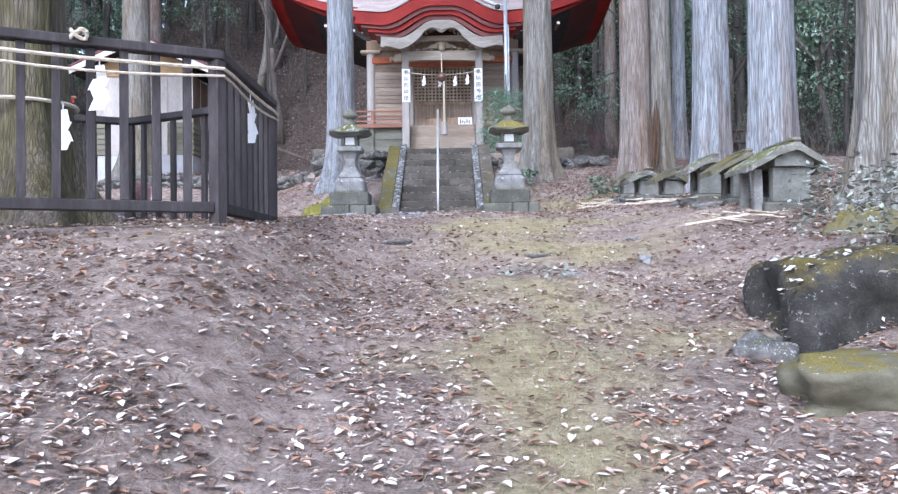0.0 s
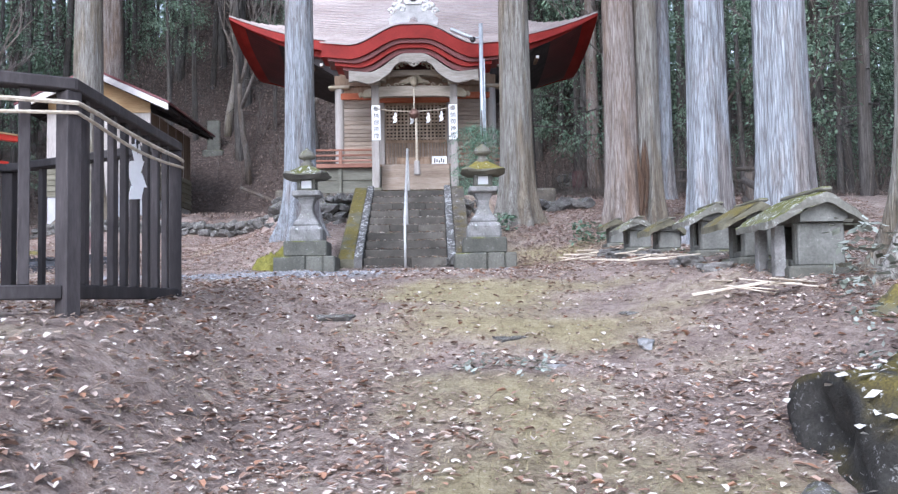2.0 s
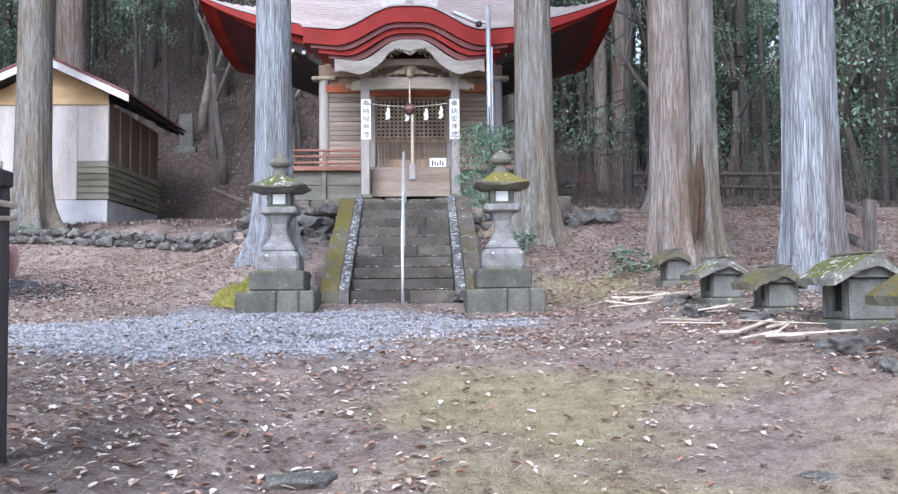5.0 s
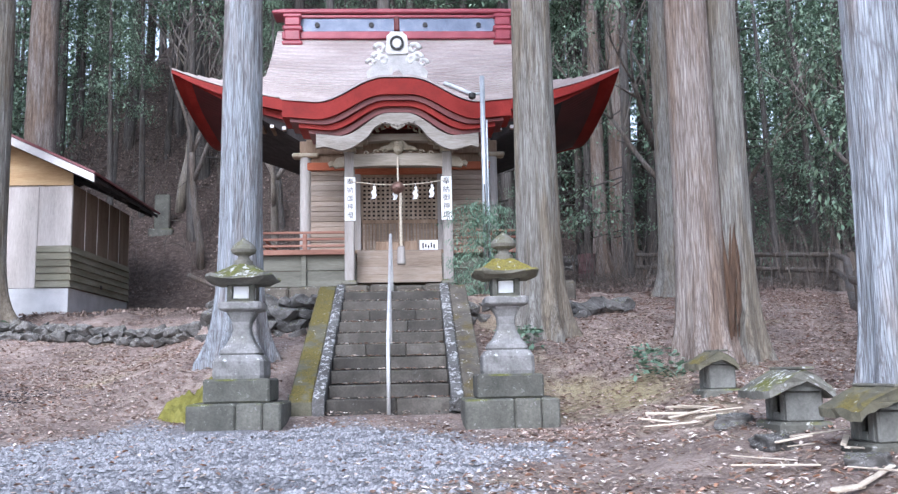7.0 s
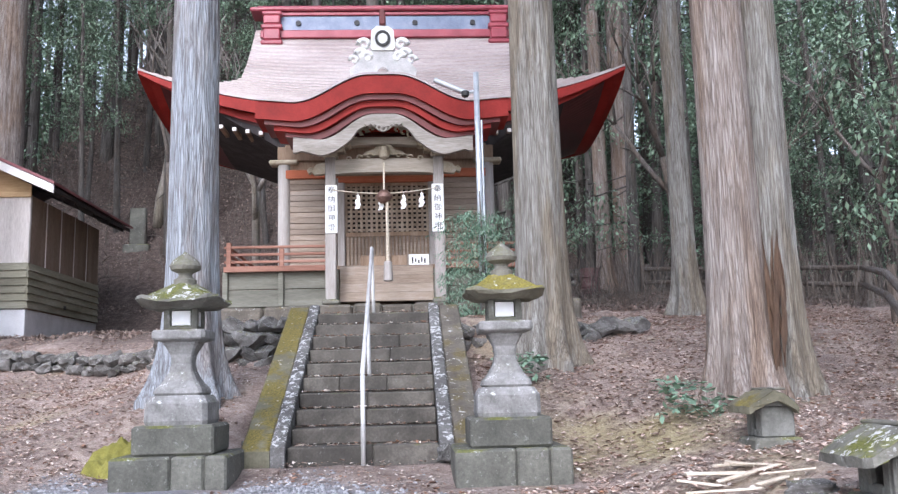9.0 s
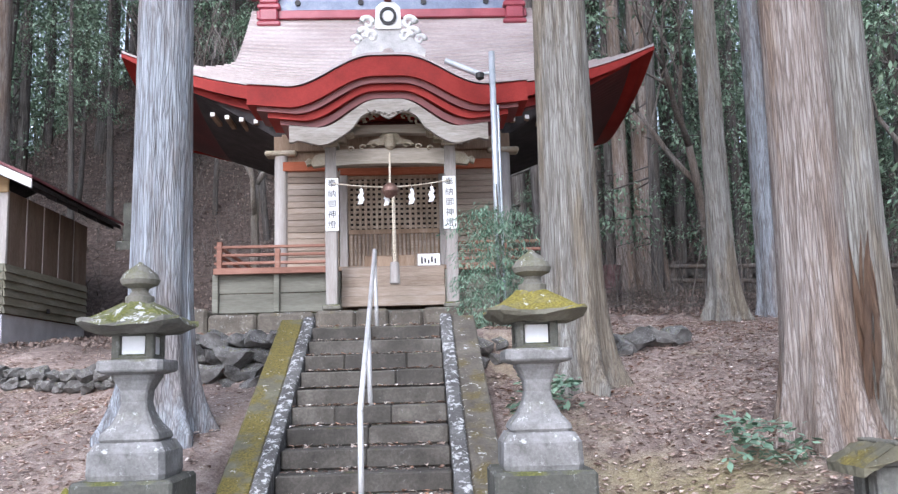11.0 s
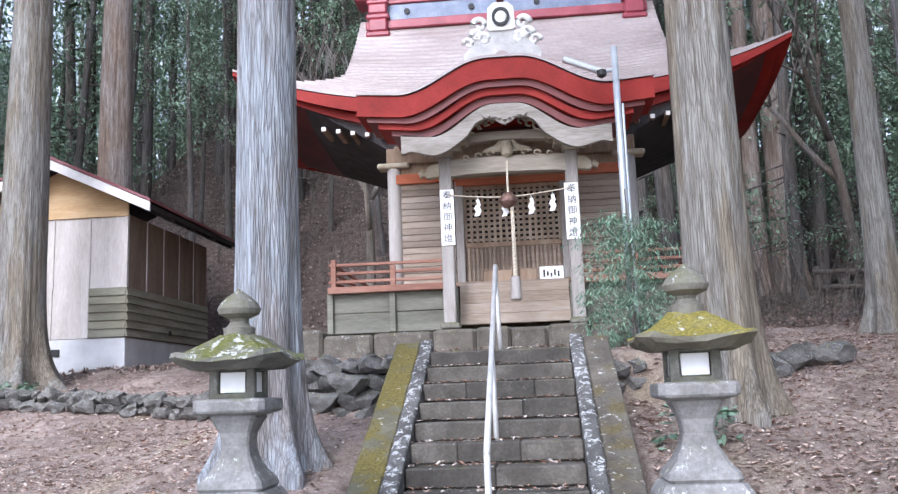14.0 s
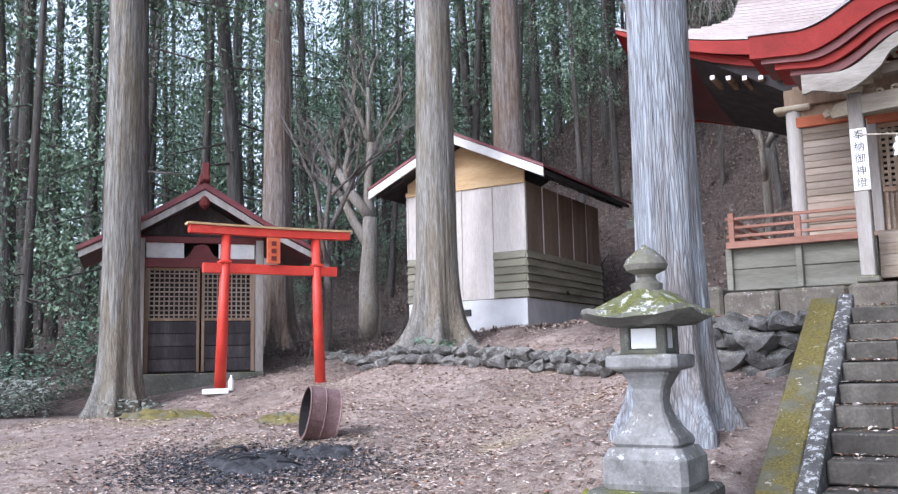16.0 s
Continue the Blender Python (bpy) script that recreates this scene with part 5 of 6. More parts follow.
bare_tree(-3.9, 33.5, 10, 0.15, 27, "leafless tree beside the shrine", 0.35, BARK_BARE)
bare_tree(8.5, 34, 12, 0.16, 28, "leafless tree on the far slope")
bare_tree(11.5, 37, 12, 0.18, 29, "leafless tree on the far slope")
bare_tree(13.5, 31, 10, 0.15, 30, "leafless tree on the far slope")

# the wood around: a few trees repeated
kinds = []
for k in range(5):
    rng = random.Random(100 + k)
    h = 17 + 2 * k
    tr, gr = Shell(), Shell()
    tr.rings([[((0.2 - 0.16 * z / h) * math.cos(a * math.pi / 5) + 0.12 * math.sin(z * 0.3 + k), (0.2 - 0.16 * z / h) * math.sin(a * math.pi / 5), z) for a in range(10)] for z in (-1, 0, 2, 4, 7, 10, 13, h)])
    for i in range(26):
        low = 0.42 if k < 3 else 0.1
        z = 1.5 + 3 * rng.random() if i < 7 else h * (low + (1 - low) * (i - 7) / 19)
        a, ln = rng.random() * 6.3, rng.uniform(0.8, 1.6) if i < 7 else max(0.4, 2.6 * (1 - (z / h - 0.3) * 0.9))
        e = Vector((math.cos(a) * ln, math.sin(a) * ln, z - 0.2 * ln))
        tr.tube([(0, 0, z), e], 0.03, 4, 0.008)
        if i >= 7:
            for q in (0.4, 0.7, 1.0):
                spray(gr, rng, Vector((0, 0, z)) + (e - Vector((0, 0, z))) * q, 0.85, 80, 0.16, 0.5, 0.24)
    kinds.append((tr.mesh("trunk", FOREST_TRUNK, True), gr.mesh("crown", NEEDLES_HAZED)))
rng = random.Random(42)
placed = []
tries = 0
while len(placed) < 780 and tries < 40000:
    tries += 1
    y = rng.uniform(-26, 85)
    x = rng.uniform(-52, 42)
    if rng.random() < 0.36:
        x, y = rng.uniform(-17, 13), rng.uniform(36, 56)
    hidden = y < 20
    if y < 20 and abs(x) < 16 or x < -19 and y < 34 and rng.random() < 0.6:
        continue
    if 20 <= y < 33 and -17 < x < 11 or -7 < x < 6.5 and y < 35.5 or -13 < x < -6 and y < 35:
        continue
    if x > 3.5 and y < 50 and rng.random() < 0.6 or x < -10 and rng.random() < 0.45:
        continue
    if hidden and rng.random() < 0.75 or any((x - a) ** 2 + (y - b) ** 2 < (3.2 if y < 58 else 5.0) for a, b in placed):
        continue
    placed.append((x, y))
placed.sort(key=lambda p: (p[0] * 0.8) ** 2 + (p[1] - 18) ** 2 + (900 if p[1] < 20 else 0))
far_trunks, far_green = Shell(), Shell()
for n, (x, y) in enumerate(placed):
    s = rng.choice((0.4, 0.5, 0.7, 0.9, 1.1, 1.3)) * rng.uniform(0.85, 1.1)
    z = land(x, y) - 0.2
    if n < 295:
        t = thing("forest_tree", None, "slender conifer with a dark trunk in the wood", "tree", "forest conifers")
        t.matrix_basis = pose(x, y, z, rng.uniform(-3, 3), rng.uniform(-3, 3), rng.uniform(0, 360)) @ Matrix.Diagonal((s, s, s * rng.uniform(0.9, 1.15), 1))
        for nm, me in zip(("trunk", "crown"), kinds[3 + n % 2 if x > 5 or x < -14 else n % 3]):
            o = new(nm, me)
            o.parent = t
    else:
        h = 19 * s
        far_trunks.tube([(x, y, z), (x + rng.uniform(-0.3, 0.3), y, z + h)], 0.19 * s, 6, 0.03)
        for k in range(15):
            q = 0.3 + 0.7 * k / 15
            for _ in range(2):
                r0 = 2.4 * s * (1.15 - q)
                spray(far_green, rng, (x + rng.uniform(-r0, r0), y + rng.uniform(-r0, r0), z + h * q), 1.2, 20, 0.36, 0.5, 0.24)
# The crowns' haze is in their pale green.
for nm, sh, mat, lab in (("far_wood_trunks", far_trunks, FOREST_TRUNK, "dim trunks of the wood further up the slope"), ("far_wood_crowns", far_green, NEEDLES_HAZED, "green crowns, paled for haze, of the wood further up the slope")):
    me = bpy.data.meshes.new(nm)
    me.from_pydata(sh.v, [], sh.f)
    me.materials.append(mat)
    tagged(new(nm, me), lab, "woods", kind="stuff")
brush = Shell()
for _ in range(5200):
    x, y = rng.uniform(-22, 17), 26 + 22 * rng.random() ** 1.2
    if -4 < x < 4.5 and y < 33.5 or -11.4 < x < -4 and 26 < y < 34.2 or -12 < x < 9 and y < 27:
        continue
    z, ln = land(x, y), rng.uniform(0.4, 1.8)
    up = rng.random() < 0.45
    dx, dy, dz = rng.uniform(-1, 1) * ln, rng.uniform(-1, 1) * ln, ln * (1.2 if up else 0.12)
    brush.tube([(x, y, z + 0.02), (x + dx * 0.3, y + dy * 0.3, z + dz * 0.6 + 0.1), (x + dx * (0.5 if up else 1), y + dy * (0.5 if up else 1), max(land(x + dx, y + dy), z) * (not up) + up * (z + dz) + 0.06)], rng.uniform(0.006, 0.02), 4, 0.004)
me = bpy.data.meshes.new("undergrowth")
me.from_pydata(brush.v, [], brush.f)
me.materials.append(BARK_THIN)
tagged(new("undergrowth", me), "bare twigs, saplings and fallen sticks on the wooded slope", "undergrowth", kind="stuff")

# young conifer by the porch
yc = thing("young_conifer", (1.72, 23.2, 3.95), "young green conifer growing beside the porch", "shrub")
part("stem", Shell().tube([(0, 0, 0), (0.03, 0, 1.2), (0, 0, 2.3)], 0.035, 7, 0.01), BARK_THIN, yc)
rng = random.Random(60)
gr = Shell()
for k in range(44):
    z = 0.15 + 1.8 * k / 44
    a, ln = k * 2.4, 1.15 * (1 - 0.55 * z / 2.3) * rng.uniform(0.6, 1.1)
    for q in (0.25, 0.4, 0.55, 0.7, 0.85, 1.0):
        spray(gr, rng, (math.cos(a) * ln * q, math.sin(a) * ln * q, z + 0.1 - 0.3 * q * ln), 0.16, 30, 0.085, 0.5, 0.1)
part("needles", gr, FERN, yc, "fine green needle sprays")


def low_plant(x, y, r, seed, mat, label, name="low_shrub", h=0.35, size=0.09, count=260):
    rng = random.Random(seed)
    sh = Shell()
    for _ in range(count // 6):
        a, d = rng.random() * 6.3, r * rng.random() ** 0.5
        spray(sh, rng, (math.cos(a) * d, math.sin(a) * d, rng.uniform(0.02, h)), 0.08, 6, size, 0.1)
    me = bpy.data.meshes.new(name)
    me.from_pydata(sh.v, [], sh.f)
    me.materials.append(mat)
    return put(tagged(new(name, me), label, "shrub", kind="stuff"), (x, y, land(x, y)))


low_plant(3.15, 17.0, 0.3, 61, FERN, "small green fern clump at a cedar's foot", "fern")
low_plant(1.75, 19.0, 0.3, 62, FERN, "small green plants on the bank by the steps", "fern")
low_plant(3.85, 8.2, 0.5, 63, HERB, "pale-leaved low shrub at a cedar's foot", h=0.5)
low_plant(2.95, 6.2, 0.5, 64, HERB, "pale-leaved plant growing over a rock", h=0.72, count=700, size=0.05)
low_plant(3.5, 6.6, 0.5, 68, HERB, "pale-leaved plant growing over a rock", h=0.6, count=700, size=0.05)
low_plant(-12.9, 22.2, 0.5, 65, HERB, "pale weeds beside the small shrine", h=0.3)
low_plant(-8.3, 25.2, 0.45, 66, FERN, "green weeds at a cedar's foot", h=0.25)
low_plant(0.95, 7.6, 0.3, 67, HERB, "low grey-green weed on the path", h=0.05, count=200, size=0.05)

for k, (x, y, r, h) in enumerate(((-15.6, 21.6, 0.9, 0.7), (-17.2, 22.6, 1.2, 1.2), (-16.2, 24.2, 0.9, 1.5))):
    low_plant(x, y, r, 70 + k, FERN if k else HERB, "tangled green brush at the edge of the clearing", "brush", h=h, count=2400, size=0.09)

# ---- rocks and dry-stone walls ----
def stone_mesh(seed, mat, flat=0.8, sub=2):
    bm = bmesh.new()
    bmesh.ops.create_icosphere(bm, subdivisions=sub, radius=1)
    for v in bm.verts:
        n = v.co.normalized()
        k = 1 + 0.38 * noise.noise(n * 1.3 + Vector((seed * 7.1, 0, 0))) + 0.16 * noise.noise(n * 3.2 + Vector((0, seed * 3.3, 0)))
        v.co = Vector((max(-0.8, min(0.8, n.x * 1.15)), max(-0.8, min(0.8, n.y * 1.1)), max(-0.78, min(0.78, n.z * 1.1)) * flat)) * k
    me = bpy.data.meshes.new("stone")
    bm.to_mesh(me)
    bm.free()
    me.materials.append(mat)
    me.polygons.foreach_set("use_smooth", [sub > 2] * len(me.polygons))
    return me


STONES = [stone_mesh(k, ROCK) for k in range(6)]


def dry_wall(x0, y0, x1, y1, base, h, label, size=0.22, seed=1):
    w = thing("stone_wall", (x0, y0, base), label, "stone wall")
    rng = random.Random(seed)
    ln = math.hypot(x1 - x0, y1 - y0)
    rows = max(1, round(h / (size * 1.25)))
    for r in range(rows):
        d = rng.uniform(0, size)
        while d < ln:
            s = size * rng.uniform(0.7, 1.4)
            o = new("stone", STONES[rng.randrange(6)])
            o.parent = w
            px, py = (x1 - x0) * d / ln, (y1 - y0) * d / ln
            zz = land(x0 + px, y0 + py) - base if base < 0.5 + land(x0, y0) and rows < 3 else 0
            o.matrix_basis = pose(px, py + rng.uniform(-0.05, 0.05) + r * 0.05, zz + (r + 0.4) * size * 1.1, rng.uniform(-25, 25), rng.uniform(-25, 25), rng.uniform(0, 360)) @ Matrix.Diagonal((s, s * 0.9, s * 0.75, 1))
            d += s * 1.35
    return w


dry_wall(-2.9, 20.75, -1.1, 20.55, 3.25, 0.8, "dry wall of grey boulders holding the shrine terrace", 0.17, 3)
dry_wall(-9.5, 24.6, -2.9, 22.9, land(-9.5, 24.6) - 0.06, 0.38, "low lichened dry-stone wall along the upper ground", 0.14, 4)
dry_wall(1.15, 20.7, 3.0, 21.3, 3.3, 0.7, "dry wall of dark boulders beside the steps", 0.17, 5)
dry_wall(2.9, 21.6, 4.0, 22.2, land(3, 21.7), 0.3, "heap of dark stones on the bank", 0.2, 6)
dry_wall(6.0, 39.5, 15.0, 41, 5.9, 1.4, "grey stone retaining wall far up the slope", 0.33, 7)
dry_wall(-13, 27.5, -9.0, 25.5, land(-13, 27.5) - 0.1, 0.3, "rough stones below the shed", 0.16, 8)


def rock(x, y, z, sx, sy, sz, seed, mat, label, name="rock"):
    o = tagged(new(name, stone_mesh(seed, mat, 1.0, 4)), label, "rock")
    o.matrix_basis = pose(x, y, z, 0, 0, seed * 40) @ Matrix.Diagonal((sx, sy, sz, 1))
    return o


def fallen_on(o, count, seed):
    """Pale dead leaves caught on the upper side of a boulder."""
    rng = random.Random(seed)
    sh = Shell()
    faces = [p for p in o.data.polygons if p.normal.z > 0.1]
    for _ in range(count):
        p = rng.choice(faces)
        c = o.matrix_basis @ p.center + Vector((rng.uniform(-0.03, 0.03), rng.uniform(-0.03, 0.03), 0.02))
        a = Vector((rng.uniform(-1, 1), rng.uniform(-1, 1), rng.uniform(-0.3, 0.3))).normalized() * rng.uniform(0.015, 0.04)
        b = a.cross(Vector((rng.uniform(-0.5, 0.5), rng.uniform(-0.5, 0.5), 1))).normalized() * a.length * 0.6
        sh.add([c - a, c + b + Vector((0, 0, 0.006)), c + a, c - b], [(0, 1, 2, 3)])
    tagged(new("fallen_leaves", sh.mesh("fallen_leaves", LEAF_PALE)), "pale dry leaves caught on a dark boulder", "leaves", kind="stuff")


fallen_on(rock(2.62, 5.75, 1.06, 0.68, 0.6, 0.5, 11, ROCK_DARK, "big dark boulder with moss and white lichen"), 150, 3)
fallen_on(rock(3.5, 5.6, 1.15, 0.65, 0.65, 0.58, 12, ROCK_DARK, "big dark boulder with moss and white lichen"), 160, 4)
rock(2.3, 4.55, 0.82, 0.55, 0.3, 0.2, 36, STONE_MOSSY2, "low stone block capped with yellow moss")
rock(2.95, 4.9, 0.9, 0.42, 0.32, 0.24, 14, STONE_MOSSY2, "low stone block capped with yellow moss")
rock(1.98, 5.35, 0.86, 0.26, 0.2, 0.17, 15, ROCK, "grey stone set in the ground")
rock(2.25, 4.05, 0.62, 0.2, 0.18, 0.12, 16, ROCK, "grey stone set in the ground")
rock(1.22, 7.66, 1.31, 0.09, 0.07, 0.05, 17, ROCK_PALE, "small flat grey stone on the path", "stone")
rock(-0.27, 8.95, 1.62, 0.16, 0.12, 0.05, 18, ROCK, "flat stone half sunk in the path", "stone")
rock(1.0, 8.3, 1.47, 0.14, 0.1, 0.04, 19, ROCK, "flat stone half sunk in the path", "stone")
rock(1.9, 8.0, 1.44, 0.08, 0.06, 0.045, 20, ROCK_PALE, "small stone on the path's edge", "stone")
rock(1.55, 7.65, 1.3, 0.07, 0.06, 0.045, 31, ROCK, "small round stone on the path", "stone")
rock(2.2, 8.95, 1.6, 0.35, 0.08, 0.06, 32, ROCK, "long flat stone half sunk in moss", "stone")
rock(-1.05, 17.35, 2.4, 0.1, 0.12, 0.16, 22, ROCK, "small stone at the foot of the steps", "stone")
rock(0.82, 17.0, 2.4, 0.1, 0.09, 0.09, 23, STONE_KERB, "small white-lichened stone at the steps", "stone")


# ---- small stone shrines in a row ----
def stone_hokora(x, y, w, h, roofw, deep, seed, posts=False, moss=STONE_CAP, label="small mossy stone shrine with a gabled roof"):
    t = put(thing("stone_shrine", None, label, "stone shrine", "row of small stone shrines"), (x, y, land(x, y) - 0.02), 0)
    r = random.Random(seed)
    part("base_slab", Shell().box(-w * 0.75, w * 0.7, -deep * 0.6, deep * 0.6, -0.1, 0.06, 0.02), STONE_DARK, t)
    for x0, x1, y0, y1, z1 in ((-w / 2, w / 2, -deep / 2, -deep / 2 + 0.05, h), (-w / 2, w / 2, deep / 2 - 0.05, deep / 2, h), (w / 2 - 0.06, w / 2, -deep / 2 + 0.051, deep / 2 - 0.051, h), (-w / 2, -w / 2 + 0.05, -deep / 2 + 0.051, -deep / 2 + 0.13, h), (-w / 2, -w / 2 + 0.05, deep / 2 - 0.13, deep / 2 - 0.051, h), (-w / 2, -w / 2 + 0.05, -deep / 2 + 0.131, deep / 2 - 0.131, 0.12)):
        part("wall_slab", Shell().box(x0, x1, y0, y1, 0.06, z1, 0.012), STONE_HOK, t)
    rows = []
    for i in range(15):
        u = -1 + 2 * i / 14
        left = u < 0.12
        zz = h + 0.3 * roofw * (1 - abs((u - 0.12) / (1.12 if left else 0.88)) ** 1.25)
        rows.append((u * roofw / 2 - 0.06, zz))
    lo = [(xx, zz - 0.055 - 0.035 * (1 - abs(i - 7) / 7)) for i, (xx, zz) in enumerate(rows)]
    loop = rows + lo[::-1]
    cuts = []
    for c in range(9):
        yy = deep * 0.74 * (-1 + c / 4)
        end = 0.93 if c in (0, 8) else 1.0
        cuts.append([(xx * end + r.uniform(-0.008, 0.008), yy + r.uniform(-0.008, 0.008), h + (zz - h) * (0.97 if c in (0, 8) else 1) + 0.014 * noise.noise((xx * 9, yy * 9, seed)) + r.uniform(-0.005, 0.005)) for xx, zz in loop])
    part("roof", Shell().rings(cuts), moss, t, "stone roof patched with moss and lichen")
    g = [(-w / 2, h), (w / 2, h), (w / 2, h + 0.1 * roofw), (0.06 * roofw, h + 0.24 * roofw), (-w / 2, h + 0.08 * roofw)]
    part("gable", Shell().slab(g, -deep * 0.6, deep * 0.6), STONE_HOK, t)
    part("ridge", Shell().box(0.0, 0.0 + 0.09, -deep * 0.74, deep * 0.74, h + 0.285 * roofw, h + 0.33 * roofw, 0.015, pose(-0.045, 0, 0)), STONE_MOSS, t)
    if posts:
        for yy in (-deep * 0.32, deep * 0.32):
            part("pillar", Shell().lathe([(0.045, -0.02), (0.04, h * 0.95)], square=True, at=(-roofw * 0.38, yy, 0)), STONE_LAN, t)
        part("step", Shell().box(-roofw * 0.36, -w / 2 - 0.01, -deep * 0.2, deep * 0.2, 0.0, 0.12, 0.01), STONE_DARK, t)
    return t


stone_hokora(3.52, 9.2, 0.37, 0.40, 0.80, 0.56, 1, True, label="largest mossy stone shrine with two pillars")
stone_hokora(3.45, 10.25, 0.28, 0.36, 0.66, 0.46, 2, moss=STONE_MOSSY2, label="small stone shrine with thick yellow moss on its roof")
stone_hokora(3.42, 11.35, 0.33, 0.36, 0.56, 0.44, 3, label="small stone shrine with a steep lichened gable roof")
stone_hokora(3.2, 12.3, 0.24, 0.26, 0.46, 0.36, 4, moss=STONE_MOSSY2, label="little stone shrine with a mossy overhanging roof")
stone_hokora(3.1, 13.35, 0.27, 0.28, 0.52, 0.4, 5, label="little stone shrine with a lichened roof")
stone_hokora(3.3, 15.55, 0.26, 0.3, 0.42, 0.32, 6, moss=STONE_MOSSY2, label="little stone shrine with a bright moss cap at a cedar's foot")
for k, (x, y) in enumerate(((3.0, 9.9), (2.95, 10.6), (2.9, 11.9), (2.75, 12.9), (2.85, 13.9))):
    rock(x, y, land(x, y) + 0.02, 0.17, 0.14, 0.08, 40 + k, ROCK, "flat footing stone spotted with lichen", "footing_stone")

rng = random.Random(9)
for (cx, cy, n) in ((3.0, 8.85, 9), (2.8, 11.2, 8), (2.75, 12.4, 7), (2.75, 14.6, 9)):
    for k in range(n):
        ln, w = rng.uniform(0.1, 0.32), rng.uniform(0.01, 0.028)
        x, y = cx + rng.uniform(-0.3, 0.3), cy + rng.uniform(-0.35, 0.35)
        o = tagged(new("wood_splinter", Shell().box(-ln, ln, -w, w, 0, w * 0.8, 0.004).mesh("wood_splinter", WOOD_SPLIT)), "pale split wood offcut lying on the leaves", "wood", "split wood scraps")
        o.matrix_basis = pose(x, y, land(x, y) + 0.05, rng.uniform(-8, 8), rng.uniform(-9, 9), rng.uniform(-40, 60))

# ---- hexagonal fence round the sacred cedar ----
FCX, FCY, FR, FB, FT = -2.98, 7.53, 1.86, 1.80, 2.93
fence = thing("wooden_fence", (FCX, FCY, FB), "dark brown hexagonal slatted fence round a sacred tree", "fence")
corners = [(FR * math.cos(radians(30 + 60 * k)), FR * math.sin(radians(30 + 60 * k))) for k in range(6)]
for k in range(6):
    (ax, ay), (bx, by) = corners[k], corners[(k + 1) % 6]
    ln, ang = math.hypot(bx - ax, by - ay), math.degrees(math.atan2(by - ay, bx - ax))
    m = pose(ax, ay, 0, 0, 0, ang)
    part("top_rail", Shell().box(-0.03, ln + 0.03, -0.055, 0.055, FT - FB - 0.065, FT - FB, 0.008, m), WOOD_DARK, fence)
    part("bottom_rail", Shell().box(0.03, ln - 0.03, -0.045, 0.045, 0.0, 0.075, 0.008, m), WOOD_DARK, fence)
    part("corner_post", Shell().box(-0.045, 0.045, -0.045, 0.045, -0.1, FT - FB - 0.066, 0.006, pose(ax, ay, 0, 0, 0, 30 + 60 * k)), WOOD_DARK, fence)
    n = 9
    for i in range(1, n):
        d = ln * i / n
        part("slat", Shell().box(d - 0.027, d + 0.027, -0.02, 0.02, 0.076, FT - FB - 0.066, 0.004, m), WOOD_DARK, fence)
for dz, ro in ((2.80, 0.013), (2.75, 0.010)):
    pts = []
    for k in (3, 4, 5, 0):
        (ax, ay), (bx, by) = corners[k], corners[(k + 1) % 6]
        for i in range(8):
            q = i / 8
            k1 = 1.045 if i else 1.035
            pts.append((FCX + (ax + (bx - ax) * q) * k1, FCY + (ay + (by - ay) * q) * k1, dz - (0.05 if dz < 2.78 else 0.02) * math.sin(math.pi * q)))
    tagged(new("straw_rope", Shell().tube(pts[2:-6], ro, 6).mesh("straw_rope", ROPE)), "pale straw rope tied round the fence under its top rail", "rope")
kn = tagged(new("rope_knot", Shell().tube([(-2.12 + 0.05 * math.cos(q / 2), 6.09 + 0.02 * math.sin(q), 2.93 + 0.03 * math.sin(q / 2 * 1.5)) for q in range(20)], 0.014, 6).mesh("rope_knot", ROPE)), "loose knot of pale straw rope on the fence rail", "rope")
tagged(new("tree_rope", Shell().tube([(-3.2 + 0.45 * math.cos(q * math.pi / 16), 7.5 + 0.45 * math.sin(q * math.pi / 16), 2.72) for q in range(33)], 0.016, 6).mesh("tree_rope", ROPE)), "straw rope round the sacred cedar's trunk", "rope")
shide("paper_streamer", (-1.36, 7.6, 2.83), 0.68, 62)
shide("paper_streamer", (-2.02, 6.17, 2.80), 0.58, 25)
shide("paper_streamer", (-2.76, 7.33, 2.72), 0.62, 30)

# ---- wooden shed ----
SHX, SHY, SHZ = -9.2, 28.0, 4.33
shed = thing("shed", (SHX, SHY, SHZ), "wooden storage shed with grey panels and clapboard on a concrete footing", "shed")
X0, X1, D = -1.45, 1.5, 4.4
part("footing", Shell().box(X0, X1, 0, D, -0.4, 0.55, 0.012), CONCRETE, shed)
part("vent", Shell().box(-0.2, 0.15, -0.03, -0.002, 0.22, 0.36, 0.006), BLACK, shed)
xs = [X0, X0 + 0.75, -0.05, 0.72, X1]
for a, b in zip(xs, xs[1:]):
    part("front_panel", Shell().box(a + 0.004, b - 0.004, 0.01, 0.06, 0.56, 3.05, 0.006), WOOD_PANEL, shed)
for x in xs:
    part("front_batten", Shell().box(x - 0.02, x + 0.02, -0.01, 0.012, 1.55, 3.05, 0.004), WOOD_PANEL, shed)
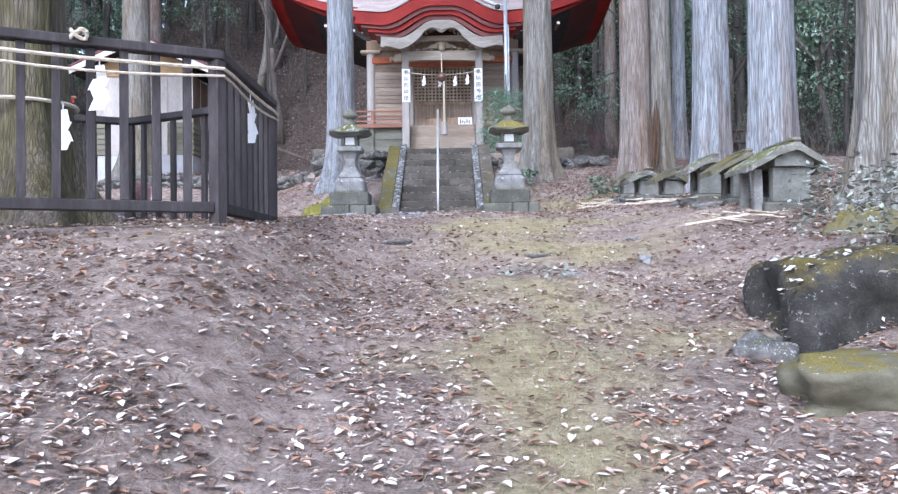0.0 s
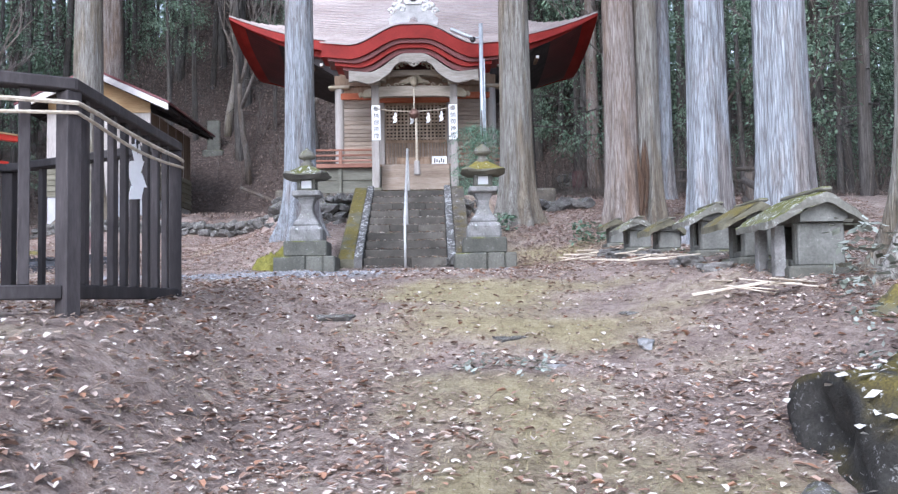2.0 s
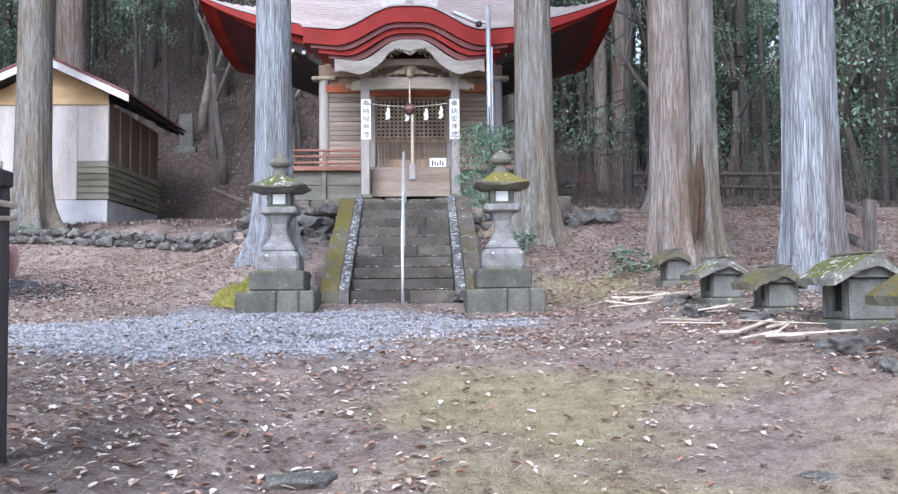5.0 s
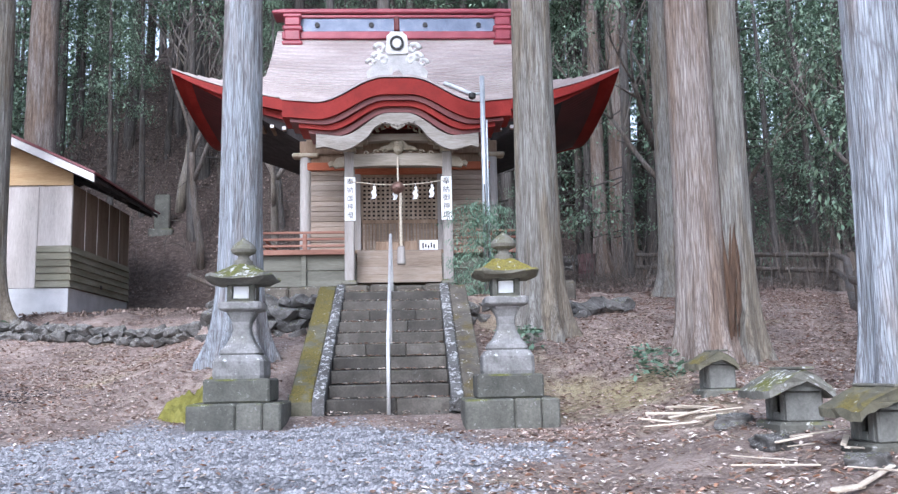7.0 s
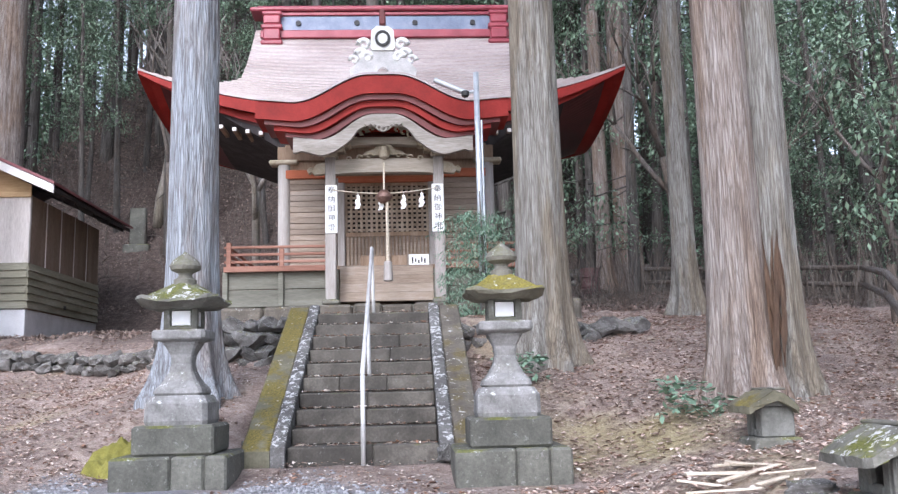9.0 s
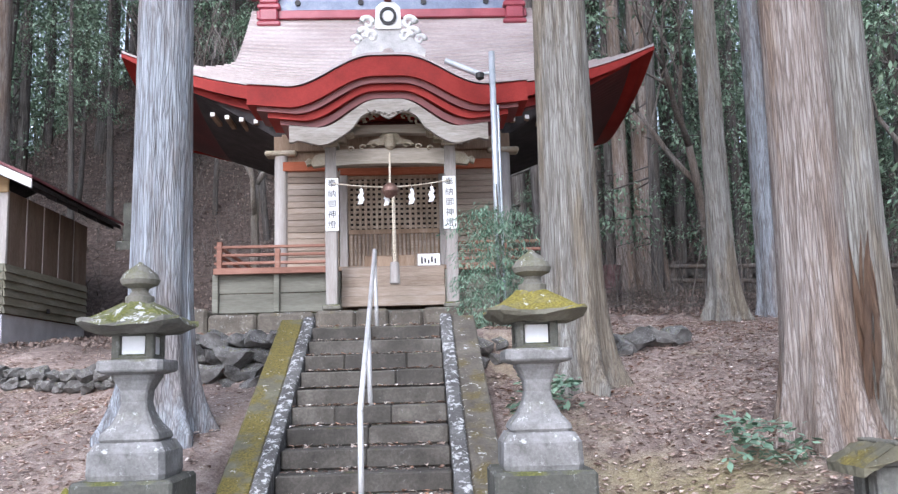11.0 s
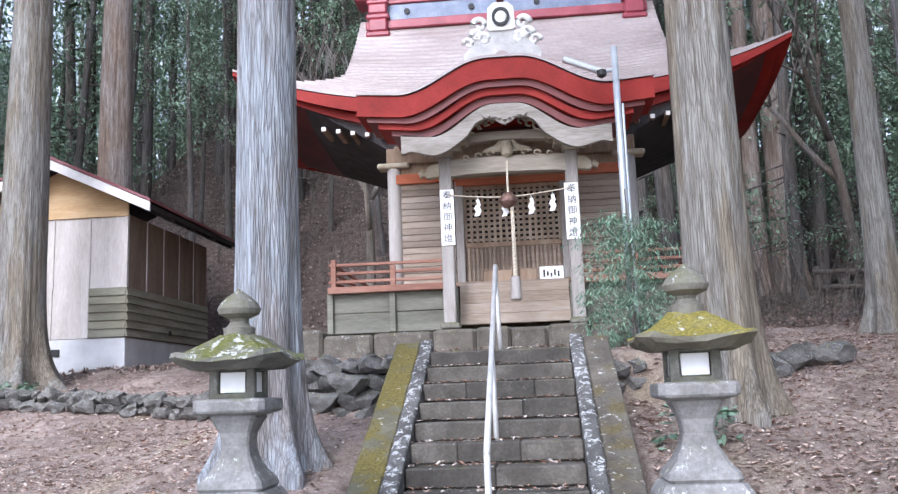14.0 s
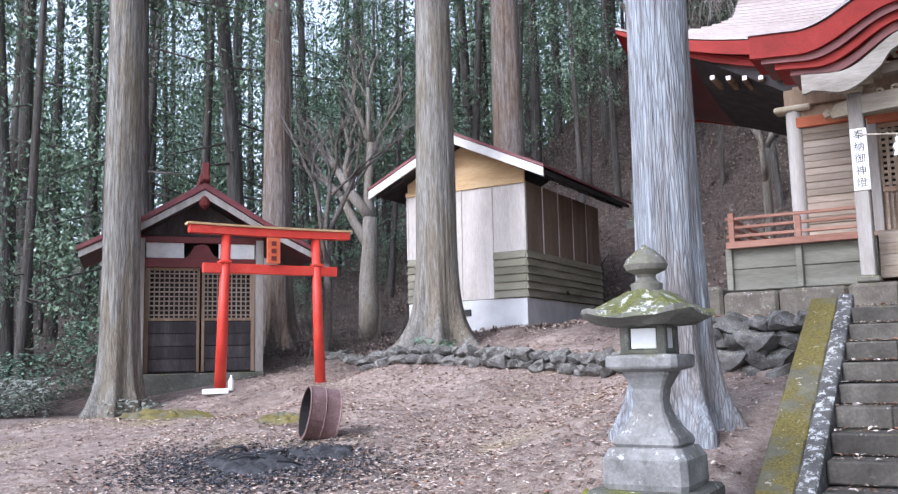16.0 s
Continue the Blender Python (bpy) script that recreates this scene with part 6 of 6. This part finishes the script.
for a, b in ((X0, X0 + 0.3), (0.74, X1 + 0.002)):
    for k in range(6):
        z = 0.57 + 0.165 * k
        q = [(x, y, zz) for x in (a, b) for y, zz in ((0.009, z), (-0.045, z), (-0.012, z + 0.16), (0.009, z + 0.16))]
        part("clapboard", Shell().add(q, [(0, 1, 2, 3), (7, 6, 5, 4), (0, 4, 5, 1), (1, 5, 6, 2), (2, 6, 7, 3), (3, 7, 4, 0)]), WOOD_SIDING, shed)
for k in range(5):
    y0 = 0.07 + (D - 0.1) * k / 5
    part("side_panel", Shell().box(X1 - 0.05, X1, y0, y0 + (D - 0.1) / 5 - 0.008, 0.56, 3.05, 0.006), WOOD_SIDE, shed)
    part("side_batten", Shell().box(X1, X1 + 0.015, y0 - 0.02, y0 + 0.02, 1.55, 3.05, 0.004), WOOD_PANEL, shed)
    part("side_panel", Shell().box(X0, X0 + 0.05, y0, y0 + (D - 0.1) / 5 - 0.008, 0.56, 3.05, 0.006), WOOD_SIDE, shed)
for k in range(6):
    z = 0.57 + 0.165 * k
    part("clapboard", Shell().slab([(X1 + 0.002, z), (X1 + 0.055, z), (X1 + 0.016, z + 0.16), (X1 + 0.002, z + 0.16)], -0.01, D), WOOD_SIDING, shed)
part("vent_hole", Shell().box(X1 + 0.052, X1 + 0.06, 2.0, 2.15, 0.70, 0.8, 0.002), BLACK, shed)
part("back_panel", Shell().box(X0, X1, D - 0.05, D, 0.56, 3.05, 0.01), WOOD_SIDE, shed)
part("gable_board", Shell().slab([(X0, 3.06), (X1, 3.06), (X1, 3.3), (0, 4.0), (X0, 3.3)], 0.02, 0.07), WOOD_TAN, shed, "new tan gable board")
part("gable_beam", Shell().box(X0 - 0.03, X1 + 0.03, -0.03, 0.018, 3.0, 3.1, 0.006), WOOD_TAN, shed)
for s in (-1, 1):
    e = 2.2
    o = [(0, 4.18), (s * e, 3.16), (s * e, 3.22), (0, 4.25)]
    part("roof_sheet", Shell().slab(o[::s], -0.52, D + 0.6), TIN_RED, shed, "dark red sheet-metal roof")
    o = [(0, 3.98), (s * (e - 0.02), 2.97), (s * (e - 0.02), 3.155), (0, 4.175)]
    part("barge_board", Shell().slab(o[::s], -0.5, -0.45), FASCIA, shed, "pale barge board")
    part("roof_deck", Shell().slab([(0, 4.06), (s * (e - 0.06), 3.06), (s * (e - 0.06), 3.15), (0, 4.17)][::s], -0.448, D + 0.55), WOOD_DARK, shed)
    for k in range(5):
        part("rafter", Shell().slab([(s * 1.4, 3.32), (s * 2.1, 2.99), (s * 2.1, 3.08), (s * 1.4, 3.42)][::s], -0.3 + k * 1.2, -0.24 + k * 1.2), WOOD_DARK, shed)

# ---- red gate, small shrine behind it ----
torii = thing("torii_gate", (-11.0, 23.8, 3.2), "vermilion red wooden gate with a pale-capped lintel", "torii gate")
for s in (-1, 1):
    part("pillar", Shell().tube([(s * 0.96, 0, -0.1), (s * 0.87, 0, 2.7)], 0.105, 16, 0.085), VERMILION, torii, smooth=True)
    part("wedge", Shell().box(s * 0.9 - 0.11, s * 0.9 + 0.11, -0.1, 0.1, 2.15, 2.2, 0.01), VERMILION, torii)
torii.matrix_basis = pose(-11.0, 23.8, 3.3, 0, 0, 60)
n = 16
c = [(-1.55 + 3.1 * i / n, 2.68 + 0.015 * abs(-1 + 2 * i / n) ** 2) for i in range(n + 1)]
part("lintel", Shell().band([(x, z + 0.14) for x, z in c], c, -0.1, 0.1), VERMILION, torii)
part("lintel_cap", Shell().band([(x * 1.03, z + 0.185) for x, z in c], [(x * 1.03, z + 0.145) for x, z in c], -0.13, 0.13), WOOD_TAN, torii, "pale worn lintel cap")
part("tie_beam", Shell().box(-1.3, 1.3, -0.06, 0.06, 1.97, 2.15, 0.01), VERMILION, torii)
pl = part("plaque", Shell().box(-0.13, 0.13, -0.12, -0.07, 2.17, 2.66, 0.012), surface("plaque_orange", (0.5, 0.08, 0.03), (0.6, 0.13, 0.05), (0.66, 0.2, 0.09), 4), torii, "orange-red name plaque")
for k in range(3):
    part("plaque_mark", Shell().box(-0.05, 0.05, -0.124, -0.1205, 2.22 + 0.14 * k, 2.31 + 0.14 * k, 0.002), RED_DARK, pl)

sub = thing("small_shrine", (-12.65, 24.5, 3.35), "small dark wooden shrine with lattice doors and a red ridge", "shrine")
sub.matrix_basis = pose(-13.55, 24.5, 3.34, 0, 0, 50)
part("footing", Shell().box(-1.3, 1.3, -0.12, 2.2, -0.4, 0.12, 0.02), STONE_DARK, sub)
for s in (-1, 1):
    part("corner_post", Shell().box(s * 1.2 - 0.08, s * 1.2 + 0.08, -0.08, 0.08, 0.12, 2.9, 0.01), WOOD_GREY, sub)
    part("side_wall", Shell().box(s * 1.2 - 0.04, s * 1.2 + 0.04, 0.09, 2.1, 0.12, 2.9, 0.01), WOOD_DARK, sub)
    d = part("door", Shell().box(min(s * 0.02, s * 1.1), max(s * 0.02, s * 1.1), 0.02, 0.05, 1.2, 1.26, 0.006).box(min(s * 0.02, s * 1.1), max(s * 0.02, s * 1.1), 0.02, 0.05, 2.24, 2.3, 0.006).box(s * 0.05 - 0.03, s * 0.05 + 0.03, 0.015, 0.052, 0.14, 2.24, 0.006).box(s * 1.07 - 0.04, s * 1.07 + 0.04, 0.015, 0.052, 0.14, 2.24, 0.006), WOOD_BROWN, sub, "lattice door over dark panels")
    for k in range(10):
        x = s * (0.14 + 0.88 * k / 9)
        part("lattice_bar", Shell().box(x - 0.014, x + 0.014, 0.024, 0.04, 1.26, 2.24, 0.003), WOOD_BOARD, d)
    for k in range(10):
        z = 1.32 + 0.86 * k / 9
        part("lattice_rail", Shell().box(min(s * 0.06, s * 1.05), max(s * 0.06, s * 1.05), 0.034, 0.05, z - 0.014, z + 0.014, 0.003), WOOD_BOARD, d)
    for k in range(4):
        part("panel_board", Shell().box(min(s * 0.08, s * 1.04), max(s * 0.08, s * 1.04), 0.03, 0.06, 0.16 + k * 0.26, 0.41 + k * 0.26, 0.008), WOOD_DARK, d)
    part("plaster_panel", Shell().box(min(s * 0.35, s * 1.1), max(s * 0.35, s * 1.1), 0.01, 0.05, 2.5, 2.82, 0.006), PLASTER, sub)
    o = [(0, 4.0), (s * 1.2, 3.25), (s * 2.4, 2.62), (s * 2.4, 2.54), (s * 1.2, 3.14), (0, 3.86)]
    part("roof_slope", Shell().slab(o[::s], -0.7, 2.8), TIN_RED, sub, "red-brown sheet roof slope")
    o = [(0, 3.84), (s * 1.2, 3.12), (s * 2.36, 2.52), (s * 2.36, 2.4), (s * 1.2, 2.98), (0, 3.68)]
    part("barge_board", Shell().slab(o[::s], -0.66, -0.6), WOOD_GREY, sub)
part("lintel", Shell().box(-1.2, 1.2, -0.03, 0.06, 2.3, 2.5, 0.01), RED_DARK, sub)
part("upper_beam", Shell().box(-1.3, 1.3, -0.05, 0.08, 2.82, 2.95, 0.01), RED_DARK, sub)
part("gable_board", Shell().slab([(-1.2, 2.96), (1.2, 2.96), (0, 3.7)], 0.0, 0.05), WOOD_DARK, sub)
part("strut_carving", Shell().slab([(-0.34, 2.5), (0.34, 2.5), (0.24, 2.58), (0.14, 2.76), (0, 2.8), (-0.14, 2.76), (-0.24, 2.58)], -0.02, 0.009), RED_DARK, sub, "red carved strut")
part("pendant", Shell().lathe([(0.02, -0.18), (0.1, -0.1), (0.12, 0), (0.04, 0.1)], 10, (0, -0.62, 3.62)), RED_DARK, sub)
part("back_wall", Shell().box(-1.2, 1.2, 2.1, 2.16, 0.12, 3.0, 0.01), WOOD_DARK, sub)
# Added dark sheet for the small shrine's unlit interior.
part("shade_sheet", Shell().box(-1.15, 1.15, 0.4, 0.45, 0.2, 2.9, 0.005), INSIDE_SHADE, sub)
part("inner_floor", Shell().box(-1.15, 1.15, 0.09, 2.09, 0.12, 0.2, 0.005), WOOD_DARK, sub)
part("ridge", Shell().box(-0.1, 0.1, -0.78, 2.85, 3.98, 4.16, 0.02), RED_DARK, sub, "red ridge beam")
part("ridge_end", Shell().box(-0.07, 0.07, -0.9, -0.74, 4.0, 4.36, 0.02), RED_DARK, sub)
part("downpipe", Shell().tube([(-1.35, -0.1, 0.8), (-1.35, -0.1, 2.5)], 0.025, 8), FASCIA, sub)
bt = thing("plastic_bottle", (-12.2, 24.0, land(-12.2, 24.0)), "clear white plastic bottle standing by the small shrine", "bottle")
part("body", Shell().lathe([(0.05, 0), (0.055, 0.02), (0.055, 0.2), (0.02, 0.27), (0.02, 0.31)], 14), PAPER, bt, smooth=True)
bx = tagged(new("white_tray", Shell().box(-0.25, 0.25, -0.12, 0.12, 0, 0.1, 0.01).mesh("white_tray", PAPER)), "white plastic tray lying by the small shrine", "tray")
bx.matrix_basis = pose(-12.4, 23.8, land(-12.4, 23.8), 0, 0, 40)

# ---- drum and bonfire ash ----
dr = thing("oil_drum", (-6.5, 19.55, land(-6.5, 19.55) + 0.3), "rusty cut-off oil drum lying on its side", "drum")
prof = [(0.27, 0), (0.29, 0.01), (0.28, 0.03), (0.28, 0.19), (0.29, 0.2), (0.28, 0.21), (0.28, 0.38), (0.29, 0.39), (0.27, 0.4), (0.262, 0.4), (0.262, 0.02), (0.05, 0.015)]
o = part("shell", Shell().lathe(prof, 28), RUST, dr, smooth=False)
o.matrix_basis = pose(0, 0, 0, 80, 0, -40) @ Matrix.Diagonal((1.13, 1.13, 0.95, 1)) @ Matrix.Translation((0, 0, -0.2))
o = part("inside", Shell().lathe([(0.261, 0.021), (0.261, 0.39), (0.2611, 0.39), (0.2611, 0.02)], 28), BLACK, dr)
o.matrix_basis = pose(0, 0, 0, 80, 0, -40) @ Matrix.Diagonal((1.13, 1.13, 0.95, 1)) @ Matrix.Translation((0, 0, -0.2))


def mound(name, cx, cy, rx, ry, h, mat, label, cat, rough=0.03, seed=1, n=72):
    rows = []
    for k in range(21):
        q = k / 20
        ring = []
        for j in range(n):
            a = 2 * math.pi * j / n
            e = 1 + 0.3 * noise.noise((math.cos(a) * 1.3, math.sin(a) * 1.3, seed))
            x, y = cx + rx * e * (1 - q) * math.cos(a), cy + ry * e * (1 - q) * math.sin(a)
            z = land(x, y) - 0.02 + (h * (1 - (1 - q) ** 2) + 0.05 * min(1, q * 6)) + rough * (noise.noise((x * 6, y * 6, seed)) + 0.7 * noise.noise((x * 17, y * 17, seed)))
            ring.append((x, y, z))
        rows.append(ring)
    me = Shell().rings(rows, cap=False).mesh(name, mat, True)
    return tagged(new(name, me), label, cat)


mound("moss_mound", -2.22, 17.2, 0.36, 0.3, 0.14, MOSS, "mound of bright yellow-green moss", "moss", 0.09, 21)
mound("moss_mound", -2.05, 17.55, 0.26, 0.28, 0.2, MOSS, "mound of bright yellow-green moss", "moss", 0.09, 22)
mound("moss_mound", -8.0, 20.6, 0.45, 0.25, 0.05, STONE_MOSSY2, "low mossy hump beside the path", "moss", 0.05, 24)
mound("moss_mound", -11.6, 21.8, 1.1, 0.6, 0.1, STONE_MOSSY2, "low mossy hump near the red gate", "moss", 0.08, 25)
mound("moss_mound", 3.6, 7.5, 0.4, 0.3, 0.14, STONE_MOSSY2, "mossy hump at a cedar's foot", "moss", 0.09, 26)
mound("ash_heap", -6.5, 18.35, 0.8, 0.3, 0.03, ASH, "black ash and charred scraps from a bonfire", "ash", 0.05, 3)
mound("ash_heap", -5.95, 18.85, 0.42, 0.3, 0.05, ASH, "grey-black ash heap beside the drum", "ash", 0.06, 4)


def ash_spot(rng):
    return -6.5 + rng.gauss(0, 0.85), 18.3 + rng.gauss(0, 0.5)


def flake(sh, rng, x, y, z):
    s, a = rng.uniform(0.01, 0.035), rng.random() * 6.3
    c, d = math.cos(a) * s, math.sin(a) * s
    h = rng.uniform(0.004, 0.02)
    sh.add([(x - c, y - d, z + 0.01), (x + d * 0.7, y - c * 0.7, z + 0.01 + h), (x + c, y + d, z + 0.012), (x - d * 0.6, y + c * 0.6, z + 0.012 + h)], [(0, 1, 2, 3)])


scatter("ash_flakes", "grey and black ash flakes strewn round a bonfire", leafy("ash_flakes", (0.015, 0.015, 0.018), (0.13, 0.13, 0.145), 0.9), 9000, ash_spot, flake, "ash", 33)
rng = random.Random(12)
for k in range(14):
    x, y = -6.4 + rng.uniform(-0.7, 0.7), 18.45 + rng.uniform(-0.25, 0.4)
    o = tagged(new("charred_stick", Shell().tube([(-0.12, 0, 0), (0.0, 0.01, 0.02), (rng.uniform(0.08, 0.2), 0, 0)], 0.014, 6).mesh("charred_stick", ASH)), "charred black stick in the ash", "stick", "charred sticks")
    o.matrix_basis = pose(x, y, land(x, y) + 0.08, 0, rng.uniform(-15, 15), rng.uniform(0, 360))

# ---- log fence and barrel to the right ----
lf = thing("log_fence", (5.5, 22.0, 0), "weathered round-log fence along the upper path", "fence")
pts = [(5.4, 15.0), (6.6, 19.0), (8.3, 22.5), (10.3, 27.0), (9.3, 31.0), (7.2, 33.0)]
for k, (x, y) in enumerate(pts):
    z = land(x, y)
    part("post", Shell().tube([(x - 5.5, y - 22, z - 0.3), (x - 5.5, y - 22, z + 0.95)], 0.075, 10), BARK_THIN, lf)
    if k:
        a, b = pts[k - 1], (x, y)
        for h in (0.45, 0.82):
            part("log_rail", Shell().tube([(a[0] - 5.6, a[1] - 22, land(*a) + h), (b[0] - 5.6, b[1] - 22, land(*b) + h)], 0.06, 9), BARK_THIN, lf)
ba = thing("barrel", (6.2, 36.0, land(6.2, 36) - 0.05), "dark rusty barrel far up by the stone wall", "barrel")
part("body", Shell().lathe([(0.3, 0), (0.31, 0.02), (0.3, 0.3), (0.32, 0.32), (0.3, 0.34), (0.3, 0.6), (0.32, 0.62), (0.3, 0.64), (0.31, 0.9), (0.26, 0.9)], 20), RUST, ba)
st = thing("grave_marker", (-7.9, 36.5, land(-7.9, 36.5) - 0.05), "dark standing stone slab on the slope", "stone slab")
part("slab", Shell().box(-0.25, 0.25, -0.1, 0.1, 0, 1.3, 0.04), STONE_DARK, st)
part("foot", Shell().box(-0.4, 0.4, -0.25, 0.25, -0.2, 0.12, 0.03), STONE_DARK, st)
fb = tagged(new("fallen_branch", Shell().tube([(-5.9, 32.0, land(-5.9, 32) + 1.1), (-4.4, 31.2, land(-4.4, 31.2) + 0.5), (-3.2, 30.8, land(-3.2, 30.8) + 0.1)], 0.07, 8, 0.03).mesh("fallen_branch", BARK_THIN)), "fallen bare branch leaning on the slope", "branch")
